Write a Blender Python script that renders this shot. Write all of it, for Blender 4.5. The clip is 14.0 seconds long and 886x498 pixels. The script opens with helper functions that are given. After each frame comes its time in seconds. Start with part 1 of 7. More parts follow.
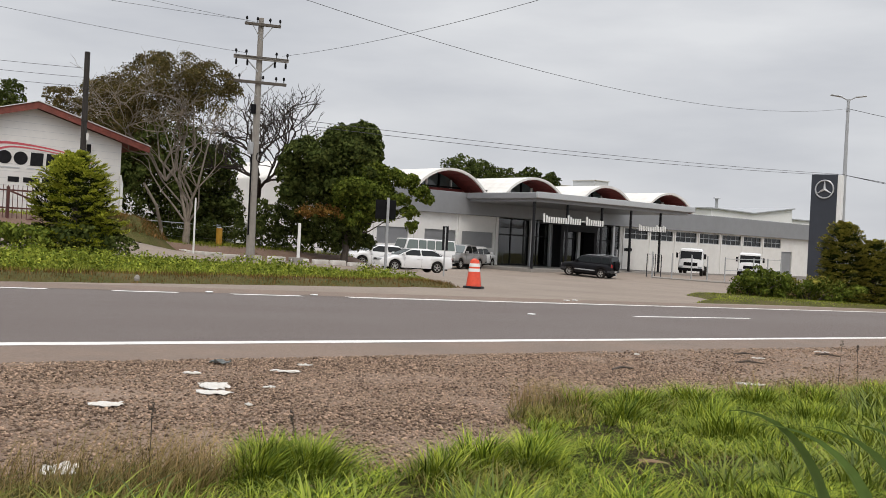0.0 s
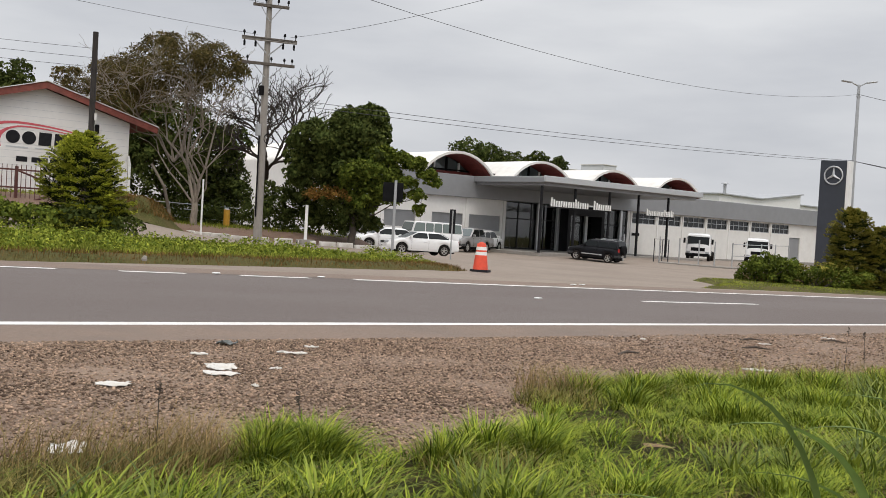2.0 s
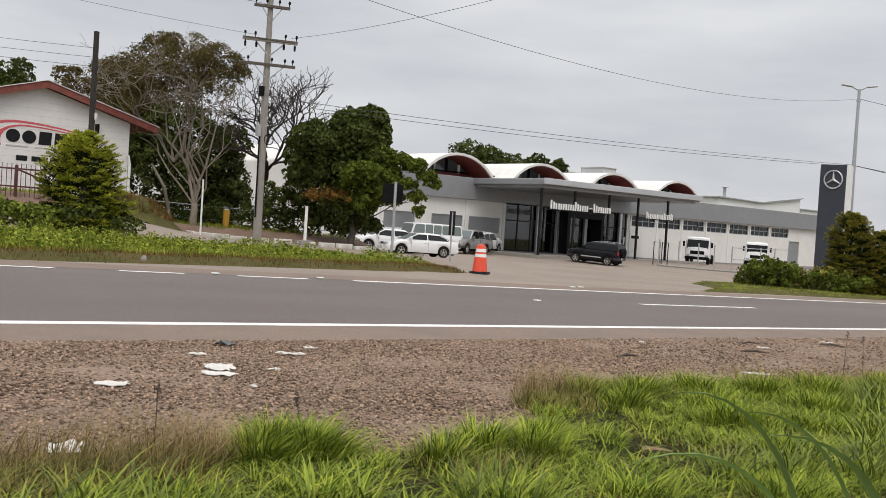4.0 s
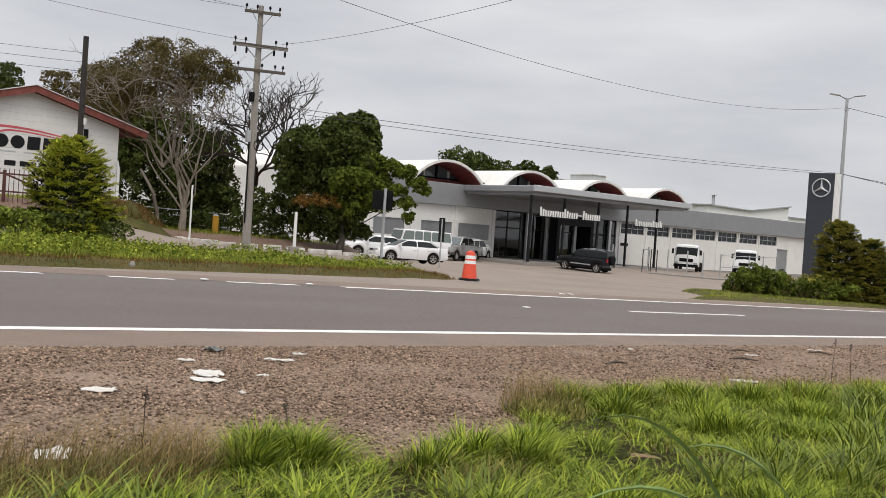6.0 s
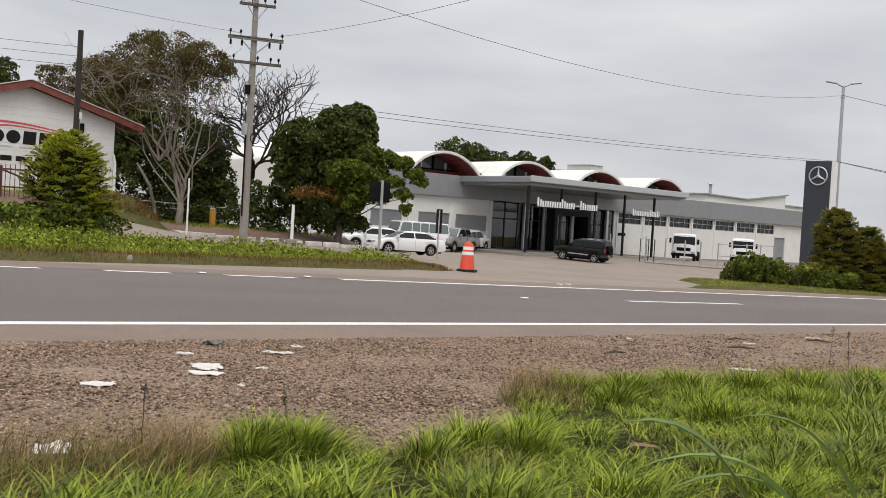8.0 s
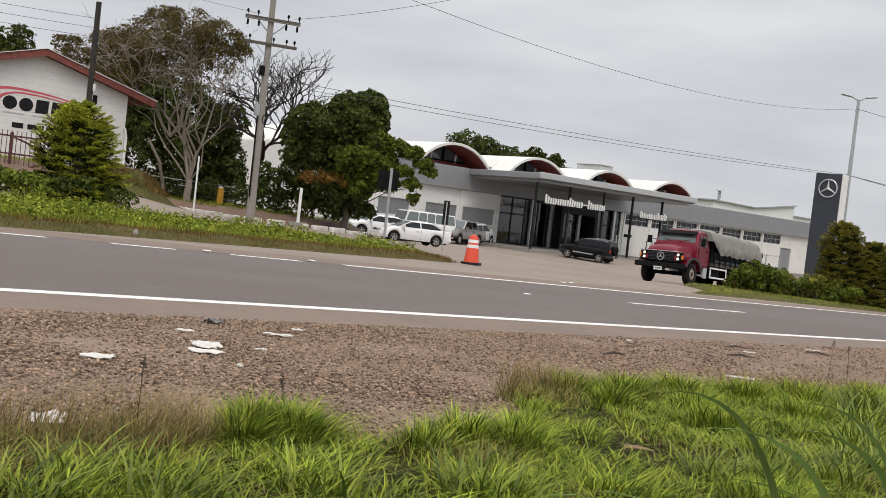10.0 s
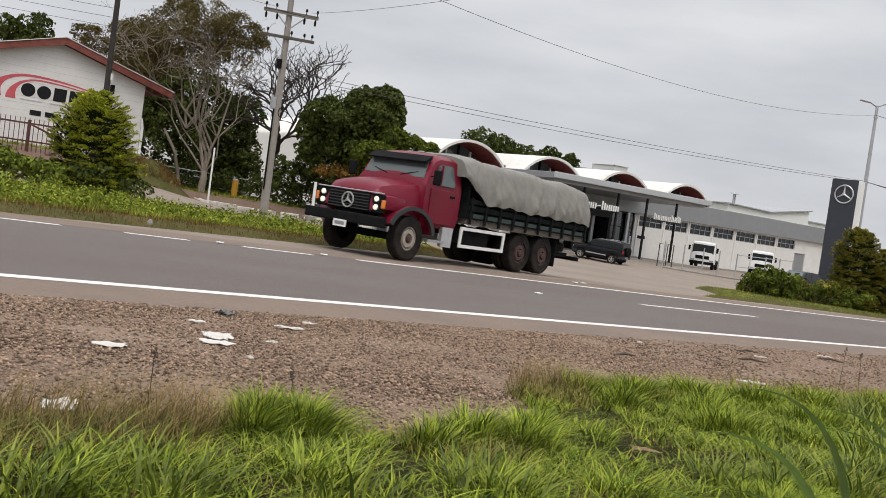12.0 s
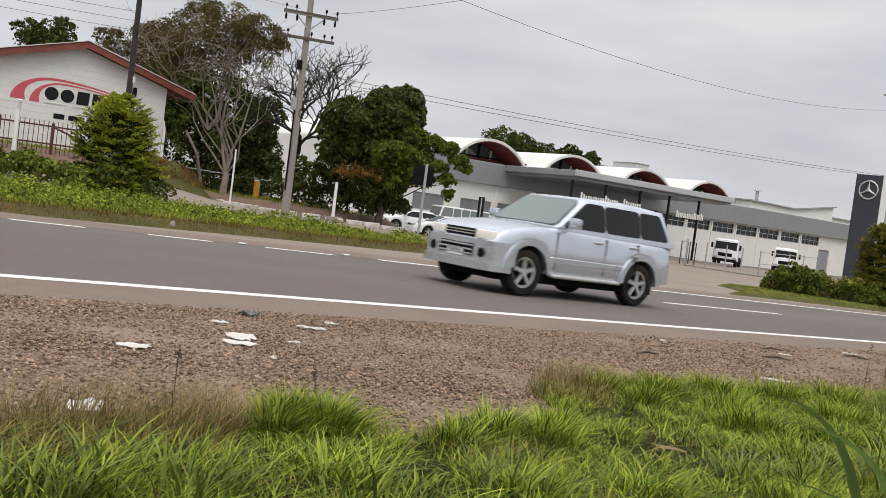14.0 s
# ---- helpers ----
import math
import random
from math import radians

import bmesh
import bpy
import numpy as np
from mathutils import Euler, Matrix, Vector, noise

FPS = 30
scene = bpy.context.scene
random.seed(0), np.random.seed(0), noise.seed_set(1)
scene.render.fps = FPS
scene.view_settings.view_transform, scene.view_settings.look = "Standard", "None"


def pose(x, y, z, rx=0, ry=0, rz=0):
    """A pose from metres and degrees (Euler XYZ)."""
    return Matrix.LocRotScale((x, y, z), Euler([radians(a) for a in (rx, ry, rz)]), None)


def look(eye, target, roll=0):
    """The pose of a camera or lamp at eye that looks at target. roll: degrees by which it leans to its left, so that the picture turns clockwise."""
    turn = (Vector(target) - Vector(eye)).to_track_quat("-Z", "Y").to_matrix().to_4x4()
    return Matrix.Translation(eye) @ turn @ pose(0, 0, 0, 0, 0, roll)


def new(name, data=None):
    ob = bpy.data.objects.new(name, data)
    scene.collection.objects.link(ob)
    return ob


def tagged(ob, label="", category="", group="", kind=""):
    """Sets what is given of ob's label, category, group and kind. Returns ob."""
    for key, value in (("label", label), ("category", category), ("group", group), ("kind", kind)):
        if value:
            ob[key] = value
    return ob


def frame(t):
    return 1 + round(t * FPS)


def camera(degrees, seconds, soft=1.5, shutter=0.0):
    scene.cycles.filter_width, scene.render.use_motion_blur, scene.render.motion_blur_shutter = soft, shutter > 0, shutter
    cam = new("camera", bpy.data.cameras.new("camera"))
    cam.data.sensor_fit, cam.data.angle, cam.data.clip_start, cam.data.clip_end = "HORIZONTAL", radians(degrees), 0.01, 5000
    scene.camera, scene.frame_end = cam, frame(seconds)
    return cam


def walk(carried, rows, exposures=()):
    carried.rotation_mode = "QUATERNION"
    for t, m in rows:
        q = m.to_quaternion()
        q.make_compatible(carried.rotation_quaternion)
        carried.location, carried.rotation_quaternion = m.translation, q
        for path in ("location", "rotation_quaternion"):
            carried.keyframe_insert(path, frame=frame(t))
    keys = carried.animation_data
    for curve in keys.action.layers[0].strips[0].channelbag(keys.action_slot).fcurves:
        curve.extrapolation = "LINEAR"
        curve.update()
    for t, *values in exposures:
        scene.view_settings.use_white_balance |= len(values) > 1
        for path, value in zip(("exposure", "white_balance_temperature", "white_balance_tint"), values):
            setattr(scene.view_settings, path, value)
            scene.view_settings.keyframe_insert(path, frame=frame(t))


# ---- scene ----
cam = camera(48.03, 14.0, 0.8, 0.1)
EYE = 1.09
# seconds, yaw, pitch, lean of a camera held in the hand at one spot
ROWS = [
    (0.0, -40.70, -0.37, 2.83),
    (0.5, -40.75, -0.83, 2.96),
    (1.0, -40.61, -1.28, 3.08),
    (1.5, -40.42, -1.43, 3.18),
    (2.0, -40.35, -1.36, 3.30),
    (2.5, -40.25, -1.42, 3.39),
    (3.0, -40.19, -1.43, 3.52),
    (5.5, -40.78, -0.87, 3.90),
    (6.0, -40.95, -0.84, 3.87),
    (6.5, -40.95, -0.81, 3.77),
    (7.0, -41.08, -1.01, 3.61),
    (7.5, -41.03, -1.12, 3.40),
    (8.0, -41.12, -1.33, 3.37),
    (10.5, -40.91, -1.85, 7.28),
    (11.0, -40.96, -1.85, 7.60),
    (11.5, -40.68, -1.92, 7.76),
    (12.0, -40.17, -2.11, 7.88),
    (12.5, -39.53, -2.37, 7.90),
    (13.0, -38.98, -2.40, 7.77),
    (13.5, -38.87, -2.31, 7.58),
    (14.0, -38.96, -2.31, 7.40),
]
walk(cam, [(t, pose(0, 0, EYE, 90 + pitch, 0, yaw) @ pose(0, 0, 0, 0, 0, roll)) for t, yaw, pitch, roll in ROWS])

# ---- light: an overcast sky, a wide weak sun behind the cloud ----
SUN_EL, SUN_AZ = radians(58), radians(215)
world = bpy.data.worlds.new("world")
scene.world = world
world.use_nodes = True
wn, wl = world.node_tree.nodes, world.node_tree.links
wn.clear()
w_out = wn.new("ShaderNodeOutputWorld")
w_bg = wn.new("ShaderNodeBackground")
w_sky = wn.new("ShaderNodeTexSky")
w_sky.sky_type, w_sky.sun_disc = "NISHITA", False
w_sky.sun_elevation, w_sky.sun_rotation = SUN_EL, SUN_AZ
w_sky.air_density, w_sky.dust_density = 1.0, 3.0
w_co = wn.new("ShaderNodeTexCoord")
w_map = wn.new("ShaderNodeMapping")
w_map.inputs["Scale"].default_value = (1.3, 1.3, 5.5)
w_map.inputs["Rotation"].default_value = (radians(8), 0, radians(30))
w_noise = wn.new("ShaderNodeTexNoise")
w_noise.inputs["Scale"].default_value, w_noise.inputs["Detail"].default_value = 2.2, 6
w_noise.inputs["Roughness"].default_value = 0.5
w_ramp = wn.new("ShaderNodeValToRGB")
w_ramp.color_ramp.elements[0].position, w_ramp.color_ramp.elements[0].color = 0.32, (5.6, 5.75, 6.15, 1)
w_ramp.color_ramp.elements[1].position, w_ramp.color_ramp.elements[1].color = 0.68, (7.7, 7.8, 8.0, 1)
w_mix = wn.new("ShaderNodeMix")
w_mix.data_type = "RGBA"
w_mix.inputs["Factor"].default_value = 0.94
wl.new(w_co.outputs["Generated"], w_map.inputs["Vector"])
wl.new(w_map.outputs["Vector"], w_noise.inputs["Vector"])
wl.new(w_noise.outputs["Fac"], w_ramp.inputs["Fac"])
wl.new(w_sky.outputs["Color"], w_mix.inputs["A"])
wl.new(w_ramp.outputs["Color"], w_mix.inputs["B"])
# overcast sky: brighter towards the zenith
w_sep = wn.new("ShaderNodeSeparateXYZ")
w_up = wn.new("ShaderNodeMapRange")
w_up.inputs["From Min"].default_value, w_up.inputs["From Max"].default_value = 0.3, 0.95
w_up.inputs["To Min"].default_value, w_up.inputs["To Max"].default_value = 1.0, 2.5
w_gain = wn.new("ShaderNodeVectorMath")
w_gain.operation = "SCALE"
wl.new(w_co.outputs["Generated"], w_sep.inputs["Vector"])
wl.new(w_sep.outputs["Z"], w_up.inputs["Value"])
wl.new(w_mix.outputs["Result"], w_gain.inputs["Vector"])
wl.new(w_up.outputs["Result"], w_gain.inputs["Scale"])
wl.new(w_gain.outputs["Vector"], w_bg.inputs["Color"])
w_bg.inputs["Strength"].default_value = 0.1
wl.new(w_bg.outputs["Background"], w_out.inputs["Surface"])
sun = new("sun", bpy.data.lights.new("sun", "SUN"))
sun.data.energy, sun.data.angle, sun.data.color = 1.4, radians(25), (1.0, 0.92, 0.82)
sun.matrix_world = look((0, 0, 60), (0 - 60 * math.cos(SUN_EL) / math.sin(SUN_EL) * math.sin(SUN_AZ), -60 * math.cos(SUN_EL) / math.sin(SUN_EL) * math.cos(SUN_AZ), 0))
scene.view_settings.exposure = 0.0

# ---- materials ----
def material(name, base, vary=0.12, rough=0.7, metal=0.0, scale=6.0, bump=0.0, bump_scale=60.0, island=0.0, second=None, second_scale=0.6, second_amount=0.5, translucent=0.0, coat=0.0, stretch=None, objrand=0.0, spec=0.5):
    """A procedural surface: fine grain, a second colour in larger stains, relief, and a shift from piece to piece."""
    m = bpy.data.materials.new(name)
    m.use_nodes = True
    n, l = m.node_tree.nodes, m.node_tree.links
    b = n["Principled BSDF"]
    co = n.new("ShaderNodeTexCoord")
    src = co.outputs["Object"]
    if stretch:
        mp = n.new("ShaderNodeMapping")
        mp.inputs["Scale"].default_value = stretch
        l.new(src, mp.inputs["Vector"])
        src = mp.outputs["Vector"]
    no = n.new("ShaderNodeTexNoise")
    no.inputs["Scale"].default_value, no.inputs["Detail"].default_value = scale, 5
    l.new(src, no.inputs["Vector"])
    ramp = n.new("ShaderNodeValToRGB")
    lo = [max(0, c * (1 - vary)) for c in base]
    hi = [min(1, c * (1 + vary)) for c in base]
    ramp.color_ramp.elements[0].position, ramp.color_ramp.elements[0].color = 0.3, (*lo, 1)
    ramp.color_ramp.elements[1].position, ramp.color_ramp.elements[1].color = 0.7, (*hi, 1)
    l.new(no.outputs["Fac"], ramp.inputs["Fac"])
    col = ramp.outputs["Color"]
    if second:
        n2 = n.new("ShaderNodeTexNoise")
        n2.inputs["Scale"].default_value, n2.inputs["Detail"].default_value, n2.inputs["Roughness"].default_value = second_scale, 6, 0.65
        l.new(src, n2.inputs["Vector"])
        r2 = n.new("ShaderNodeMapRange")
        r2.inputs["From Min"].default_value, r2.inputs["From Max"].default_value = 0.42, 0.66
        r2.inputs["To Max"].default_value = second_amount
        l.new(n2.outputs["Fac"], r2.inputs["Value"])
        mx = n.new("ShaderNodeMix")
        mx.data_type = "RGBA"
        mx.inputs["B"].default_value = (*second, 1)
        l.new(r2.outputs["Result"], mx.inputs["Factor"])
        l.new(col, mx.inputs["A"])
        col = mx.outputs["Result"]
    if island or objrand:
        if island:
            g = n.new("ShaderNodeNewGeometry")
            rnd = g.outputs["Random Per Island"]
        else:
            g = n.new("ShaderNodeObjectInfo")
            rnd = g.outputs["Random"]
        amt = island or objrand
        r3 = n.new("ShaderNodeMapRange")
        r3.inputs["To Min"].default_value, r3.inputs["To Max"].default_value = 1 - amt, 1 + amt
        l.new(rnd, r3.inputs["Value"])
        hs = n.new("ShaderNodeHueSaturation")
        l.new(r3.outputs["Result"], hs.inputs["Value"])
        l.new(col, hs.inputs["Color"])
        if island and translucent:
            r4 = n.new("ShaderNodeMapRange")
            r4.inputs["To Min"].default_value, r4.inputs["To Max"].default_value = 0.5 + 0.015 * amt, 0.5 - 0.06 * amt
            l.new(rnd, r4.inputs["Value"])
            l.new(r4.outputs["Result"], hs.inputs["Hue"])
        col = hs.outputs["Color"]
    l.new(col, b.inputs["Base Color"])
    b.inputs["Roughness"].default_value, b.inputs["Metallic"].default_value = rough, metal
    b.inputs["Coat Weight"].default_value = coat
    b.inputs["Specular IOR Level"].default_value = spec
    b.inputs["Coat Roughness"].default_value = 0.08
    if bump:
        n3 = n.new("ShaderNodeTexNoise")
        n3.inputs["Scale"].default_value, n3.inputs["Detail"].default_value = bump_scale, 4
        l.new(src, n3.inputs["Vector"])
        bp = n.new("ShaderNodeBump")
        bp.inputs["Strength"].default_value, bp.inputs["Distance"].default_value = min(1, bump), 0.02
        l.new(n3.outputs["Fac"], bp.inputs["Height"])
        l.new(bp.outputs["Normal"], b.inputs["Normal"])
    if translucent:
        tr = n.new("ShaderNodeBsdfTranslucent")
        l.new(col, tr.inputs["Color"])
        ms = n.new("ShaderNodeMixShader")
        ms.inputs["Fac"].default_value = translucent
        l.new(b.outputs["BSDF"], ms.inputs[1])
        l.new(tr.outputs["BSDF"], ms.inputs[2])
        l.new(ms.outputs["Shader"], n["Material Output"].inputs["Surface"])
    return m


def glass_dark(name, tint, rough=0.04, spec=0.6):
    m = bpy.data.materials.new(name)
    m.use_nodes = True
    b = m.node_tree.nodes["Principled BSDF"]
    b.inputs["Base Color"].default_value = (*tint, 1)
    b.inputs["Roughness"].default_value = rough
    b.inputs["IOR"].default_value = 1.5
    b.inputs["Specular IOR Level"].default_value = spec
    return m


def glow(name, color, strength):
    m = bpy.data.materials.new(name)
    m.use_nodes = True
    b = m.node_tree.nodes["Principled BSDF"]
    b.inputs["Base Color"].default_value = (*color, 1)
    b.inputs["Emission Color"].default_value = (*color, 1)
    b.inputs["Emission Strength"].default_value = strength
    return m


M_ASPHALT = material("asphalt", (0.123, 0.100, 0.090), 0.10, 0.9, scale=45, bump=0.5, bump_scale=140, second=(0.155, 0.135, 0.123), second_scale=0.35, second_amount=0.5, stretch=(0.35, 1, 1))
M_SHOULDER = material("dusty_asphalt", (0.205, 0.15, 0.115), 0.14, 0.95, scale=30, bump=0.5, bump_scale=110, second=(0.15, 0.12, 0.10), second_scale=0.8, second_amount=0.6)
M_GRAVEL = material("gravel_ground", (0.20, 0.136, 0.095), 0.55, 0.95, scale=55, bump=0.8, bump_scale=90, second=(0.275, 0.20, 0.145), second_scale=0.5, second_amount=0.75)
M_STONE = material("pebble", (0.265, 0.186, 0.132), 0.2, 0.95, scale=30, island=0.7, spec=0.2)
M_SOIL = material("bare_soil", (0.16, 0.10, 0.07), 0.3, 0.95, scale=22, bump=0.8, bump_scale=60, second=(0.22, 0.15, 0.11), second_scale=2.0)
M_LOT = material("dusty_concrete_yard", (0.25, 0.203, 0.163), 0.12, 0.93, scale=9, bump=0.4, bump_scale=60, second=(0.19, 0.15, 0.12), second_scale=0.25, second_amount=0.7)
M_LINE = material("road_paint", (0.72, 0.70, 0.67), 0.06, 0.7, scale=50, second=(0.4, 0.37, 0.34), second_scale=3.0, second_amount=0.35)
M_TURF = material("turf_ground", (0.075, 0.075, 0.026), 0.35, 0.95, spec=0.05, scale=14, bump=1.0, bump_scale=40, second=(0.13, 0.10, 0.05), second_scale=0.7, second_amount=0.6)
M_GRASS_OLIVE = material("olive_grass_blade", (0.18, 0.175, 0.045), 0.35, 0.8, scale=3, island=0.7, translucent=0.2, spec=0.15)
M_GRASS = material("grass_blade", (0.158, 0.24, 0.028), 0.35, 0.75, scale=3, island=0.8, translucent=0.12, spec=0.1)
M_GRASS_DRY = material("dry_grass_blade", (0.25, 0.195, 0.075), 0.25, 0.8, spec=0.15, scale=3, island=0.45, translucent=0.25)
M_GRASS_EDGE = material("verge_edge_blade", (0.15, 0.105, 0.03), 0.35, 0.85, spec=0.1, scale=1.5, island=0.6, translucent=0.15)
M_GRASS_VERGE = material("verge_grass_blade", (0.19, 0.235, 0.035), 0.5, 0.8, scale=0.8, island=0.5, translucent=0.15, spec=0.06)
M_BLADE = material("long_grass_leaf", (0.21, 0.31, 0.08), 0.3, 0.5, scale=10, translucent=0.3, objrand=0.5)
M_BROAD = material("broad_grass_blade", (0.135, 0.19, 0.025), 0.3, 0.6, scale=3, island=0.6, translucent=0.2, spec=0.3)
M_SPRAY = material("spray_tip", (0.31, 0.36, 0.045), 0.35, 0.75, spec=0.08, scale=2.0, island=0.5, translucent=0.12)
# near-black inner leaves: the shade inside the bush is put into their colour
M_SPRAY_SHADED = material("spray_heart_shaded", (0.035, 0.05, 0.012), 0.4, 0.85, spec=0.03, scale=2.0, island=0.5, translucent=0.05)
M_LEAF_HEDGE = material("hedge_leaf", (0.19, 0.25, 0.035), 0.35, 0.8, spec=0.06, scale=1.2, island=0.55, translucent=0.14)
M_LEAF_DARK = material("dark_leaf", (0.062, 0.085, 0.022), 0.4, 0.8, spec=0.05, scale=0.9, island=0.5, translucent=0.1)
M_LEAF_OLIVE = material("olive_leaf", (0.115, 0.10, 0.036), 0.35, 0.8, spec=0.05, scale=0.8, island=0.5, translucent=0.12)
M_LEAF_GOLD = material("yellowed_leaf", (0.22, 0.14, 0.03), 0.3, 0.8, spec=0.12, scale=2, island=0.5, translucent=0.2)
M_LEAF_MID = material("green_leaf", (0.10, 0.14, 0.022), 0.4, 0.8, spec=0.06, scale=0.9, island=0.5, translucent=0.12)
M_BARK = material("bark", (0.085, 0.068, 0.055), 0.3, 0.9, scale=9, bump=0.8, bump_scale=25, stretch=(3, 3, 0.6))
M_BARK_PALE = material("pale_bark", (0.23, 0.195, 0.155), 0.25, 0.9, scale=7, bump=0.5, bump_scale=25, stretch=(3, 3, 0.6))
M_WALL = material("white_render_wall", (0.74, 0.73, 0.71), 0.04, 0.85, scale=4, second=(0.62, 0.60, 0.56), second_scale=0.5, second_amount=0.4, bump=0.1)
M_GREYCLAD = material("grey_metal_cladding", (0.27, 0.275, 0.285), 0.05, 0.45, scale=1.5, metal=0.25, second=(0.24, 0.245, 0.25), second_scale=0.4)
M_ROOF = material("white_vault_roof", (0.72, 0.70, 0.66), 0.05, 0.7, scale=2, second=(0.5, 0.47, 0.43), second_scale=0.35, second_amount=0.5)
M_REDSOFFIT = material("dark_red_soffit", (0.16, 0.03, 0.025), 0.2, 0.7, scale=4)
M_BLACK = material("black_paint", (0.014, 0.014, 0.016), 0.2, 0.45, scale=6, spec=0.15)
M_DARK = material("dark_interior", (0.010, 0.010, 0.011), 0.3, 0.8, scale=3, spec=0.08)
M_GLASS = glass_dark("dark_glass", (0.006, 0.008, 0.009), 0.04, 0.35)
M_GLASS_CLEAR = bpy.data.materials.new("showroom_glass")
M_GLASS_CLEAR.use_nodes = True
gn, gl = M_GLASS_CLEAR.node_tree.nodes, M_GLASS_CLEAR.node_tree.links
g_tr, g_gl, g_mx, g_fr = gn.new("ShaderNodeBsdfTransparent"), gn.new("ShaderNodeBsdfGlossy"), gn.new("ShaderNodeMixShader"), gn.new("ShaderNodeFresnel")
g_tr.inputs["Color"].default_value = (0.62, 0.68, 0.68, 1)
g_gl.inputs["Roughness"].default_value = 0.02
g_fr.inputs["IOR"].default_value = 1.9
gl.new(g_fr.outputs["Fac"], g_mx.inputs["Fac"])
gl.new(g_tr.outputs["BSDF"], g_mx.inputs[1])
gl.new(g_gl.outputs["BSDF"], g_mx.inputs[2])
gl.new(g_mx.outputs["Shader"], gn["Material Output"].inputs["Surface"])
M_GLASS_CAR = glass_dark("car_glass", (0.006, 0.008, 0.008), 0.03, 0.3)
M_GLASS_PALE = glass_dark("pale_glass", (0.09, 0.11, 0.11), 0.05)
M_ALU = material("aluminium", (0.55, 0.56, 0.57), 0.05, 0.4, 0.6, scale=8)
M_GALV = material("galvanised_steel", (0.42, 0.43, 0.44), 0.08, 0.5, 0.5, scale=8)
M_CONCRETE = material("pole_concrete", (0.27, 0.25, 0.225), 0.12, 0.9, scale=5, bump=0.3, bump_scale=40, second=(0.24, 0.22, 0.2), second_scale=1.5)
M_WOOD = material("weathered_timber", (0.10, 0.085, 0.07), 0.25, 0.85, scale=6, bump=0.5, stretch=(4, 4, 0.5))
M_RUST = material("rust_red_paint", (0.085, 0.025, 0.02), 0.25, 0.6, scale=6, second=(0.12, 0.05, 0.035), second_scale=2)
M_WIRE = material("wire", (0.05, 0.05, 0.055), 0.1, 0.6)
M_WHITE = material("white_paint", (0.78, 0.78, 0.76), 0.03, 0.4, scale=3)
M_ORANGE = material("orange_plastic", (0.75, 0.085, 0.04), 0.1, 0.5, scale=8, second=(0.5, 0.08, 0.05), second_scale=3, second_amount=0.4)
M_RUBBER = material("tyre_rubber", (0.014, 0.013, 0.013), 0.25, 0.9, spec=0.1, scale=14, second=(0.05, 0.04, 0.033), second_scale=3, second_amount=0.6)
M_PAPER = material("crumpled_litter", (0.62, 0.60, 0.56), 0.15, 0.8, scale=14, second=(0.4, 0.35, 0.29), second_scale=9, second_amount=0.6)
M_CREAM = material("white_cladding_panel", (0.70, 0.69, 0.66), 0.04, 0.8, scale=2, second=(0.6, 0.58, 0.54), second_scale=0.8, second_amount=0.4)


# ---- building blocks ----
def part(name, bm, mat, parent=None, label="", smooth=False):
    me = bpy.data.meshes.new(name)
    bm.to_mesh(me)
    bm.free()
    for mm in (mat if isinstance(mat, (list, tuple)) else [mat]):
        me.materials.append(mm)
    if smooth:
        me.shade_smooth()
        me.set_sharp_from_angle(angle=radians(35))
    ob = new(name, me)
    if parent:
        ob.parent = parent
    if label:
        ob["label"] = label
    return ob


def arrays(name, verts, faces, mat, parent=None, label="", smooth=False):
    me = bpy.data.meshes.new(name)
    verts = np.asarray(verts, np.float32)
    faces = np.asarray(faces, np.int32)
    k = faces.shape[1]
    me.vertices.add(len(verts))
    me.vertices.foreach_set("co", verts.ravel())
    me.loops.add(faces.size)
    me.loops.foreach_set("vertex_index", faces.ravel())
    me.polygons.add(len(faces))
    me.polygons.foreach_set("loop_start", np.arange(0, faces.size, k, dtype=np.int32))
    me.update(calc_edges=True)
    me.materials.append(mat)
    if smooth:
        me.shade_smooth()
    ob = new(name, me)
    if parent:
        ob.parent = parent
    if label:
        ob["label"] = label
    return ob


def thing(name, m, label, category, group=""):
    e = new(name)
    e.matrix_basis = m
    return tagged(e, label, category, group)


def box(bm, x0, x1, y0, y1, z0, z1, bevel=0.0, seg=1):
    r = bmesh.ops.create_cube(bm, size=1, matrix=Matrix.Translation(((x0 + x1) / 2, (y0 + y1) / 2, (z0 + z1) / 2)) @ Matrix.Diagonal((x1 - x0, y1 - y0, z1 - z0, 1)))
    if bevel:
        edges = list({e for v in r["verts"] for e in v.link_edges})
        bmesh.ops.bevel(bm, geom=edges, offset=bevel, segments=seg, affect="EDGES", profile=0.6)
    return bm


def boxed(*a, **k):
    return box(bmesh.new(), *a, **k)


def tube(bm, pts, radii, seg=8, cap=True):
    pts = [Vector(p) for p in pts]
    rings = []
    for i, p in enumerate(pts):
        d = (pts[min(i + 1, len(pts) - 1)] - pts[max(i - 1, 0)]).normalized()
        a = d.orthogonal().normalized() if i == 0 else (ref - d * ref.dot(d)).normalized()
        ref = a
        b = d.cross(a)
        r = radii[i] if isinstance(radii, (list, tuple)) else radii
        rings.append([bm.verts.new(p + r * (math.cos(2 * math.pi * k / seg) * a + math.sin(2 * math.pi * k / seg) * b)) for k in range(seg)])
    for r0, r1 in zip(rings, rings[1:]):
        for k in range(seg):
            bm.faces.new((r0[k], r0[(k + 1) % seg], r1[(k + 1) % seg], r1[k]))
    if cap:
        bm.faces.new(rings[0][::-1])
        bm.faces.new(rings[-1])
    return bm


def tubed(*a, **k):
    return tube(bmesh.new(), *a, **k)


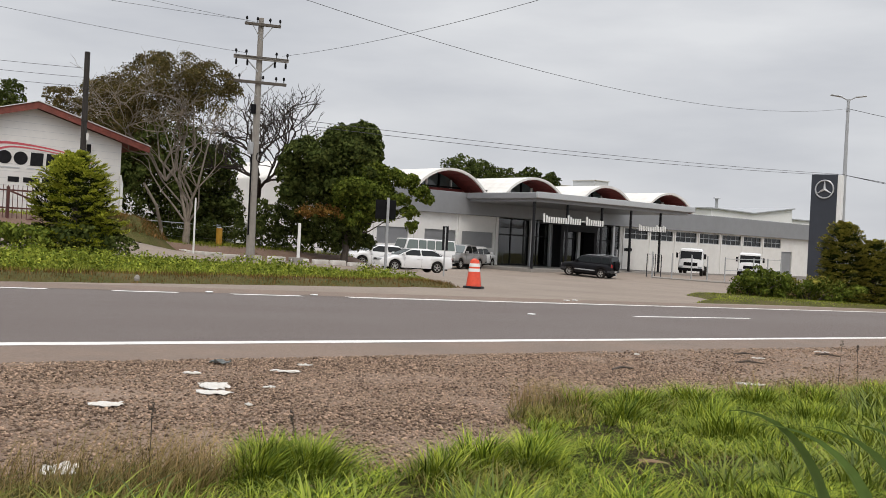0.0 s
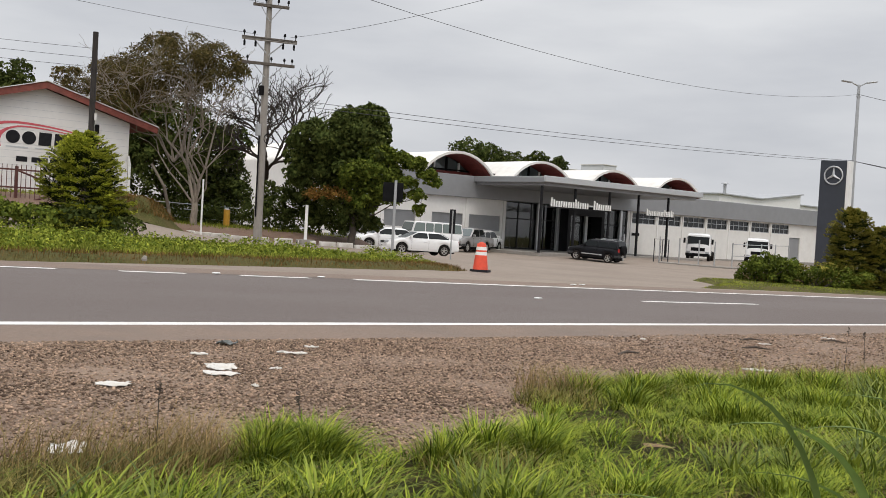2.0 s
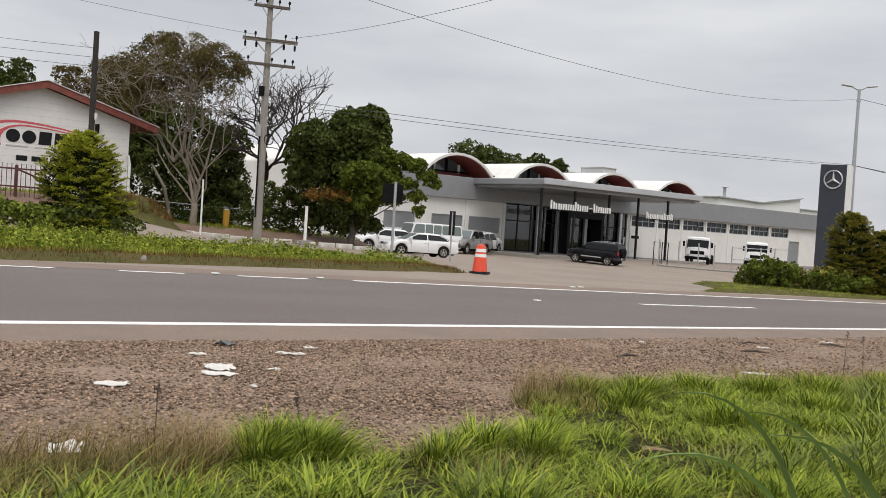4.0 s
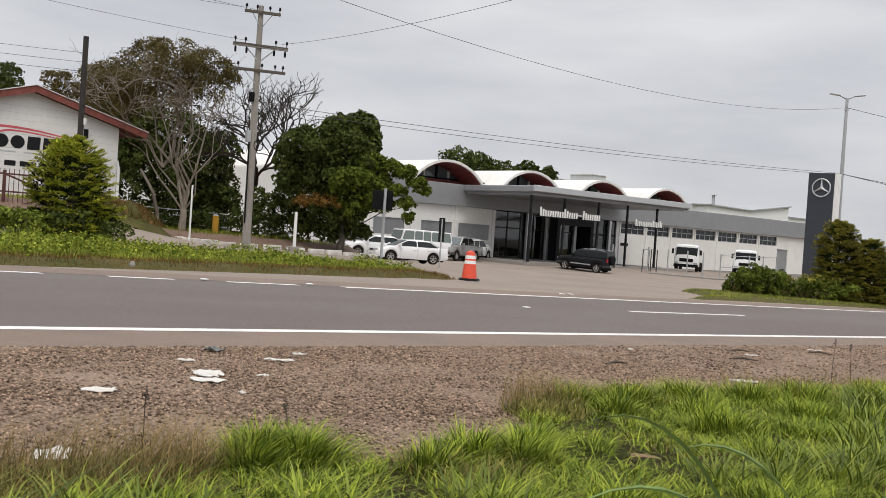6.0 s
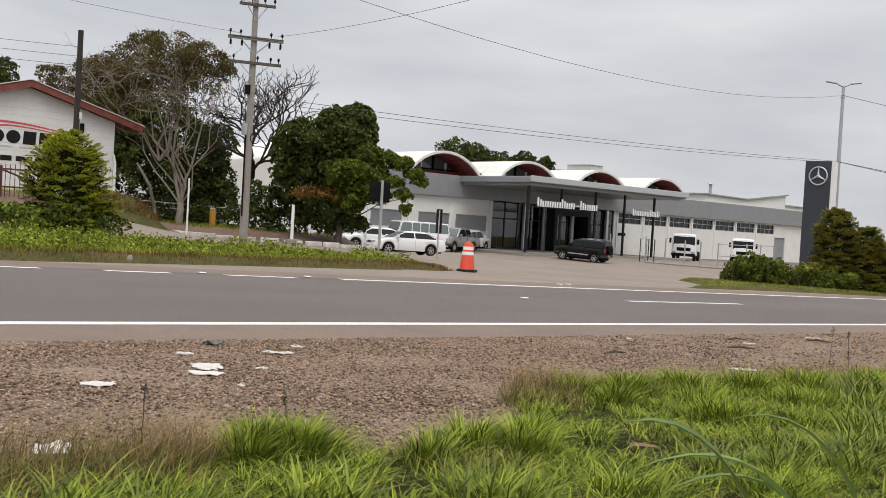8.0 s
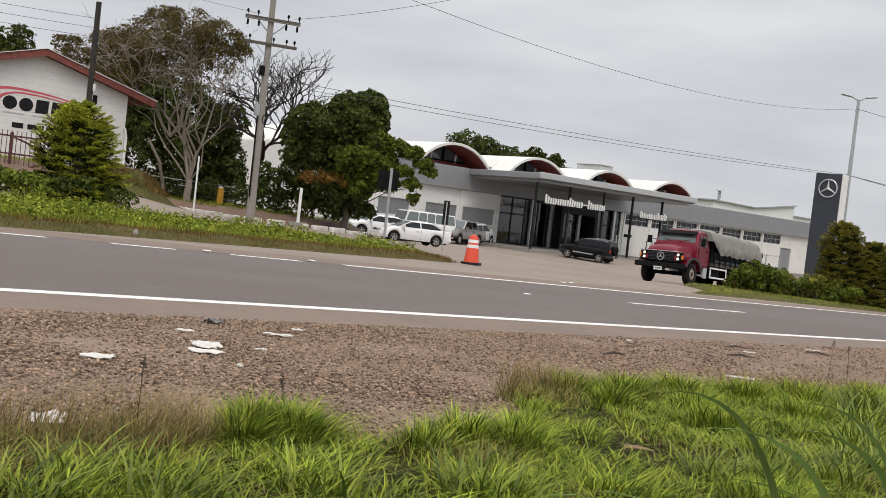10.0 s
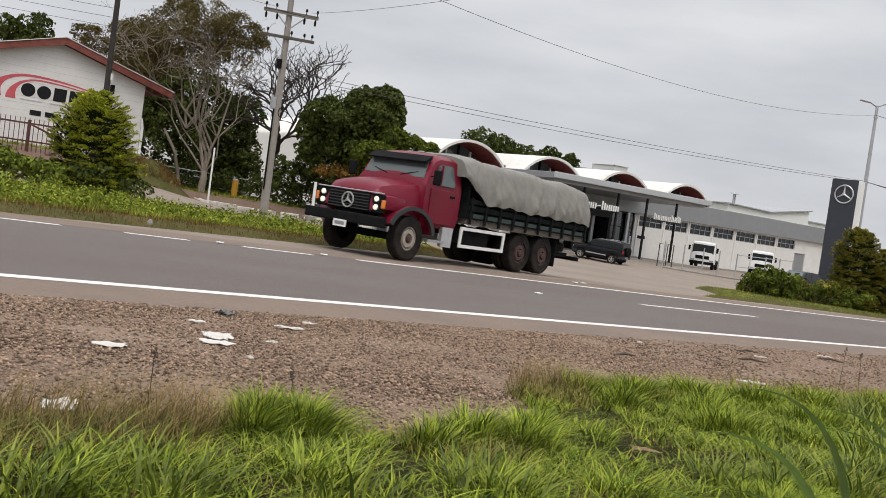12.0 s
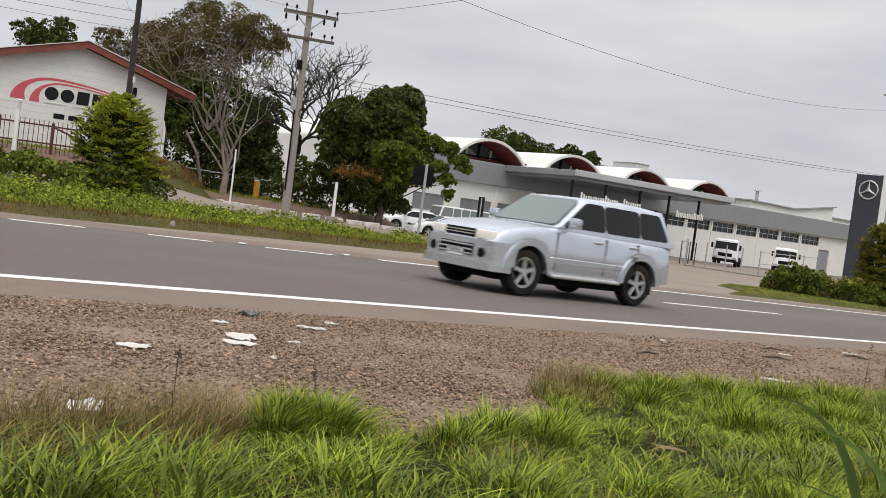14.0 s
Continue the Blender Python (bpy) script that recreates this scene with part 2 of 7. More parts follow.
def prism(bm, pts, axis, a, b, bevel=0.0, seg=2, clamp=None):
    """A flat outline, given in the two axes other than axis, made solid from a to b."""
    def at(p, v):
        q = list(p)
        q.insert(axis, v)
        return q
    v0 = [bm.verts.new(at(p, a)) for p in pts]
    v1 = [bm.verts.new(at(p, b)) for p in pts]
    fs = [bm.faces.new(v0), bm.faces.new(v1[::-1])]
    n = len(pts)
    for i in range(n):
        fs.append(bm.faces.new((v0[i], v1[i], v1[(i + 1) % n], v0[(i + 1) % n])))
    bmesh.ops.recalc_face_normals(bm, faces=fs)
    if bevel:
        edges = [e for e in {e for f in fs[:2] for e in f.edges}]
        bmesh.ops.bevel(bm, geom=edges, offset=bevel, segments=seg, affect="EDGES", profile=0.55)
    return bm


def prismed(*a, **k):
    return prism(bmesh.new(), *a, **k)


# ---- the lie of the land ----
def smooth01(v):
    v = np.clip(v, 0, 1)
    return v * v * (3 - 2 * v)


def land(x, y):
    """Height of the ground: it falls along the road and rises a little across it, with a bank on the far side."""
    x, y = np.asarray(x, float), np.asarray(y, float)
    xs = 150 * np.tanh(x / 150)
    ys = 120 * np.tanh(y / 120)
    z = -xs * (0.022 - 0.0055 * smooth01((y - 17) / 25)) + 0.008 * ys
    z = z - 0.42 * smooth01((x - 24) / 14) * smooth01((y - 22) / 9) * smooth01((51 - y) / 10) * smooth01((78 - x) / 15)
    z = z - 0.40 * smooth01((x - 30) / 6) * smooth01((y - 42) / 6) * smooth01((60.5 - y) / 5) * smooth01((64 - x) / 16)
    z = z - 0.12 * smooth01((x - 18) / 4) * smooth01((y - 18.5) / 4) * smooth01((34 - y) / 6) * smooth01((34 - x) / 5)
    z = z + 0.85 * smooth01((21 - x) / 8) * smooth01((y - 32) / 6)
    return z


def land1(x, y):
    return float(land(x, y))


def sheet(name, xs, ys, lift, mat, label, inside=None, height=0.0, edge=0.6, rough=0.0):
    """A ground sheet over a grid; with inside, a polygon that it swells up over."""
    X, Y = np.meshgrid(xs, ys)
    Z = land(X, Y) + lift
    if inside is not None:
        d = polygon_depth(X, Y, inside)
        Z = land(X, Y) - 0.10 + (height + 0.10) * smooth01(d / edge + 0.35)
    if rough:
        for i in range(X.shape[0]):
            for j in range(X.shape[1]):
                Z[i, j] += rough * noise.noise((X[i, j] * 1.3, Y[i, j] * 1.3, 3.1))
    V = np.stack([X.ravel(), Y.ravel(), Z.ravel()], 1)
    w = len(xs)
    I = np.arange(len(ys) - 1)[:, None] * w + np.arange(w - 1)[None]
    Fc = np.stack([I, I + 1, I + w + 1, I + w], -1).reshape(-1, 4)
    if inside is not None:
        keep = (d.ravel()[Fc] > -edge).any(1)
        Fc = Fc[keep]
    ob = arrays(name, V, Fc, mat, smooth=True)
    return tagged(ob, label, "ground", kind="structure")


def polygon_depth(X, Y, poly):
    """Signed distance inside a polygon, positive inside."""
    P = np.asarray(poly, float)
    best = np.full(X.shape, 1e9)
    ins = np.zeros(X.shape, bool)
    for (x0, y0), (x1, y1) in zip(P, np.roll(P, -1, 0)):
        dx, dy = x1 - x0, y1 - y0
        k = np.clip(((X - x0) * dx + (Y - y0) * dy) / (dx * dx + dy * dy), 0, 1)
        best = np.minimum(best, np.hypot(X - x0 - k * dx, Y - y0 - k * dy))
        hit = ((y0 > Y) != (y1 > Y)) & (X < dx * (Y - y0) / (dy if dy else 1e-9) + x0)
        ins ^= hit
    return np.where(ins, best, -best)

# ---- ground, road and yard ----
GX = np.unique(np.concatenate([np.arange(-6, 90, 1.5), np.linspace(90, 1800, 40), np.linspace(-1500, -6, 30)]))
GY = np.unique(np.concatenate([np.arange(-10, 70, 1.5), np.linspace(70, 1800, 30), np.linspace(-400, -10, 12)]))
sheet("ground", GX, GY, -0.06, M_TURF, "rough grassy and earthy ground reaching to the horizon")
RX = np.concatenate([np.arange(-60, 80, 2.0), np.linspace(80, 400, 30)])
sheet("road", RX, np.linspace(8.55, 17.0, 8), 0.0, M_ASPHALT, "worn grey asphalt carriageway with painted lines")
sheet("shoulder", RX, np.linspace(7.75, 8.95, 5), 0.006, M_SHOULDER, "brown dusty strip of asphalt along the road edge")
sheet("gravel_verge", np.arange(-25, 70, 0.5), np.linspace(-8, 7.8, 60), 0.004, M_GRAVEL, "grey gravel and dirt verge beside the road", rough=0.012)
sheet("yard", np.arange(-60, 112, 2.0), np.linspace(16.9, 75, 40), -0.004, M_LOT, "dusty pale concrete yard and access road")
sheet("apron", np.concatenate([np.arange(-60, 80, 2.0), np.linspace(80, 300, 20)]), np.linspace(16.85, 18.3, 4), 0.003, M_SHOULDER, "dusty brown hard shoulder beyond the far edge line")


def stripe(x0, x1, y, w, name="edge_line", lift=0.005):
    xs = np.linspace(x0, x1, max(2, int((x1 - x0) / 2)))
    return sheet(name, xs, np.array([y - w / 2, y + w / 2]), lift, M_LINE, "white painted line on the asphalt, slightly worn")


stripe(-60, 300, 9.03, 0.22, lift=0.009)
stripe(11.8, 300, 16.62, 0.28, lift=0.007)
for k in range(6):
    stripe(9.15 - 2.3 * k, 10.7 - 2.3 * k if k < 1 else 10.35 - 2.3 * k, 16.6, 0.22, lift=0.007)
for k in range(0, 14):
    stripe(16.65 + 17.0 * k, 20.95 + 17.0 * k, 13.1, 0.2, "lane_dash")

# ---- the dealership, parallel to the road ----
FY = 59.0
deal = thing("dealership_building", pose(0, 0, 0), "long low white showroom with grey fascia and four white barrel-vault roofs", "building")


def wall_with_openings(x0, x1, y0, y1, z0, z1, holes):
    """A wall along x, made of solid pieces round its openings (hx0, hx1, hz0, hz1)."""
    holes = sorted(holes)
    out = []
    x = x0
    for hx0, hx1, hz0, hz1 in holes:
        if hx0 > x:
            out.append((x, hx0, y0, y1, z0, z1))
        if hz0 > z0:
            out.append((hx0, hx1, y0, y1, z0, hz0))
        if hz1 < z1:
            out.append((hx0, hx1, y0, y1, hz1, z1))
        x = hx1
    if x < x1:
        out.append((x, x1, y0, y1, z0, z1))
    return out


SHUT = [(48.8, 52.0, 0.85, 2.1), (52.65, 56.05, 0.85, 2.1), (44.2, 47.2, 0.85, 2.1)]
WINS = [(72.6 + 0.2 + 3.93 * k, 72.6 + 3.73 + 3.93 * k, 2.28, 3.3) for k in range(7)]
DOOR = (100.1, 102.3, -1.6, 1.95)
for a in wall_with_openings(36, 56.5, FY, FY + 0.3, -1.6, 3.42, SHUT):
    part("wall_panel", boxed(*a), M_WALL, deal)
for a in wall_with_openings(72.2, 106.4, FY, FY + 0.3, -2.4, 3.42, WINS + [DOOR]):
    part("wall_panel", boxed(*a), M_CREAM, deal)
part("side_wall", boxed(36, 36.3, FY + 0.3, 88, -1.6, 5.0), M_WALL, deal)
part("side_wall", boxed(106.1, 106.4, FY + 0.3, 88, -2.4, 5.0), M_WALL, deal)
part("rear_wall", boxed(36.3, 106.1, 87.7, 88, -2.4, 5.0), M_WALL, deal)
part("fascia", boxed(35.8, 106.6, FY - 0.35, FY - 0.02, 3.40, 5.12, bevel=0.02), M_GREYCLAD, deal, "grey metal fascia band")
part("flat_roof", boxed(36.3, 106.1, FY - 0.02, 87.7, 4.55, 4.75), M_ROOF, deal)
for hx0, hx1, hz0, hz1 in SHUT:
    sh = part("shutter", boxed(hx0, hx1, FY + 0.12, FY + 0.2, hz0, hz1), M_GREYCLAD, deal, "grey roller shutter")
    for k in range(8):
        part("slat", boxed(hx0, hx1, FY + 0.09, FY + 0.12, hz0 + 0.02 + k * 0.155, hz0 + 0.14 + k * 0.155), M_GREYCLAD, sh)
for x in (44.0 - 0.15, 47.7, 52.2, 56.3):
    part("pilaster", boxed(x, x + 0.3, FY - 0.08, FY - 0.002, -1.5, 3.38), M_WALL, deal)
for k, (hx0, hx1, hz0, hz1) in enumerate(WINS):
    w = part("window", boxed(hx0, hx1, FY + 0.14, FY + 0.17, hz0, hz1), M_GLASS, deal, "dark strip window with white frame bars")
    for j in range(5):
        xx = hx0 + (hx1 - hx0) * j / 4
        part("frame_bar", boxed(xx - 0.03, xx + 0.03, FY + 0.09, FY + 0.137, hz0, hz1), M_GALV, w)
    for zz in (hz0 + 0.03, hz0 + 0.52, hz1 - 0.03):
        part("frame_bar", boxed(hx0, hx1, FY + 0.06, FY + 0.088, zz - 0.03, zz + 0.03), M_GALV, w)
    part("pilaster", boxed(hx0 - 0.19, hx0 - 0.01, FY - 0.07, FY - 0.002, -2.0, 3.38), M_WALL, deal)
for k in (1, 3, 4):
    hx0, hx1, hz0, hz1 = WINS[k + 1]
    part("ceiling_tube", boxed(hx0 + 0.5, hx0 + 2.4, FY + 3, FY + 3.1, 3.15, 3.2), glow("tube_light", (1, 1, 0.95), 2.0), deal, "lit fluorescent tube seen through the window")
d1 = part("door", boxed(DOOR[0] + 0.05, DOOR[1] - 0.05, FY + 0.1, FY + 0.16, -1.5, DOOR[3] - 0.04), M_GREYCLAD, deal, "grey metal sheet door")
part("base_course", boxed(72.2, 106.4, FY - 0.1, FY - 0.002, -2.4, -0.72), M_CONCRETE, deal)
part("base_course", boxed(36, 56.5, FY - 0.1, FY - 0.002, -1.6, -0.5), M_CONCRETE, deal)
# the glazed entrance
GX0, GX1 = 56.5, 72.2
part("entrance_floor", boxed(52.4, GX1, 50.95, 70, -1.5, -0.52), M_CONCRETE, deal)
part("showroom_floor", boxed(36.3, 52.39, FY + 0.31, 70, -1.5, -0.52), M_CONCRETE, deal)
part("partition", boxed(GX0 - 0.25, GX0 - 0.02, FY + 0.31, 70, -0.51, 4.4), M_WALL, deal)
part("showroom_back_wall", boxed(GX0, GX1, 70, 70.2, -0.5, 4.4), M_GREYCLAD, deal)
panes = np.linspace(GX0 + 0.1, GX1 - 0.1, 11)
for a, b in zip(panes, panes[1:]):
    for z0, z1 in ((-0.42, 1.95), (2.05, 3.3)):
        part("pane", boxed(a + 0.05, b - 0.05, FY + 0.1, FY + 0.12, z0, z1), M_GLASS_CLEAR, deal)
    part("mullion", boxed(b - 0.05, b + 0.05, FY + 0.05, FY + 0.16, -0.5, 3.38), M_BLACK, deal)
part("transom", boxed(GX0, GX1, FY + 0.04, FY + 0.17, 1.95, 2.05), M_BLACK, deal)
part("sill", boxed(GX0, GX1, FY + 0.03, FY + 0.18, -0.53, -0.42), M_BLACK, deal)
part("portal", boxed(62.9, 67.6, FY - 1.2, FY + 0.04, 2.6, 3.38), M_BLACK, deal, "black entrance portal")
part("portal_side", boxed(62.9, 63.25, FY - 1.2, FY + 0.04, -0.52, 2.6), M_BLACK, deal)
part("portal_side", boxed(67.25, 67.6, FY - 1.2, FY + 0.04, -0.52, 2.6), M_BLACK, deal)
for x in (60.2, 62.6, 66.2, 70.9):
    part("pillar", boxed(x, x + 0.32, FY - 0.25, FY + 0.03, -0.52, 3.39, bevel=0.03), M_ALU, deal)
# canopy on black posts
can = part("canopy", boxed(52.6, 71.9, 50.9, FY - 0.36, 4.66, 5.12, bevel=0.03), M_GREYCLAD, deal, "flat grey entrance canopy")
part("canopy_edge", boxed(52.5, 72.0, 50.74, 50.898, 4.72, 5.16, bevel=0.02), M_ALU, can)
part("canopy_soffit", boxed(52.9, 71.6, 51.2, FY - 0.4, 4.45, 4.655), M_GREYCLAD, can)
for x in (52.85, 56.5, 60.5, 64.1, 68.0):
    c = part("post", boxed(x - 0.075, x + 0.075, 51.27, 51.43, -0.95, 4.44, bevel=0.01), M_BLACK, deal, "black steel canopy post")
    part("foot_plate", boxed(x - 0.2, x + 0.2, 51.15, 51.55, -0.8, -0.5), M_BLACK, c)


def vault(cx, y0, y1):
    """One barrel vault: shell, red soffit where it juts out, and the recessed glazing under it."""
    R, zt, n = 4.9, 6.98, 18
    a = math.asin(4.62 / R)
    bm = bmesh.new()
    outer = [(cx + R * math.sin(t), zt - R + R * math.cos(t)) for t in np.linspace(-a, a, n)]
    inner = [(cx + (R - 0.2) * math.sin(t), zt - R + (R - 0.2) * math.cos(t)) for t in np.linspace(-a, a, n)]
    for (o0, o1), (i0, i1) in zip(zip(outer, outer[1:]), zip(inner, inner[1:])):
        prism(bm, [o0, o1, i1, i0], 1, y0, y1)
    bmesh.ops.remove_doubles(bm, verts=bm.verts, dist=0.001)
    v = part("vault_roof", bm, M_ROOF, deal, "white barrel-vault roof shell", smooth=True)
    bm = bmesh.new()
    inn2 = [(cx + (R - 0.26) * math.sin(t), zt - R + (R - 0.26) * math.cos(t)) for t in np.linspace(-a, a, n)]
    inn1 = [(cx + (R - 0.205) * math.sin(t), zt - R + (R - 0.205) * math.cos(t)) for t in np.linspace(-a, a, n)]
    for (o0, o1), (i0, i1) in zip(zip(inn1, inn1[1:]), zip(inn2, inn2[1:])):
        prism(bm, [o0, o1, i1, i0], 1, y0 + 0.15, y0 + 3.2)
    bmesh.ops.remove_doubles(bm, verts=bm.verts, dist=0.001)
    part("soffit", bm, M_REDSOFFIT, v, "dark red vault soffit")
    bm = bmesh.new()
    prism(bm, inn2, 1, y0 + 2.6, y0 + 2.7)
    g = part("gable_glazing", bm, M_GLASS_PALE, v, "glazed gable under the vault")
    for k, dx in enumerate((-3.2, -1.9, -0.6, 0.7, 2.0, 3.3)):
        zz = zt - R + math.sqrt((R - 0.3) ** 2 - dx * dx)
        part("glazing_bar", boxed(cx + dx - 0.07, cx + dx + 0.07, y0 + 2.45, y0 + 2.595, 3.6, zz), M_DARK if k % 2 else M_WALL, g)
    part("glazing_bar", boxed(cx - 3.8, cx + 3.8, y0 + 2.4, y0 + 2.44, 5.55, 5.67), M_DARK, g)
    part("blind_panel", boxed(cx - 0.5, cx + 3.6, y0 + 2.3, y0 + 2.39, 3.6, 5.5), M_REDSOFFIT, g)


for k in range(-1, 4):
    vault(51.25 + 9.38 * k, FY - 0.2, 86.5)


def word(parent, x0, x1, y, z0, z1, heights, mat, gap=0.22, name="sign_letter"):
    """A brand's lettering as a row of plain upright shapes."""
    n = len(heights)
    w = (x1 - x0) / n
    for i, h in enumerate(heights):
        if h <= 0:
            continue
        a, b = x0 + i * w + w * gap / 2, x0 + (i + 1) * w - w * gap / 2
        top = z0 + (z1 - z0) * h
        if h < 0.5:
            part(name, boxed(a, b, y, y + 0.08, z0 + 0.35 * (z1 - z0), z0 + 0.45 * (z1 - z0)), mat, parent)
            continue
        # two plain upright strokes
        bm = boxed(a, a + 0.34 * (b - a), y, y + 0.08, z0, top, bevel=0.01)
        box(bm, b - 0.34 * (b - a), b, y, y + 0.08, z0, z0 + (top - z0) * (0.8 if h > 0.9 else 1.0), bevel=0.01)
        part(name, bm, mat, parent)


sg = thing("showroom_sign", pose(0, 0, 0), "row of white upright sign shapes hung under the canopy edge", "sign")
word(sg, 53.5, 60.4, 51.0, 2.95, 3.62, [1, .66, .66, .66, .66, 1, .66, .66, .35, 1, .66, .66, .66], M_WHITE, 0.22)
part("rail", boxed(52.9, 60.6, 51.12, 51.2, 2.86, 2.93), M_BLACK, sg)
sg2 = thing("dealer_sign", pose(0, 0, 0), "smaller row of white upright sign shapes hung under the canopy", "sign")
word(sg2, 64.75, 68.4, 51.0, 2.85, 3.4, [1, .7, .7, .7, .7, 1, .8, 1], M_WHITE, 0.3)
part("rail", boxed(64.2, 68.5, 51.12, 51.2, 2.77, 2.84), M_BLACK, sg2)
plate = part("wall_notice", boxed(72.9, 74.0, FY - 0.03, FY - 0.004, 1.15, 1.42), M_DARK, deal, "small dark wall notice")

# ---- sign pylon and street lamp ----
py = thing("sign_pylon", pose(66.0, 35.7, 0, 0, 0, -80), "tall dark slate pylon sign with silver ring emblem and white side", "sign")
part("board", boxed(-0.95, 0.85, -0.3, 0.3, land1(66, 35.7) - 0.2, 7.2, bevel=0.02), material("slate_panel", (0.035, 0.04, 0.052), 0.1, 0.4, scale=2), py)
part("side_panel", boxed(0.855, 1.12, -0.26, 0.32, land1(66, 35.7) - 0.2, 7.16, bevel=0.01), M_WHITE, py)
bm = bmesh.new()
ring = [(0.62 * math.sin(t), -0.34, 6.15 + 0.62 * math.cos(t)) for t in np.linspace(0, 2 * math.pi, 29)]
tube(bm, ring, 0.055, 6, cap=False)
for k in range(3):
    t = 2 * math.pi * k / 3
    tube(bm, [(0, -0.34, 6.15), (0.6 * math.sin(t), -0.34, 6.15 + 0.6 * math.cos(t))], [0.11, 0.02], 5)
part("emblem", bm, M_ALU, py, "silver ring emblem", smooth=True)
lp = thing("street_lamp", pose(68.8, 35.85, 0), "tall grey steel street lamp with two heads", "street lamp")
part("pole", tubed([(0, 0, land1(68.8, 35.85) - 0.3), (0, 0, 4), (0, 0, 12.9)], [0.2, 0.16, 0.1], 10), M_GALV, lp, smooth=True)
for s in (-1, 1):
    arm = part("arm", tubed([(0, 0, 12.8), (0.35 * s, -0.35 * s, 13.05)], 0.05, 6), M_GALV, lp)
    bm = boxed(-0.38, 0.38, -0.16, 0.16, -0.05, 0.05, bevel=0.03)
    bmesh.ops.transform(bm, matrix=pose(0.62 * s, -0.62 * s, 13.12, 0, -8 * s, -45), verts=bm.verts)
    part("lamp_head", bm, M_GALV, arm)
part("bracket", boxed(-0.25, 0.25, -0.06, 0.06, 7.3, 7.42), M_GALV, lp)
part("bracket", boxed(-0.2, 0.2, -0.06, 0.06, 12.0, 12.12), M_GALV, lp)

# ---- the gabled hall on the bank ----
HY = 43.7
hall = thing("gabled_hall", pose(0, 0, 0), "white gabled hall with dark red roof edge and a painted emblem", "building")
gable = [(10.45, 0.2), (18.15, 0.2), (18.15, 4.86), (14.3, 5.95), (10.45, 4.86)]
part("gable_wall", prismed(gable, 1, HY, HY + 0.25), M_WALL, hall)
part("side_wall", boxed(17.9, 18.15, HY + 0.25, 60, 0.2, 4.85), M_WALL, hall)
part("side_wall", boxed(10.45, 10.7, HY + 0.25, 60, 0.2, 4.85), M_WALL, hall)
part("rear_wall", prismed(gable, 1, 60, 60.25), M_WALL, hall)
M_TILE = material("red_brown_roof", (0.20, 0.055, 0.04), 0.25, 0.8, scale=5, second=(0.11, 0.05, 0.04), second_scale=1.2)
for s in (-1, 1):
    q = [(14.3, 6.06), (14.3 + s * 5.0, 6.06 - 5.0 * 0.283), (14.3 + s * 5.0, 6.22 - 5.0 * 0.283), (14.3, 6.22)]
    r = part("roof", prismed(q, 1, HY - 0.35, 60.5), M_TILE, hall, "dark red tiled roof slope")
    q = [(14.3, 5.92), (14.3 + s * 5.0, 5.92 - 5.0 * 0.283), (14.3 + s * 5.0, 6.2 - 5.0 * 0.283), (14.3, 6.2)]
    part("barge_board", prismed(q, 1, HY - 0.42, HY - 0.352), M_TILE, r)
    q = [(14.3, 6.224), (14.3 + s * 5.05, 6.224 - 5.05 * 0.283), (14.3 + s * 5.05, 6.255 - 5.05 * 0.283), (14.3, 6.255)]
    part("flashing", prismed(q, 1, HY - 0.46, HY - 0.1), M_WALL, r)
part("downpipe", tubed([(18.2, HY - 0.08, 0.4), (18.2, HY - 0.08, 3.0), (18.1, HY - 0.1, 3.4)], 0.07, 8), M_WHITE, hall)
part("wall_lamp", boxed(16.55, 16.7, HY - 0.2, HY - 0.004, 4.25, 4.65, bevel=0.02), M_DARK, hall)
M_PINK = material("faded_red_paint", (0.55, 0.10, 0.12), 0.1, 0.8, scale=4)
em = thing("painted_emblem", pose(0, HY - 0.012, 0), "faded red swoosh and black lettering shapes painted on the gable", "sign")


def arc_band(x0, xc, zb, h, w, x_end, z_end, thin):
    """A swoosh: a quarter ellipse, broad at its foot, then a thin tail running out to the side."""
    bm = bmesh.new()
    n = 14
    hi, lo = [], []
    for i in range(n + 1):
        a = math.pi / 2 * i / n
        k = w * (1 - i / n) ** 1.1
        hi.append((xc - (xc - x0) * math.cos(a), zb + h * math.sin(a)))
        lo.append((xc - (xc - x0 - k) * math.cos(a), zb + (h - thin - 0.12 * k) * math.sin(a)))
    for i in range(1, n + 1):
        t = i / n
        z = zb + h + (z_end - zb - h) * t ** 1.8
        x = xc + (x_end - xc) * t
        hi.append((x, z))
        lo.append((x, z - thin * (1 - 0.7 * t)))
    for i in range(len(hi) - 1):
        prism(bm, [lo[i], lo[i + 1], hi[i + 1], hi[i]], 1, 0, 0.01)
    bmesh.ops.remove_doubles(bm, verts=bm.verts, dist=0.0005)
    return bm


part("swoosh", arc_band(11.47, 13.3, 3.36, 1.08, 0.62, 16.9, 3.95, 0.10), M_PINK, em)
part("swoosh", arc_band(12.24, 13.6, 3.34, 0.94, 0.42, 16.9, 3.82, 0.07), M_PINK, em)
for i in range(5):
    # black wordmark as slanting slabs and solid ovals
    x, z1 = 12.83 + 0.66 * i, 4.06
    if i in (0, 1):
        bm = prismed([(x + 0.29 + 0.29 * math.cos(a), (3.5 + z1) / 2 + (z1 - 3.5) / 2 * math.sin(a)) for a in np.linspace(0, 2 * math.pi, 21)[:-1]], 1, -0.002, 0.008)
    else:
        bm = prismed([(x + 0.02, 3.5), (x + 0.55, 3.5), (x + 0.58, z1), (x + 0.05, z1)], 1, -0.002, 0.008)
    part("letter_shape", bm, M_BLACK, em)
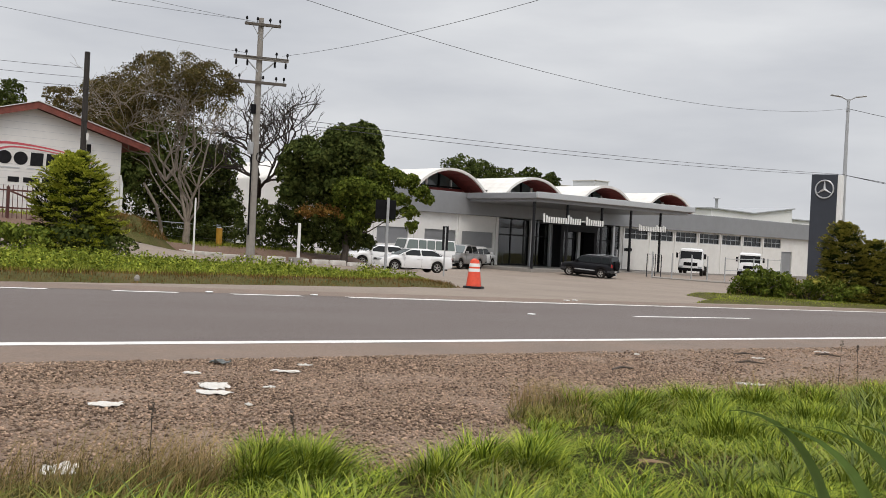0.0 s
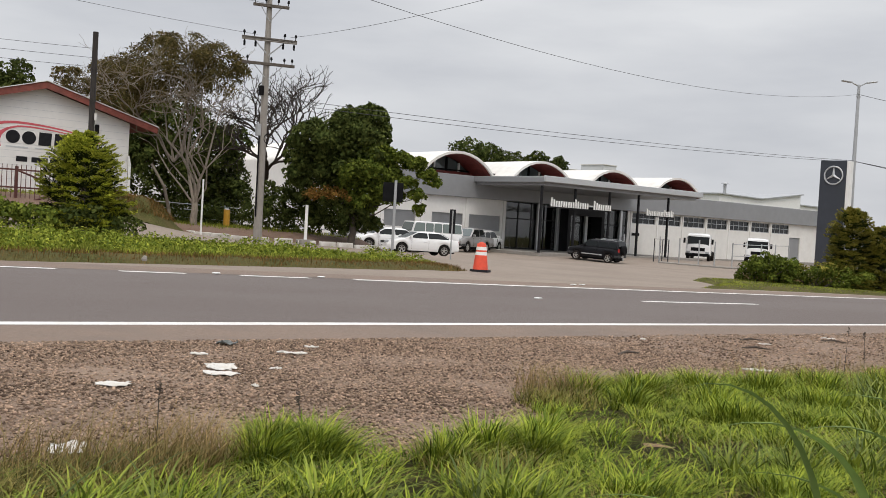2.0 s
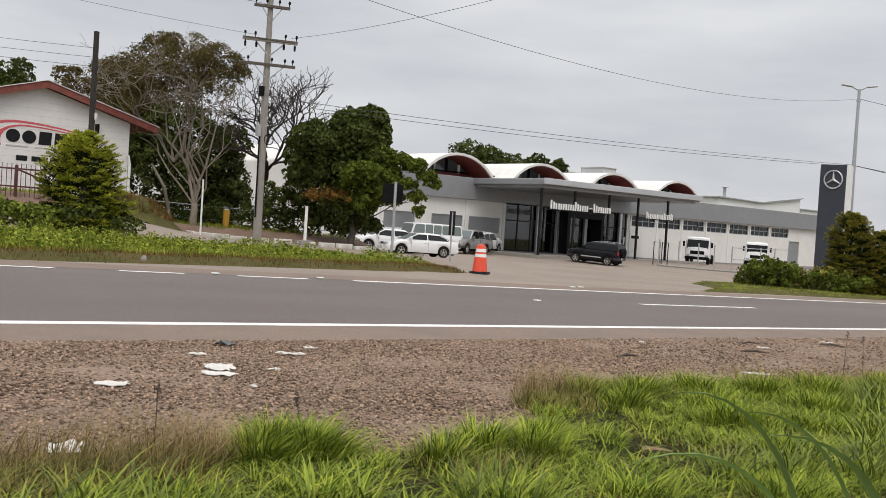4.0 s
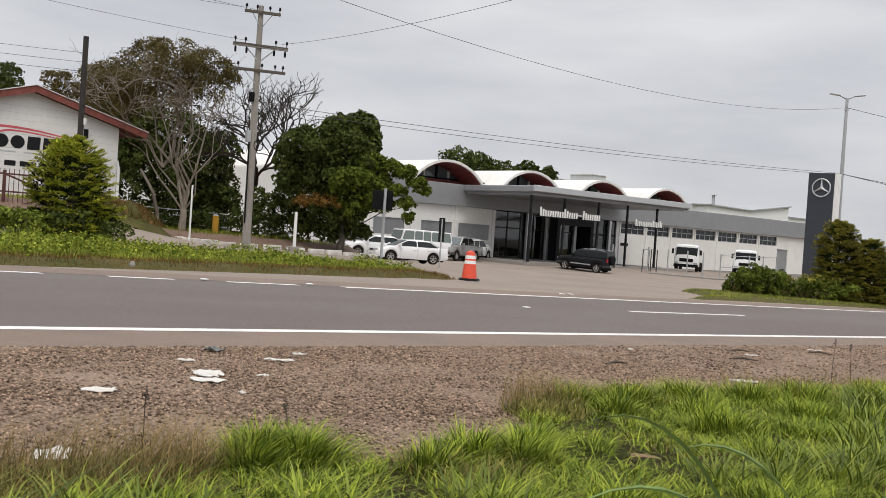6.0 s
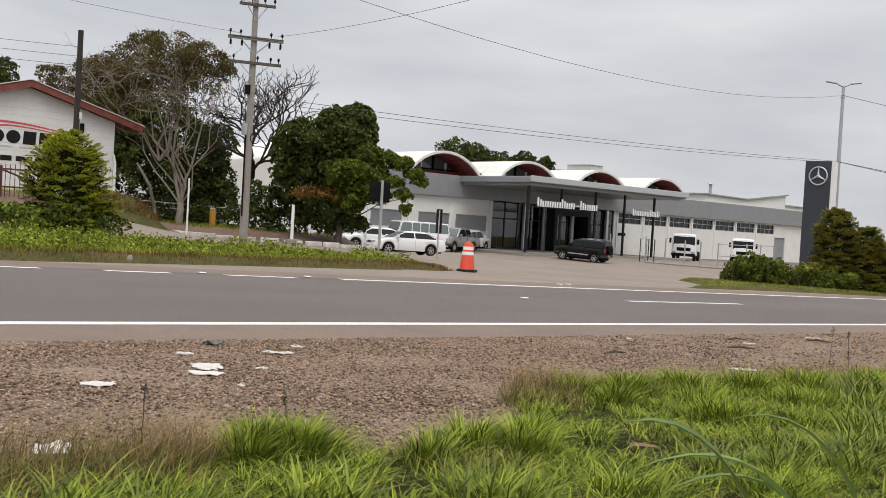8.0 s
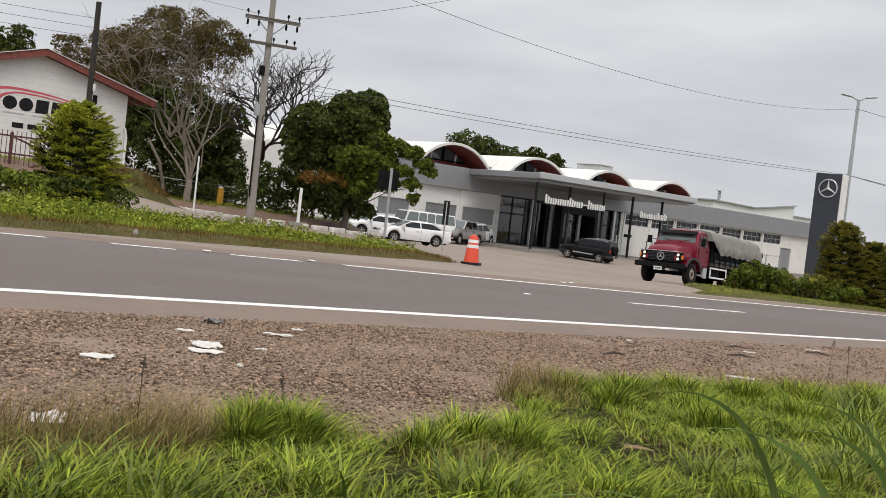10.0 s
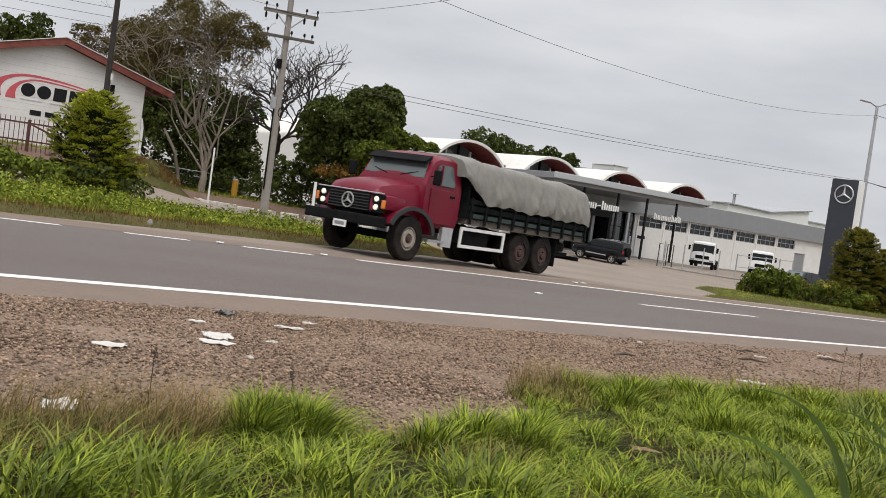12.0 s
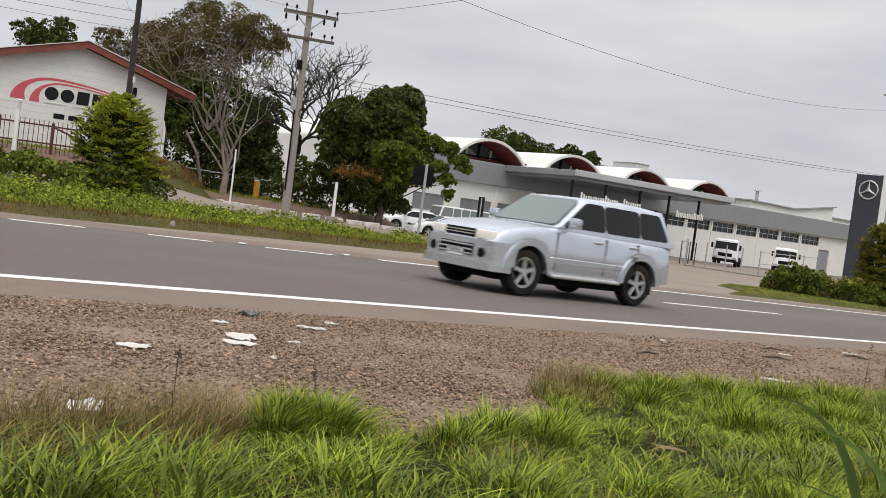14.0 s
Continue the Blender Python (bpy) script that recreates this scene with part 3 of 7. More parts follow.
for a, b in ((12.85, 13.75), (14.05, 15.7)):
    part("small_line", boxed(a, b, 0, 0.01, 3.33, 3.39), M_ALU, em)
for a, b in ((13.29, 13.75), (13.92, 14.6), (14.7, 15.5)):
    part("number_bar", boxed(a, b, 0, 0.01, 2.76, 2.98), M_BLACK, em)
# fine board joints across the gable
for k in range(13):
    z = 2.0 + 0.3 * k
    half = 3.82 if z < 4.8 else max(0.4, (5.9 - z) / 0.283)
    part("board_joint", boxed(14.3 - half, 14.3 + half, HY - 0.004, HY - 0.0005, z, z + 0.012), M_ALU, hall)

# railing and gate before the hall
gate = thing("iron_gate", pose(0, 38.0, 0), "rust-red iron picket gate with diagonal brace", "gate")
for x in (7.2, 8.4, 9.72, 11.6, 13.4):
    part("gate_post", boxed(x - 0.05, x + 0.05, -0.05, 0.05, 0.55, 2.36), M_RUST, gate)
for z in (0.9, 1.55, 2.2):
    part("rail", boxed(7.25, 13.35, -0.03, 0.03, z, z + 0.06), M_RUST, gate)
for x in np.arange(7.35, 13.35, 0.17):
    part("picket", tubed([(x, 0, 0.85), (x, 0, 2.42)], 0.014, 5), M_RUST, gate)
for a, b in (((11.65, 0.95), (13.35, 1.5)), ((11.65, 2.2), (13.35, 1.6))):
    part("brace", tubed([(a[0], -0.06, a[1]), (b[0], -0.06, b[1])], 0.035, 6), M_RUST, gate)
gp = thing("gate_pillar", pose(10.27, 37.85, land1(10.3, 37.9) - 0.3), "white concrete gate pillar with raked top", "post")
part("shaft", tubed([(0, 0, 0), (0, 0, 2.0), (0.0, -0.12, 2.35)], 0.085, 6), M_WHITE, gp)

# ---- sheds and blocks behind ----
def block(name, x0, x1, y0, y1, z0, z1, mat, label, windows=0, roof=True):
    b = thing(name, pose(0, 0, 0), label, "building")
    part("wall", boxed(x0, x1, y0, y1, z0, z1), mat, b)
    if roof:
        part("roof", boxed(x0 - 0.3, x1 + 0.3, y0 - 0.3, y1 + 0.3, z1 + 0.005, z1 + 0.3), M_ROOF, b)
    for k in range(windows):
        xx = x0 + (x1 - x0) * (k + 0.5) / windows
        part("window", boxed(xx - 0.6, xx + 0.6, y0 - 0.05, y0 - 0.003, z0 + (z1 - z0) * 0.55, z0 + (z1 - z0) * 0.75), M_GLASS, b)
    return b


shed = thing("white_shed", pose(0, 0, 0), "white industrial shed with a shallow butterfly roof and a vent pipe", "building")
part("wall", prismed([(146.5, -4), (172.7, -4), (172.7, 10.6), (159.2, 9.0), (146.5, 9.2)], 1, 100, 118), M_WHITE, shed)
part("roof", prismed([(146.1, 9.21), (159.2, 9.01), (159.2, 9.22), (146.1, 9.42)], 1, 99.6, 118.4), M_GALV, shed)
part("roof", prismed([(159.21, 9.01), (173.1, 10.65), (173.1, 10.86), (159.21, 9.22)], 1, 99.6, 118.4), M_GALV, shed)
part("sill_band", boxed(146.5, 172.7, 99.9, 99.99, 7.75, 8.0), M_GALV, shed)
part("vent_pipe", tubed([(148.8, 100.6, 9.2), (148.8, 100.6, 11.1)], 0.28, 8), M_GALV, shed)
part("vent_cap", tubed([(148.8, 100.6, 11.1), (148.8, 100.6, 11.3)], [0.7, 0.55], 8), M_GALV, shed)
part("side_wing", boxed(172.71, 186, 101, 116, -4, 8.7), M_WHITE, shed)
part("wing_roof", boxed(172.72, 186.3, 100.7, 116.3, 8.71, 8.95), M_GALV, shed)
wing = block("white_annex", 107.5, 118, 61, 72, -3, 3.0, M_WALL, "white two-storey annex beside the showroom", 3)
block("white_house", 36.0, 38.2, 66, 74, -1, 4.2, M_WALL, "white house behind the trees", 2)
for k, (x, y, w, h) in enumerate(((306, 264, 8, 29), (297, 274, 6, 26.5))):
    tw = block("apartment_block", x, x + w, y, y + 12, -8, h, material("hazy_render", (0.62, 0.63, 0.64), 0.05, 0.9), "distant pale apartment block", 0)
    for i in range(4):
        for j in range(5):
            part("window", boxed(x + 0.4 + i * w / 4, x + 1.2 + i * w / 4, y - 0.1, y - 0.02, 3 + j * (h - 4) / 5, 5 + j * (h - 4) / 5), M_GLASS_PALE, tw)

# ---- plants ----
RIGHT, AWAY = Vector((0.758, -0.652, 0)), Vector((0.652, 0.758, 0))


def leaf_cloud(name, blobs, count, size, mat, seed, parent=None, label="", up=0.2, slim=0.29, clump=0.30, fill=0.26, cover=0.7):
    """Single leaves in domed clumps over lumpy blobs (x, y, z, radius, height radius); the rest fill the inside loosely."""
    rng = np.random.default_rng(seed)
    B = np.array(blobs, float)
    rc = np.clip(B[:, 3] * clump, 0.0, 0.55)
    per = np.maximum(3, (cover * 3.2 * B[:, 3] * B[:, 4] / rc ** 2)).astype(int)
    ci = np.repeat(np.arange(len(B)), per)
    nc = len(ci)
    cd = rng.normal(size=(nc, 3))
    cd[:, 2] = np.abs(cd[:, 2]) * np.where(rng.random(nc) < 0.3, -0.7, 1.0) + 0.1
    cd /= np.linalg.norm(cd, axis=1)[:, None]
    S = np.stack([B[ci, 3], B[ci, 3], B[ci, 4]], 1)
    C = B[ci, :3] + cd * S * (0.62 + 0.42 * rng.random(nc))[:, None]
    R = rc[ci] * (0.55 + 0.75 * rng.random(nc))
    U = cd * 0.8 + np.array([0, 0, 0.5 + up]) + rng.normal(size=(nc, 3)) * 0.25
    U /= np.linalg.norm(U, axis=1)[:, None]
    n1 = int(count * (1 - fill))
    k = rng.choice(nc, n1, p=R ** 2 / (R ** 2).sum())
    d = rng.normal(size=(n1, 3)) + U[k] * 0.95
    d /= np.linalg.norm(d, axis=1)[:, None]
    along = (d * U[k]).sum(1)[:, None]
    P1 = C[k] + (d - U[k] * along * 0.42) * (R[k] * (0.5 + 0.6 * rng.random(n1) ** 0.6 + 0.55 * rng.random(n1) ** 5))[:, None]
    N1 = d + rng.normal(size=(n1, 3)) * 0.6
    n2 = count - n1
    b = rng.choice(len(B), n2, p=B[:, 3] ** 2 / (B[:, 3] ** 2).sum())
    e = rng.normal(size=(n2, 3))
    e /= np.linalg.norm(e, axis=1)[:, None]
    P2 = B[b, :3] + e * np.stack([B[b, 3], B[b, 3], B[b, 4]], 1) * (0.95 * rng.random(n2) ** 0.5)[:, None]
    P, N = np.concatenate([P1, P2]), np.concatenate([N1, rng.normal(size=(n2, 3))])
    N /= np.linalg.norm(N, axis=1)[:, None]
    ax = rng.normal(size=P.shape)
    ax[:, 2] -= 0.35
    ax -= N * (ax * N).sum(1)[:, None]
    ax /= np.linalg.norm(ax, axis=1)[:, None]
    si = np.cross(N, ax)
    s = (size * (0.6 + 0.8 * rng.random(count)))[:, None]
    V = np.stack([P - ax * s * 0.5, P + si * s * slim + N * s * 0.1, P + ax * s * 0.5 - N * s * 0.12, P - si * s * slim + N * s * 0.1], 1).reshape(-1, 3)
    return arrays(name, V, np.arange(count * 4).reshape(-1, 4), mat, parent, label)


def rel(dr, dz, r, rz=None, da=0.0):
    p = RIGHT * dr + AWAY * da
    return (p.x, p.y, dz, r, rz or r)


def limb(bm, a, b, r0, r1, seed, n=5, wob=0.12, seg=6):
    rng = random.Random(seed)
    a, b = Vector(a), Vector(b)
    L = (b - a).length
    pts = [a.lerp(b, i / n) + (Vector((rng.uniform(-1, 1), rng.uniform(-1, 1), rng.uniform(-0.5, 0.5))) * L * wob * (0 < i < n)) * 0.5 for i in range(n + 1)]
    tube(bm, pts, [r0 + (r1 - r0) * i / n for i in range(n + 1)], seg)
    return pts


def tree(name, x, y, label, blobs, count, size, leaf, bark, trunk, limbs, seed, extra=(), sink=0.15, category="tree"):
    """A tree: trunk (height, radius), limbs to points given as (right, up, away), leaves in blobs."""
    z = land1(x, y) - sink
    t = thing(name, pose(x, y, z), label, category)
    bm = bmesh.new()
    if trunk:
        limb(bm, (0, 0, 0), (0.1, 0.05, trunk[0]), trunk[1], trunk[1] * 0.7, seed, 5, 0.06, 9)
    for k, (dr, dz, da, r) in enumerate(limbs):
        start = (0.1, 0.05, trunk[0] * 0.93) if trunk else (0, 0, 0)
        p = RIGHT * dr + AWAY * da
        pts = limb(bm, start, (p.x, p.y, dz), r, r * 0.25, seed + 7 * k + 1)
        for j in range(3):
            q = pts[2 + j]
            rng = random.Random(seed * 31 + k * 5 + j)
            limb(bm, q, q + Vector((rng.uniform(-1, 1), rng.uniform(-1, 1), rng.uniform(0.3, 1.1))) * (1.0 + dz * 0.06), r * 0.3, 0.012, seed + k + j, 3, 0.2, 4)
    part("trunk", bm, bark, t, smooth=True)
    leaf_cloud("crown", [rel(*b) for b in blobs], count, size, leaf, seed, t)
    for nm, bl, c, s, m in extra:
        leaf_cloud(nm, [rel(*b) for b in bl], c, s, m, seed + 99, t)
    return t


tree("round_tree", 27.0, 38.5, "dense dark green broadleaf tree with a yellowing lower bough", [(-1.45, 5.0, 1.5, 1.25), (-2.5, 4.3, 0.95, 0.85), (-0.3, 6.0, 1.0, 0.75), (0.45, 6.15, 0.95, 0.75), (0.9, 5.5, 0.8, 0.6), (-0.1, 4.6, 1.6), (-2.7, 3.4, 0.7, 0.6), (-1.3, 3.4, 1.3, 1.0), (-2.2, 2.4, 0.5, 0.4), (-0.9, 2.2, 0.9, 0.8), (0.2, 1.8, 0.8, 0.6), (-0.7, 1.3, 0.9, 0.6, 0.4), (-1.9, 1.5, 0.6, 0.5, 0.5), (0.6, 1.3, 0.7, 0.5, 0.5)],
     44000, 0.18, M_LEAF_DARK, M_BARK, (1.5, 0.2), [(-1.4, 4.2, 0.2, 0.1), (0.3, 5.2, 0, 0.1), (2.2, 4.0, -0.3, 0.08), (3.4, 3.7, -0.4, 0.05), (-2.2, 2.8, 0, 0.07), (3.0, 2.6, -0.4, 0.04)], 11,
     extra=[("side_crown", [(0.4, 3.5, 1.15, 1.0, -0.6), (1.3, 3.3, 1.0, 0.9, -0.4), (1.0, 4.5, 0.9, 0.6, -0.3), (2.1, 4.35, 0.75, 0.42, -0.2), (2.8, 4.15, 0.6, 0.3, -0.3), (3.4, 3.75, 0.55, 0.26, -0.4), (3.75, 3.4, 0.4, 0.2, -0.4), (2.5, 3.3, 0.55, 0.3, -0.5), (3.0, 2.75, 0.5, 0.25, -0.4), (0.6, 2.5, 0.9, 0.7, -0.3), (1.9, 2.6, 0.55, 0.4, -0.3), (3.1, 2.1, 0.35, 0.25, -0.3)], 25000, 0.15, M_LEAF_MID),
            ("yellow_bough", [(-1.3, 2.65, 0.8, 0.25, -0.9), (-1.9, 2.5, 0.5, 0.2, -0.9), (-0.6, 2.5, 0.6, 0.2, -1.2)], 1100, 0.11, M_LEAF_GOLD)])
tree("tall_sparse_tree", 20.9, 42.6, "tall sparse olive tree with many pale bare stems", [(-1.05, 8.3, 1.6, 1.0), (-2.6, 7.4, 1.5, 1.0), (0.6, 8.2, 1.2, 0.9), (-3.4, 5.9, 1.2), (1.2, 7.2, 1.0), (-0.8, 6.6, 1.3), (-1.9, 8.9, 0.9, 0.5), (-3.8, 7.0, 1.0), (1.7, 7.9, 0.7)],
     30000, 0.10, M_LEAF_OLIVE, M_BARK_PALE, (1.6, 0.2), [(-1.8, 6.5, 0, 0.075), (-0.7, 7.6, 0.4, 0.085), (0.2, 7.6, -0.3, 0.08), (1.2, 6.8, 0.2, 0.07), (-2.6, 5.2, -0.3, 0.05), (0.7, 5.6, -0.5, 0.06), (-0.3, 5.5, -0.6, 0.06), (-1.2, 7.0, -0.6, 0.055), (1.7, 5.8, -0.3, 0.045), (-3.2, 6.4, 0.1, 0.05)], 21)
tree("dark_tree", 23.6, 51.0, "dense dark broadleaf tree behind the fence", [(-1.8, 4.2, 2.2, 2.0), (0.4, 5.4, 2.2), (2.2, 3.6, 1.9), (-0.2, 3.0, 2.4), (3.0, 5.2, 1.3), (-2.6, 6.2, 1.4), (-3.4, 2.2, 1.4), (1.2, 1.6, 1.6), (3.4, 2.0, 1.2)],
     30000, 0.2, M_LEAF_DARK, M_BARK, (1.6, 0.25), [(-1.5, 4, 0, 0.1), (1.5, 4.5, 0, 0.1)], 31, sink=0.3)
tree("roof_side_tree", 20.4, 54.0, "spreading olive-green tree showing over the roof of the hall", [(-2.2, 6.9, 1.1, 0.5), (-0.9, 7.4, 1.2, 0.6), (0.4, 8.2, 1.3, 0.7), (2.0, 8.4, 1.3, 0.8), (2.9, 6.8, 1.4), (1.3, 6.2, 1.4), (3.5, 5.0, 1.2), (-0.6, 6.2, 1.2, 0.6), (-3.4, 6.5, 0.8, 0.4), (3.0, 4.0, 1.0), (-1.6, 8.1, 0.8, 0.4)],
     30000, 0.12, M_LEAF_OLIVE, M_BARK, (3.2, 0.16), [(-2.6, 6.8, 0, 0.06), (-1.0, 7.6, 0.2, 0.06), (0.4, 8.0, 0, 0.07), (2.2, 8.2, 0, 0.08), (3.4, 6.0, 0, 0.06), (-3.2, 6.4, 0.3, 0.04)], 41)
tree("corner_tree", 20.2, 75.0, "dark tree behind the hall", [(2.4, 10.0, 1.1, 1.0), (1.8, 8.4, 1.4), (3.0, 8.8, 0.9), (0.6, 9.2, 1.3)], 4500, 0.24, M_LEAF_DARK, M_BARK, (5.5, 0.3), [(0.5, 8, 0, 0.12)], 43)
for i, (x, y, h, r) in enumerate(((90.6, 102.0, 13.0, 2.4), (94.0, 101.4, 12.6, 2.2), (97.6, 100.4, 12.0, 1.8), (101.0, 99.4, 12.6, 1.5), (104.0, 98.2, 12.2, 1.2))):
    tree("far_tree", x, y, "dark tree beyond the showroom roofs", [(0, h, r * 0.62, r * 0.5), (-r * 0.7, h - 0.5, r * 0.6, r * 0.42), (r * 0.7, h - 0.6, r * 0.6, r * 0.42), (0.2, h - 1.4, r * 1.0, r * 0.7), (-r * 0.5, h - 2.6, r), (r * 0.6, h - 2.6, r)], 3800, 0.34, M_LEAF_DARK, M_BARK, (h - 3, 0.3), [(0.5, h - 0.6, 0, 0.15)], 51 + i)


def bare_tree(x, y, seed, bark=None, rise=2.7, girth=0.18, label="leafless tree with a fine net of dark twigs"):
    """A leafless tree: forking twigs to the fifth order."""
    t = thing("bare_tree", pose(x, y, land1(x, y) - 0.1), label, "tree")
    bm = bmesh.new()
    rng = random.Random(seed)

    def grow(p, d, L, r, depth):
        n = 3
        pts = [p]
        for i in range(n):
            d = (d + Vector((rng.uniform(-1, 1), rng.uniform(-1, 1), rng.uniform(-0.5, 0.6))) * 0.58).normalized()
            pts.append(pts[-1] + d * L / n)
        tube(bm, pts, [r, r * 0.88, r * 0.76, r * 0.64], 6 if depth > 2 else 4, cap=False)
        if depth == 0:
            return
        for k in range(3 if depth > 1 else 2):
            e = (d + (RIGHT * rng.uniform(-1, 1) + AWAY * rng.uniform(-1, 1)) * 0.9 + Vector((0, 0, rng.uniform(-0.3, 0.5)))).normalized()
            grow(pts[-1 - (k == 2)], e, L * rng.uniform(0.62, 0.88), r * 0.66, depth - 1)

    grow(Vector((0, 0, 0)), Vector((0, 0, 1)), rise + 0.2, girth, 0)
    for a in (-0.6, -0.2, 0.2, 0.6):
        grow(Vector((0, 0, rise)), (RIGHT * a + AWAY * rng.uniform(-0.4, 0.4) + Vector((0, 0, 1))).normalized(), 2.15, girth * 0.6, 5)
    part("branch_net", bm, bark or M_BARK, t)


M_TWIG = material("dark_twig", (0.042, 0.034, 0.028), 0.3, 0.9, scale=9, spec=0.1)
bare_tree(27.0, 47.0, 5, M_TWIG)
bare_tree(20.2, 43.4, 12, M_BARK_PALE, 3.4, 0.1, "half-bare tree with pale forking stems and twigs")

for k, (x, y, bl, n, m) in enumerate(((25.2, 42.2, [(0, 0.9, 1.2, 0.9), (-1.2, 1.0, 0.9, 0.9), (1.2, 1.3, 1.1, 1.0), (0.2, 2.0, 0.9, 0.8), (0.9, 2.7, 0.7, 0.6), (-0.6, 2.5, 0.5, 0.5), (-0.6, 1.6, 0.5, 0.5)], 6500, M_LEAF_DARK), (22.4, 46.6, [(0, 0.8, 1.3, 0.8), (1.6, 0.9, 1.1, 0.8), (-1.4, 0.7, 1.0, 0.7)], 4000, M_LEAF_DARK))):
    tree("undergrowth", x, y, "dark undergrowth below the trees", bl, n, 0.16, m, M_BARK, None, [(-0.6, 1.0, 0, 0.03), (0.6, 1.2, 0, 0.03)], 70 + k, category="shrub")

# the clipped cone of a bush and the thicket across the mouth of the yard
def bush(x, y, label, blobs, count, size, mat, seed, name="bush", extra=()):
    t = thing(name, pose(x, y, land1(x, y)), label, "bush")
    bm = bmesh.new()
    rng = random.Random(seed)
    for k in range(6):
        b = blobs[k % len(blobs)]
        p = RIGHT * b[0]
        limb(bm, (rng.uniform(-0.2, 0.2), rng.uniform(-0.2, 0.2), -0.1), (p.x + rng.uniform(-0.3, 0.3), p.y + rng.uniform(-0.3, 0.3), b[1]), 0.05, 0.015, seed + k, 4, 0.1, 5)
    part("stems", bm, M_BARK, t)
    leaf_cloud("foliage", [rel(*b) for b in blobs], count, size, mat, seed, t, up=0.5)
    for nm, bl, c, s, m in extra:
        leaf_cloud(nm, [rel(*b) for b in bl], c, s, m, seed + 50, t, up=0.5)
    return t


def conifer(x, y, label, height, radius, sprays, seed, tips=None, name="conical_bush", low=3500, dome=0.55):
    """A dense conical evergreen: flat sprays of small leaves reaching out and up from the stem, pale at their tips, the
    inner leaves coloured dark for shade.
    """
    t = thing(name, pose(x, y, land1(x, y)), label, "bush")
    part("stem", tubed([(0, 0, -0.1), (0.03, 0.02, height * 0.5), (-0.05, 0, height * 0.9)], [0.11, 0.07, 0.02], 7), M_BARK, t)
    r = np.random.default_rng(seed)
    h = r.random(sprays) ** 1.1
    az = r.random(sprays) * 2 * np.pi
    lump = 1 + 0.10 * np.sin(3 * az + 9 * h) + 0.08 * np.sin(5 * az - 17 * h + 2)
    R = radius * (1.0 - 0.22 * h) * np.sqrt(np.clip(1 - np.clip((h - dome) / (1.02 - dome), 0, 1) ** 2, 0.02, 1)) * lump * (0.80 + 0.3 * r.random(sprays))
    out = np.stack([np.cos(az), np.sin(az), np.zeros(sprays)], 1)
    up = 0.45 + 0.7 * h ** 2 + 0.2 * r.normal(size=sprays)
    axis = out + np.array([0, 0, 1.0]) * up[:, None]
    axis /= np.linalg.norm(axis, axis=1)[:, None]
    L = np.minimum(0.42 + 0.4 * r.random(sprays), R * 0.8 + 0.1)
    tip = out * R[:, None] + np.stack([0 * h, 0 * h, 0.12 + h * (height - 0.2)], 1)
    side = np.cross(axis, np.array([0, 0, 1.0]))
    side /= np.linalg.norm(side, axis=1)[:, None]
    nrm = np.cross(side, axis)
    m = 90
    k = np.repeat(np.arange(sprays), m)
    u = r.random(len(k)) ** 0.8
    lat = np.clip(r.normal(size=len(k)) * 0.5, -1, 1) * np.sqrt(np.clip(1.08 - u, 0, 1))
    # a spray is a shallow fan, highest along its rib, its tip drooping
    P = tip[k] - axis[k] * (L[k] * (1 - u))[:, None] + side[k] * (lat * L[k] * 0.62)[:, None] - nrm[k] * (L[k] * (0.25 * lat ** 2 + 0.18 * u ** 3))[:, None] + r.normal(size=(len(k), 3)) * 0.016
    d = axis[k] + side[k] * (np.sign(lat) * 0.9)[:, None] + r.normal(size=(len(k), 3)) * 0.3
    d /= np.linalg.norm(d, axis=1)[:, None]
    w = np.cross(d, nrm[k] + r.normal(size=(len(k), 3)) * 0.35)
    w /= np.linalg.norm(w, axis=1)[:, None]
    s = (0.085 * (0.7 + 0.7 * r.random(len(k))))[:, None]
    V = np.stack([P - d * s * 0.5, P + w * s * 0.24, P + d * s * 0.6, P - w * s * 0.24], 1)
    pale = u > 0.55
    for nm, sel, mat in (("pale_growth", pale, tips or M_SPRAY), ("foliage", ~pale, M_SPRAY_SHADED)):
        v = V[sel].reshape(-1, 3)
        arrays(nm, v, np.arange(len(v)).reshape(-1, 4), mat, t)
    if low:
        leaf_cloud("low_growth", [rel(*b) for b in [(0, 0.5, 1.5, 0.5), (-1.3, 0.4, 0.8, 0.4), (1.3, 0.35, 0.7, 0.4)]], low, 0.14, M_LEAF_DARK, seed + 1, t)


M_TIP_OLIVE = material("olive_tip", (0.21, 0.21, 0.036), 0.35, 0.75, spec=0.06, scale=2.0, island=0.55, translucent=0.1)
conifer(12.2, 33.0, "yellow-green conical evergreen bush with shade-dark inner leaves", 3.55, 1.5, 560, 61)
bush(9.3, 33.2, "low ragged green shrubs on the verge", [(0, 0.5, 1.2, 0.5), (-1.4, 0.5, 1.1, 0.45), (1.2, 0.4, 0.9, 0.4)], 3500, 0.15, M_LEAF_MID, 62, "shrub")
bush(36.26, 22.39, "round dark green shrub at the mouth of the yard", [(0, 0.7, 0.8, 0.6), (0.7, 0.6, 0.7, 0.55), (-0.5, 0.45, 0.55, 0.5)], 4500, 0.12, M_LEAF_MID, 63, "shrub")
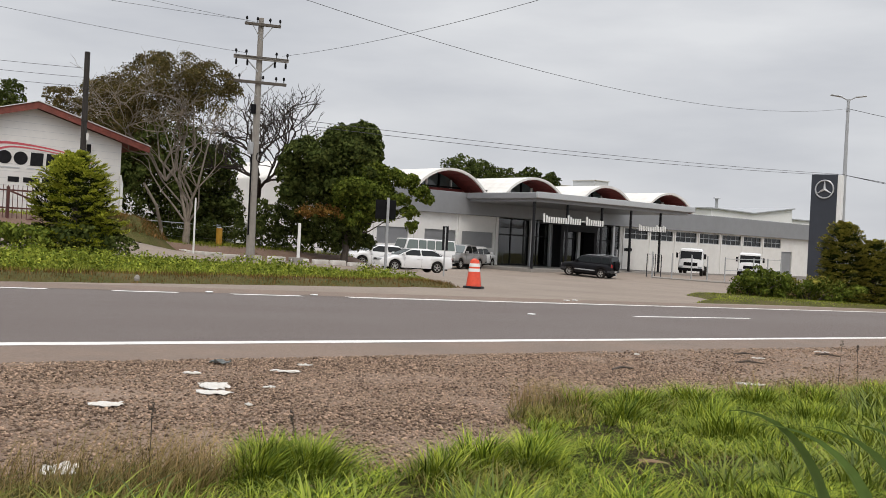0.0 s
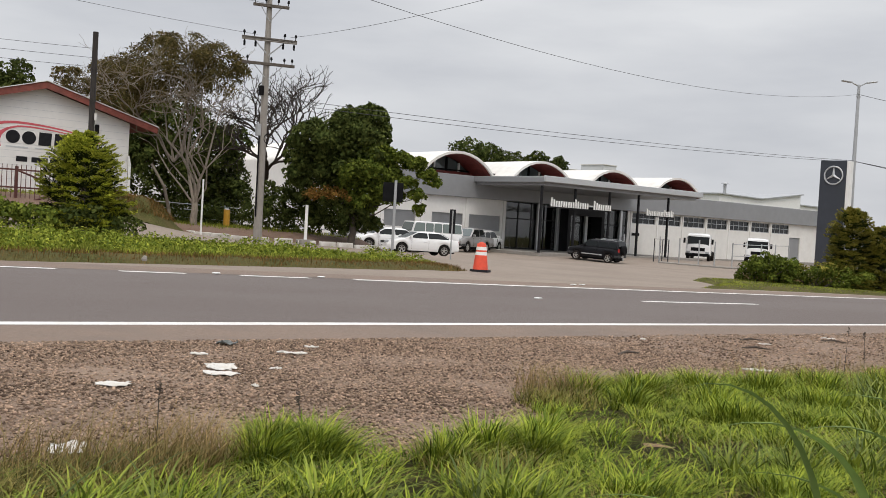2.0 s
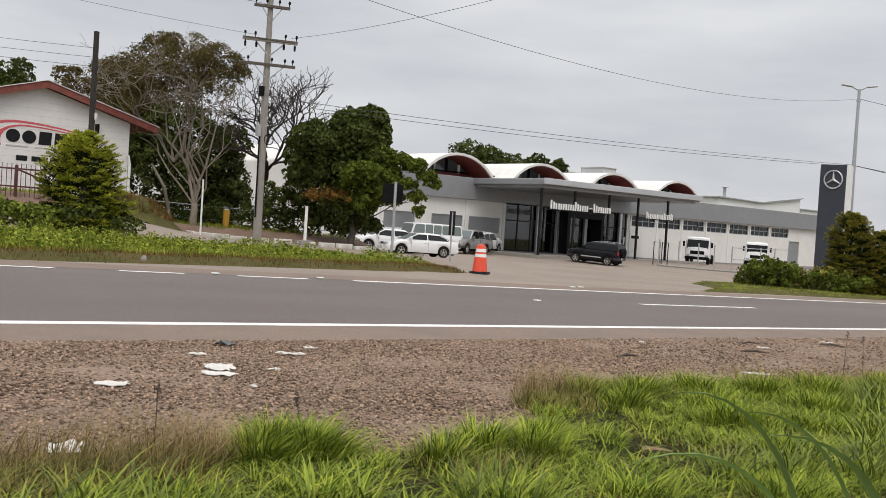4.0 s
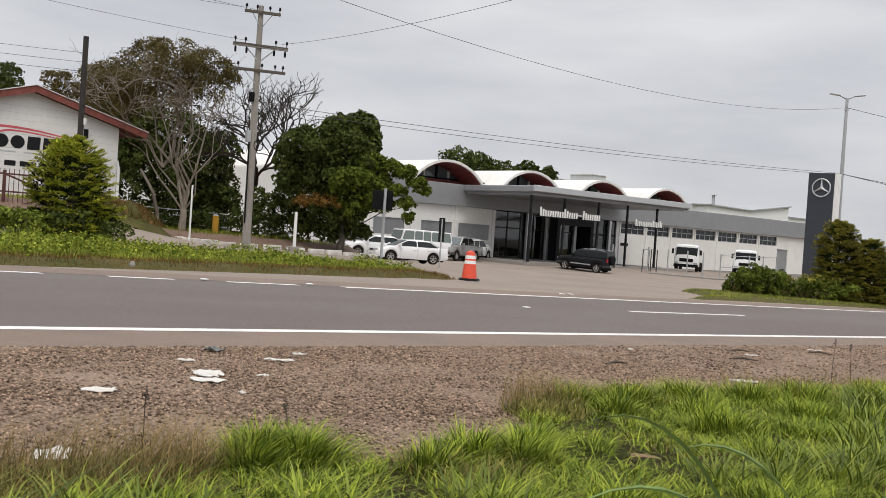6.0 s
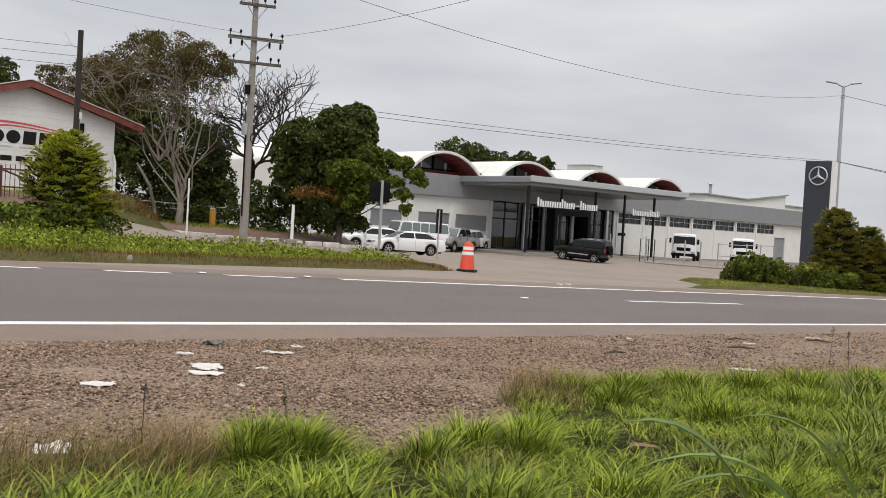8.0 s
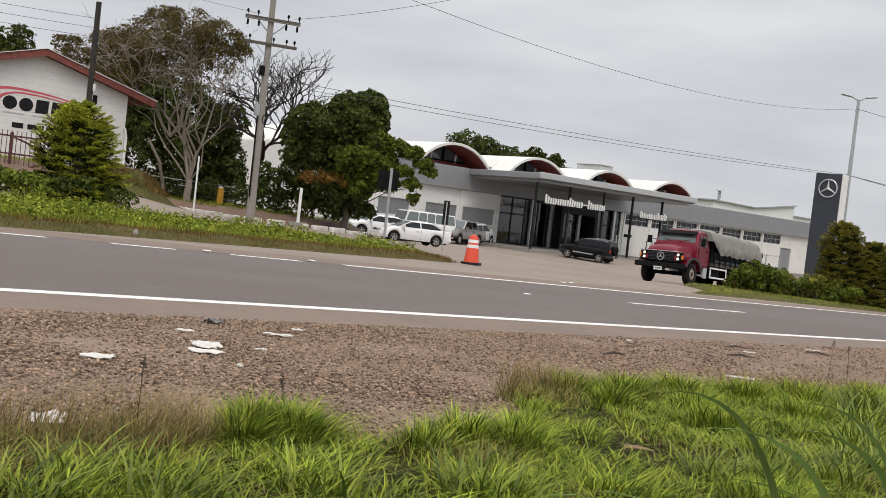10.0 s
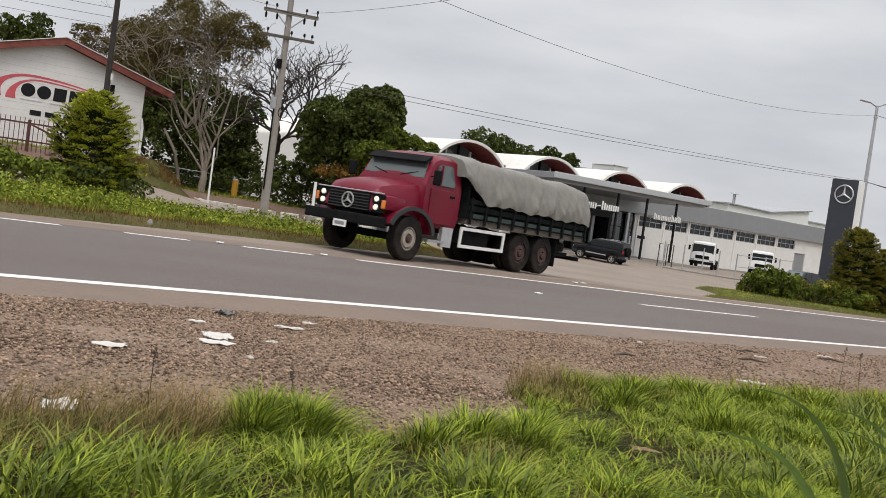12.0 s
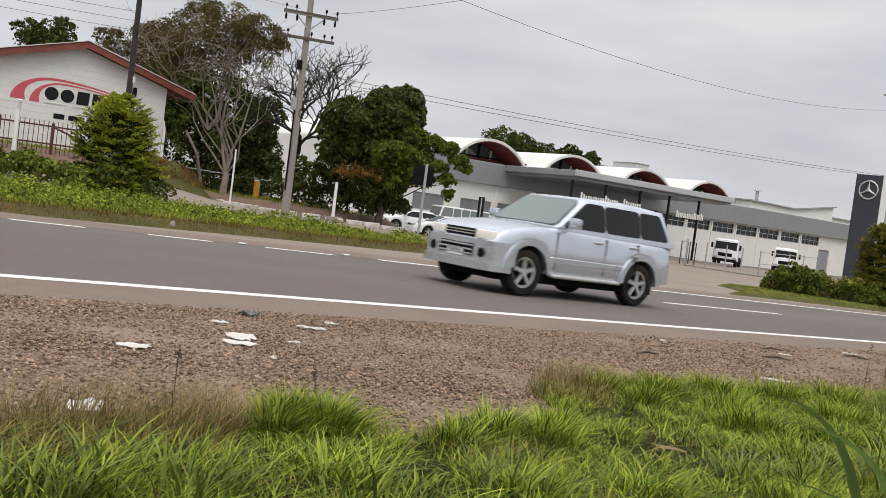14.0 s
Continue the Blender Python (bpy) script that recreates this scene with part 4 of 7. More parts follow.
bush(38.06, 21.09, "ragged olive-green shrub in rough grass", [(0, 0.5, 0.7, 0.4), (0.8, 0.6, 0.7, 0.5), (-0.9, 0.45, 0.6, 0.4), (1.6, 0.45, 0.7, 0.45)], 6000, 0.10, M_LEAF_MID, 64, "shrub", extra=[("young_growth", [(0.3, 0.8, 0.6, 0.3), (-0.8, 0.7, 0.5, 0.25), (1.2, 0.8, 0.5, 0.3)], 1200, 0.09, M_TIP_OLIVE)])
conifer(39.7, 20.55, "tall dense bush with olive young tips and shade-dark inner leaves", 3.6, 1.1, 420, 65, M_TIP_OLIVE, "tall_bush", 0, 0.72)
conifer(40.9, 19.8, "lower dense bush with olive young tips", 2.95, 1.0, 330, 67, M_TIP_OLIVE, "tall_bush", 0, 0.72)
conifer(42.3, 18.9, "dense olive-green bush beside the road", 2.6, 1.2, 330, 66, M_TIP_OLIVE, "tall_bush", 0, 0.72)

# ---- grass ----
def blades(name, pts, height, width, mat, seed, label="", category="grass", lean=0.55, seg=3, wind=(0.15, 0.05), heads=None):
    """Grass blades: bent, tapering strips rooted at pts."""
    rng = np.random.default_rng(seed)
    P = np.asarray(pts, float)
    n = len(P)
    h = np.asarray(height, float) * (0.55 + 0.75 * rng.random(n))
    az = rng.random(n) * 2 * np.pi if heads is None else heads + rng.normal(size=n) * 1.0
    dirx, diry = np.cos(az) + wind[0] * 2, np.sin(az) + wind[1] * 2
    ln = lean * (0.25 + rng.random(n)) * h
    wx, wy = -np.sin(az), np.cos(az)
    w = np.asarray(width) * (0.6 + 0.8 * rng.random(n))
    rows = []
    for k in range(seg + 1):
        t = k / seg
        c = P + np.stack([dirx * ln * t ** 1.9, diry * ln * t ** 1.9, h * (t - 0.28 * t ** 3 * lean)], 1)
        ww = (w * (1 - t) ** 0.7 + 0.0004)[:, None] * np.stack([wx, wy, np.zeros(n)], 1) * 0.5
        rows += [c - ww, c + ww]
    V = np.stack(rows, 1).reshape(-1, 3)
    base = np.arange(n)[:, None] * (2 * (seg + 1))
    F = np.concatenate([base + np.array([[2 * k, 2 * k + 1, 2 * k + 3, 2 * k + 2]]) for k in range(seg)], 0)
    ob = arrays(name, V, F, mat)
    return tagged(ob, label, category, kind="stuff")


rng = np.random.default_rng(3)
NEAR_EDGE_X = [-8, 0.6, 1.5, 2.3, 3.0, 3.7, 4.25, 4.7, 5.2, 6.5, 9.0, 14, 30]
NEAR_EDGE_Y = [4.2, 4.05, 3.95, 4.0, 3.85, 3.8, 4.05, 4.6, 4.85, 4.95, 4.8, 5.0, 5.0]
SOIL = [(4.45, 3.32, 0.24), (4.2, 3.2, 0.15), (1.6, 3.95, 0.14), (3.25, 3.75, 0.2), (3.0, 3.35, 0.16)]


def near_grass(n, x0, x1, y0, seed, soft=0.25):
    r = np.random.default_rng(seed)
    x, y = x0 + (x1 - x0) * r.random(n), y0 + (5.4 - y0) * r.random(n)
    e = np.interp(x, NEAR_EDGE_X, NEAR_EDGE_Y) + 0.14 * np.sin(x * 5.1) + 0.1 * np.sin(x * 11.7 + 1)
    keep = y < e - soft * r.random(n) ** 2
    lump = np.sin(x * 3.7 + 1.3 * np.sin(y * 2.9)) * np.sin(y * 4.1 + 0.7 * x) + 0.6 * np.sin(x * 8.3) * np.sin(y * 7.7)
    keep &= r.random(n) < 0.5 + 0.55 * lump
    keep &= (y > 4.05 - (x - 1.26) * 0.458 - 1.35) | (r.random(n) < 0.12)
    for sx, sy, sr in SOIL:
        keep &= np.hypot(x - sx, y - sy) > sr * (0.2 + 0.95 * r.random(n))
    return np.stack([x[keep], y[keep], land(x[keep], y[keep]) - 0.01], 1)


def tufts(spots, seed):
    r = np.random.default_rng(seed)
    out = []
    for x, y, rad, n in spots:
        a, d = r.random(n) * 6.283, rad * r.random(n) ** 0.6
        px, py = x + d * np.cos(a), y + d * np.sin(a)
        out.append(np.stack([px, py, land(px, py) - 0.01], 1))
    return np.concatenate(out)


# base colour carries the shadow between tufts; the second colour is earth
M_ROOTS_SHADED = material("shaded_grass_roots", (0.022, 0.022, 0.008), 0.4, 0.95, spec=0.05, scale=25, bump=1.0, bump_scale=70, second=(0.075, 0.055, 0.028), second_scale=2.0, second_amount=0.5)
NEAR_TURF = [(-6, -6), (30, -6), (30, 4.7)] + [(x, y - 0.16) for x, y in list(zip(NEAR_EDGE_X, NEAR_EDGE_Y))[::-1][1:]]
sheet("near_turf", np.concatenate([np.arange(-6, 0, 0.5), np.arange(0, 9, 0.14), np.arange(9, 30.5, 0.8)]), np.concatenate([np.arange(-6, 1.5, 0.6), np.arange(1.5, 5.4, 0.14)]), 0, M_ROOTS_SHADED, "matted grass roots and earth under the near grass, coloured dark as shade", NEAR_TURF, 0.025, 0.18, 0.01)
G1 = near_grass(75000, 0.3, 8.5, 1.2, 5)
G1 = G1[np.random.default_rng(50).random(len(G1)) < np.interp(G1[:, 0], [0.3, 1.9, 2.4], [0.45, 0.5, 1.0])]
blades("grass", G1, 0.075, 0.0085, M_GRASS, 7, "uneven fresh green grass along the gravel edge", lean=1.2, seg=3)
G2 = near_grass(42000, 7.5, 18, 2.2, 6)
blades("far_grass", G2, 0.115, 0.008, M_GRASS, 8, "green grass along the gravel edge", lean=1.0)
G3 = near_grass(60000, 0.3, 14, 1.6, 9, 0.0)
blades("dry_grass", G3, 0.095, 0.0045, M_GRASS_DRY, 10, "dry straw-coloured grass among the green", lean=1.4)
G4 = near_grass(16000, 0.5, 9, 1.2, 31, 0.0)
blades("loose_grass", G4, 0.14, 0.009, M_GRASS, 32, "longer loose grass blades bent every way", lean=1.5, seg=5)
TUFTS = [(2.40, 3.95, 0.16, 800), (2.55, 3.85, 0.2, 700), (2.25, 3.8, 0.14, 400), (3.40, 3.6, 0.2, 600), (3.62, 3.45, 0.16, 500), (3.85, 3.62, 0.14, 400), (5.9, 4.6, 0.25, 700), (6.5, 4.55, 0.3, 900), (5.4, 4.7, 0.22, 450), (7.2, 4.4, 0.3, 700), (7.9, 4.3, 0.35, 700), (5.6, 3.6, 0.3, 700), (6.2, 3.3, 0.3, 700), (5.3, 3.0, 0.22, 400), (8.8, 4.1, 0.4, 800), (5.4, 4.3, 0.15, 300), (6.9, 3.7, 0.3, 600), (3.0, 3.45, 0.13, 300), (6.0, 4.0, 0.25, 500), (7.3, 3.4, 0.3, 500), (1.6, 3.3, 0.22, 300), (2.2, 3.2, 0.2, 350), (2.9, 2.9, 0.22, 400), (3.5, 2.7, 0.2, 350), (1.2, 3.2, 0.2, 300), (4.2, 2.4, 0.2, 350)]
# many small rosettes, then the large tufts, their blades splaying outward
r0 = np.random.default_rng(61)
RX0, RY0 = 0.6 + 9.4 * r0.random(900), 1.9 + 3.2 * r0.random(900)
edge_y = np.interp(RX0, NEAR_EDGE_X, NEAR_EDGE_Y) - 0.12
ok = (RY0 < edge_y) & (RY0 > 4.05 - (RX0 - 1.26) * 0.458 - 1.3)
for sx, sy, sr in SOIL:
    ok &= np.hypot(RX0 - sx, RY0 - sy) > sr * 1.15
ROSETTES = [(x, y, 0.05 + 0.07 * q, int(40 + 70 * q)) for x, y, q in zip(RX0[ok], RY0[ok], r0.random(ok.sum()))]


def splay(spots, seed):
    """Roots of tufts and, for each blade, the way outward from its tuft's heart."""
    P = tufts(spots, seed)
    c = np.repeat(np.array([(x, y) for x, y, r, n in spots]), [n for x, y, r, n in spots], 0)
    return P, np.arctan2(P[:, 1] - c[:, 1], P[:, 0] - c[:, 0])


P, A = splay(ROSETTES, 62)
west = (P[:, 0] < 2.05) & (P[:, 1] > np.interp(P[:, 0], NEAR_EDGE_X, NEAR_EDGE_Y) - 0.55)
blades("grass_rosettes", P[~west], 0.115, 0.0075, M_GRASS, 63, "small splayed rosettes of green grass", lean=1.25, seg=4, heads=A[~west], wind=(0.05, 0.0))
blades("olive_rosettes", P[west], 0.12, 0.006, M_GRASS_OLIVE, 66, "small splayed rosettes of drab olive grass", lean=1.25, seg=4, heads=A[west], wind=(0.05, 0.0))
P, A = splay(TUFTS, 12)
blades("grass_tufts", P, 0.165, 0.008, M_GRASS, 13, "taller bright green grass tufts", lean=1.05, seg=4, heads=A)
P, A = splay([(x, y, r * 0.5, n // 2) for x, y, r, n in TUFTS if y > 3.42], 16)
blades("grass_tuft_hearts", P, 0.215, 0.009, M_GRASS, 17, "long blades rising from the hearts of the tufts", lean=0.75, seg=5, heads=A)
P, A = splay([(8.0, 3.8, 0.25, 260), (8.5, 3.6, 0.3, 260), (7.4, 3.5, 0.25, 160), (6.3, 2.9, 0.22, 160), (5.0, 2.5, 0.2, 120), (5.6, 2.6, 0.2, 140), (4.6, 2.6, 0.14, 70), (4.2, 2.7, 0.12, 50), (1.0, 3.1, 0.2, 60), (1.5, 3.0, 0.2, 70), (2.1, 2.9, 0.2, 60), (2.8, 2.8, 0.2, 60), (1.3, 3.35, 0.15, 40)], 64)
blades("broad_grass", P, 0.24, 0.015, M_BROAD, 65, "dark broad-bladed grass in coarse clumps", lean=0.9, seg=5, heads=A)
blades("wild_grass", tufts([(1.7, 3.85, 0.35, 500), (1.3, 4.0, 0.25, 250), (5.2, 4.8, 0.3, 400), (2.0, 3.9, 0.2, 250), (8.0, 4.6, 0.6, 300), (9.2, 4.6, 0.5, 200)], 14), 0.27, 0.0035, M_GRASS_DRY, 15, "thin seeding grass stems", lean=0.9, seg=4)
blades("olive_grass", tufts([(1.2, 3.75, 0.25, 600), (1.55, 3.8, 0.25, 600), (1.9, 3.85, 0.2, 400), (1.0, 3.5, 0.25, 350), (3.1, 3.3, 0.3, 500), (4.9, 4.5, 0.3, 800), (6.0, 4.7, 0.4, 800)], 18), 0.15, 0.007, M_GRASS_OLIVE, 19, "drab olive grass among dry stems", lean=1.1, seg=4)
# thin turf where the camera stands
r0 = np.random.default_rng(33)
gx, gy = -6.0 + 18.0 * r0.random(70000), -5.8 + 9.8 * r0.random(70000)
thin = ((gy < 4.05 - (gx - 1.26) * 0.458 - 1.2) | (gx < 0.35) | (gy < 1.3)) & (np.hypot(gx, gy) > 0.25)
blades("trodden_grass", np.stack([gx[thin], gy[thin], land(gx[thin], gy[thin]) + 0.01], 1), 0.085, 0.008, M_GRASS, 34, "short trodden grass", lean=1.3, seg=2)
# dark seed heads on thin stems
for k, (x, y, h) in enumerate(((1.85, 4.0, 0.33), (9.1, 4.7, 0.48), (9.6, 4.75, 0.42), (10.3, 4.7, 0.5), (10.8, 4.8, 0.42), (2.6, 4.0, 0.26))):
    sd = thing("seed_stalk", pose(x, y, land1(x, y)), "dry brown grass stalk with a ragged seed head", "grass", "seed stalks")
    bend = 0.05 * math.sin(k * 2.2)
    part("stem", tubed([(0, 0, 0), (bend * 0.4, 0, h * 0.5), (bend, 0, h)], [0.004, 0.003, 0.002], 5), M_BARK, sd)
    tagged(leaf_cloud("seed_head", [(bend, 0, h * 0.96, 0.015, 0.05)], 36, 0.018, M_BARK, 300 + k, sd, up=1.2, slim=0.18), kind="stuff")

# the verge across the road
VERGE_L = [(-60, 17.9), (5.6, 18.35), (10.9, 19.9), (16.9, 21.4), (20.4, 23.3), (22.2, 24.8), (21.6, 26.4), (18, 29.3), (12, 30.6), (0, 31.4), (-60, 31.4)]
VERGE_R = [(26.6, 18.75), (29.5, 19.0), (42, 18.3), (90, 18.2), (90, 25), (42, 24.5), (37, 25.2), (33.8, 24.2), (31.5, 21.4)]
BANK = [(-40, 37.6), (13.0, 37.4), (17.5, 40.0), (19.4, 41.1), (22.6, 39.9), (24.0, 39.9), (28.5, 38.0), (30.5, 41), (29, 52), (20, 60), (-40, 62)]
sheet("verge_left", np.concatenate([np.arange(-60, -4, 2.0), np.arange(-4, 24, 0.4)]), np.arange(17.2, 32.4, 0.4), 0, M_TURF, "raised grass verge between road and yard", VERGE_L, 0.14, 0.7, 0.04)
sheet("verge_right", np.concatenate([np.arange(25.5, 46, 0.5), np.arange(46, 92, 2.0)]), np.arange(17.6, 26, 0.4), 0, M_TURF, "grass verge under the bushes", VERGE_R, 0.12, 0.8, 0.04)
sheet("bank", np.concatenate([np.arange(-40, 8, 2.0), np.arange(8, 32, 0.6)]), np.arange(36, 63, 0.6), 0, M_SOIL, "bare earth and grass bank below the hall", BANK, 0.45, 2.2, 0.08)

MOUND = [(15.2, 39.6), (17.6, 39.0), (19.2, 40.2), (19.3, 42.0), (18.4, 43.4), (15.2, 43.4)]
sheet("earth_mound", np.arange(13.5, 21.5, 0.3), np.arange(37.5, 43.6, 0.3), 0, M_TURF, "heap of brown earth overgrown with grass by the hall", MOUND, 1.1, 1.7, 0.2)


def scatter(poly, n, seed, lo=0.2, hi=99, top=0.2, edge=0.7, box_=None):
    r = np.random.default_rng(seed)
    P = np.array(poly)
    x0, y0 = P.min(0) if box_ is None else box_[:2]
    x1, y1 = P.max(0) if box_ is None else box_[2:]
    x, y = x0 + (x1 - x0) * r.random(n), y0 + (y1 - y0) * r.random(n)
    d = polygon_depth(x, y, poly)
    k = (d > lo) & (d < hi)
    x, y, d = x[k], y[k], d[k]
    z = land(x, y) - 0.10 + (top + 0.10) * smooth01(d / edge + 0.35) - 0.03
    return np.stack([x, y, z], 1)


blades("verge_grass_dry", scatter(VERGE_L, 85000, 20, -0.1, 1.4, 0.14, 0.7, (-3, 17, 23, 27)), 0.12, 0.012, M_GRASS_EDGE, 21, "short brown-green dry grass at the verge edge", seg=2)
blades("verge_grass", scatter(VERGE_L, 75000, 22, 0.9, 99, 0.14, 0.7, (-3, 18, 23, 31)), 0.16, 0.018, M_GRASS_VERGE, 23, "lush green grass on the verge", seg=2)
WEEDS = scatter(VERGE_L, 620, 44, 1.1, 99, 0.14, 0.7, (3, 19, 23, 30))
r0 = np.random.default_rng(45)
leaf_cloud("verge_weeds", [(x, y, z + 0.03, 0.2 + 0.32 * q, 0.07 + 0.14 * q) for (x, y, z), q in zip(WEEDS, r0.random(len(WEEDS)) ** 2)], 20000, 0.08, M_LEAF_HEDGE, 24, clump=0.6, fill=0.1)
tagged(bpy.data.objects["verge_weeds"], "broad-leaved weeds on the verge", "weeds", kind="stuff")
blades("corner_grass", scatter(VERGE_R, 26000, 25, 0.05, 99, 0.12, 0.8, (26, 18, 46, 25)), 0.09, 0.013, M_GRASS_VERGE, 26, "short yellow-green grass round the bushes", seg=2)
blades("corner_grass_tall", scatter(VERGE_R, 5000, 27, 1.2, 99, 0.12, 0.8, (36, 22.3, 43, 25)), 0.5, 0.02, M_GRASS_DRY, 28, "long yellowish grass between the bushes", seg=3)
blades("bank_grass", scatter(BANK, 30000, 29, 1.0, 99, 0.45, 2.2, (4, 37, 31, 54)), 0.22, 0.02, M_GRASS_VERGE, 30, "patchy grass on the earth bank", seg=2)
blades("mound_grass", scatter(MOUND, 9000, 46, 0.2, 99, 1.1, 1.7), 0.2, 0.022, M_GRASS_EDGE, 47, "ragged grass over the earth heap", seg=2)

# ---- vehicles ----
def paint(name, base, metal=0.0, rough=0.35, dirt=(0.25, 0.21, 0.17), dirt_amount=0.25):
    return material(name, base, 0.03, rough, metal, scale=2, coat=0.6, second=dirt, second_scale=1.6, second_amount=dirt_amount)


M_SCREEN = glass_dark("pale_screen_glass", (0.15, 0.185, 0.175), 0.05)
P_WHITE = paint("white_car_paint", (0.70, 0.70, 0.665), dirt=(0.55, 0.50, 0.40), dirt_amount=0.35)
P_CLEAN = paint("clean_white_paint", (0.76, 0.76, 0.76), dirt_amount=0.05)
P_SILVER = paint("silver_car_paint", (0.60, 0.64, 0.70), 0.75, 0.27, dirt_amount=0.1)
P_GREY = paint("grey_car_paint", (0.30, 0.29, 0.28), 0.5, 0.35, dirt_amount=0.15)
P_BLACK = material("black_car_paint", (0.008, 0.008, 0.010), 0.03, 0.3, scale=2, coat=0.05, spec=0.22)
P_RED = material("red_truck_paint", (0.165, 0.004, 0.022), 0.05, 0.42, scale=2, coat=0.12, spec=0.25, second=(0.14, 0.02, 0.022), second_scale=1.6, second_amount=0.4)
M_PLASTIC = material("grey_plastic", (0.04, 0.04, 0.042), 0.1, 0.6, scale=20, spec=0.3)
M_LAMP = glass_dark("lamp_glass", (0.38, 0.40, 0.41), 0.08)
M_HEADLIT = glow("lit_headlamp", (1.0, 0.93, 0.80), 0.42)
M_HEADWARM = glow("lit_warm_headlamp", (0.75, 0.72, 0.66), 0.10)
M_TAIL = glass_dark("tail_lamp", (0.35, 0.02, 0.02), 0.1)
M_AMBER = glass_dark("amber_lamp", (0.7, 0.22, 0.04), 0.1)
M_RIM = material("alloy_rim", (0.50, 0.49, 0.47), 0.08, 0.4, 0.5, scale=8)
M_RIM_BROWN = material("brown_steel_rim", (0.065, 0.035, 0.03), 0.3, 0.8, scale=8)
M_RIM_DIRTY = material("dusty_steel_rim", (0.36, 0.32, 0.27), 0.2, 0.7, 0.2, scale=8)


def lathe(bm, prof, seg=24):
    """Turns a profile of (radius, y) about the y axis."""
    rings = [[bm.verts.new((r * math.cos(2 * math.pi * k / seg), y, r * math.sin(2 * math.pi * k / seg))) for k in range(seg)] for r, y in prof]
    for a, b in zip(rings, rings[1:]):
        for k in range(seg):
            bm.faces.new((a[k], a[(k + 1) % seg], b[(k + 1) % seg], b[k]))
    return bm


def wheel(parent, x, y, r, w, rim_mat, rim_r=0.66, spokes=5, name="wheel"):
    """A wheel at (x, y): the tyre, and under it the rim on the outer side."""
    s = 1 if y > 0 else -1
    bm = lathe(bmesh.new(), [(r * rim_r, -w / 2), (r * 0.93, -w / 2), (r, -w / 2 + 0.03), (r, w / 2 - 0.03), (r * 0.93, w / 2), (r * rim_r, w / 2), (r * rim_r * 0.96, w / 2 - 0.05)])
    tyre = part(name, bm, M_RUBBER, parent, smooth=True)
    tyre.matrix_basis = pose(x, y, r)
    bm = bmesh.new()
    o = s * (w / 2 - 0.035)
    lathe(bm, [(r * rim_r * 0.97, o), (r * rim_r * 0.86, o), (r * rim_r * 0.82, o - s * 0.04)])
    for k in range(spokes):
        bb = bmesh.new()
        box(bb, -r * 0.075, r * 0.075, min(o - s * 0.045, o), max(o - s * 0.045, o), r * 0.08, r * rim_r * 0.9)
        bmesh.ops.transform(bb, matrix=pose(0, 0, 0, 0, 360 * k / spokes, 0), verts=bb.verts)
        me = bpy.data.meshes.new("tmp")
        bb.to_mesh(me)
        bb.free()
        bm.from_mesh(me)
        bpy.data.meshes.remove(me)
    if not spokes:
        lathe(bm, [(r * rim_r * 0.84, o - s * 0.05), (r * rim_r * 0.70, o + s * 0.02), (r * rim_r * 0.42, o + s * 0.02), (r * rim_r * 0.40, o - s * 0.04)])
        part("hub", lathe(bmesh.new(), [(0.001, o + s * 0.05), (r * 0.15, o + s * 0.045), (r * 0.19, o - s * 0.03)], 14), M_RIM_BROWN, tyre)
    lathe(bm, [(0.001, o + s * 0.012), (r * 0.15, o + s * 0.01), (r * 0.17, o - s * 0.03)], 16)
    rim = part("rim", bm, rim_mat, tyre, smooth=True)
    bm = lathe(bmesh.new(), [(0.001, o - s * 0.06), (r * rim_r, o - s * 0.055)], 20)
    part("brake_disc", bm, M_DARK, tyre)
    return tyre


def interp(table, x):
    return float(np.interp(x, [p[0] for p in table], [p[1] for p in table]))


def loft(bm, stations):
    """Joins rings of equal length into a closed hull."""
    rings = [[bm.verts.new(p) for p in st] for st in stations]
    n = len(rings[0])
    for a, b in zip(rings, rings[1:]):
        for k in range(n):
            bm.faces.new((a[k], a[(k + 1) % n], b[(k + 1) % n], b[k]))
    bm.faces.new(rings[0][::-1])
    bm.faces.new(rings[-1])
    bmesh.ops.recalc_face_normals(bm, faces=bm.faces)
    return bm


def rounded(q, k=0.1):
    """The corners of a ring of points cut back to small arcs."""
    q = [Vector(p) for p in q]
    out = []
    for i, p in enumerate(q):
        a, b = q[i - 1], q[(i + 1) % len(q)]
        u, v = (a - p), (b - p)
        d = k * min(u.length, v.length) * 1.6
        s, e = p + u.normalized() * d, p + v.normalized() * d
        out += [s, s.lerp(p, 0.55).lerp(p.lerp(e, 0.45), 0.5), e]
    return out


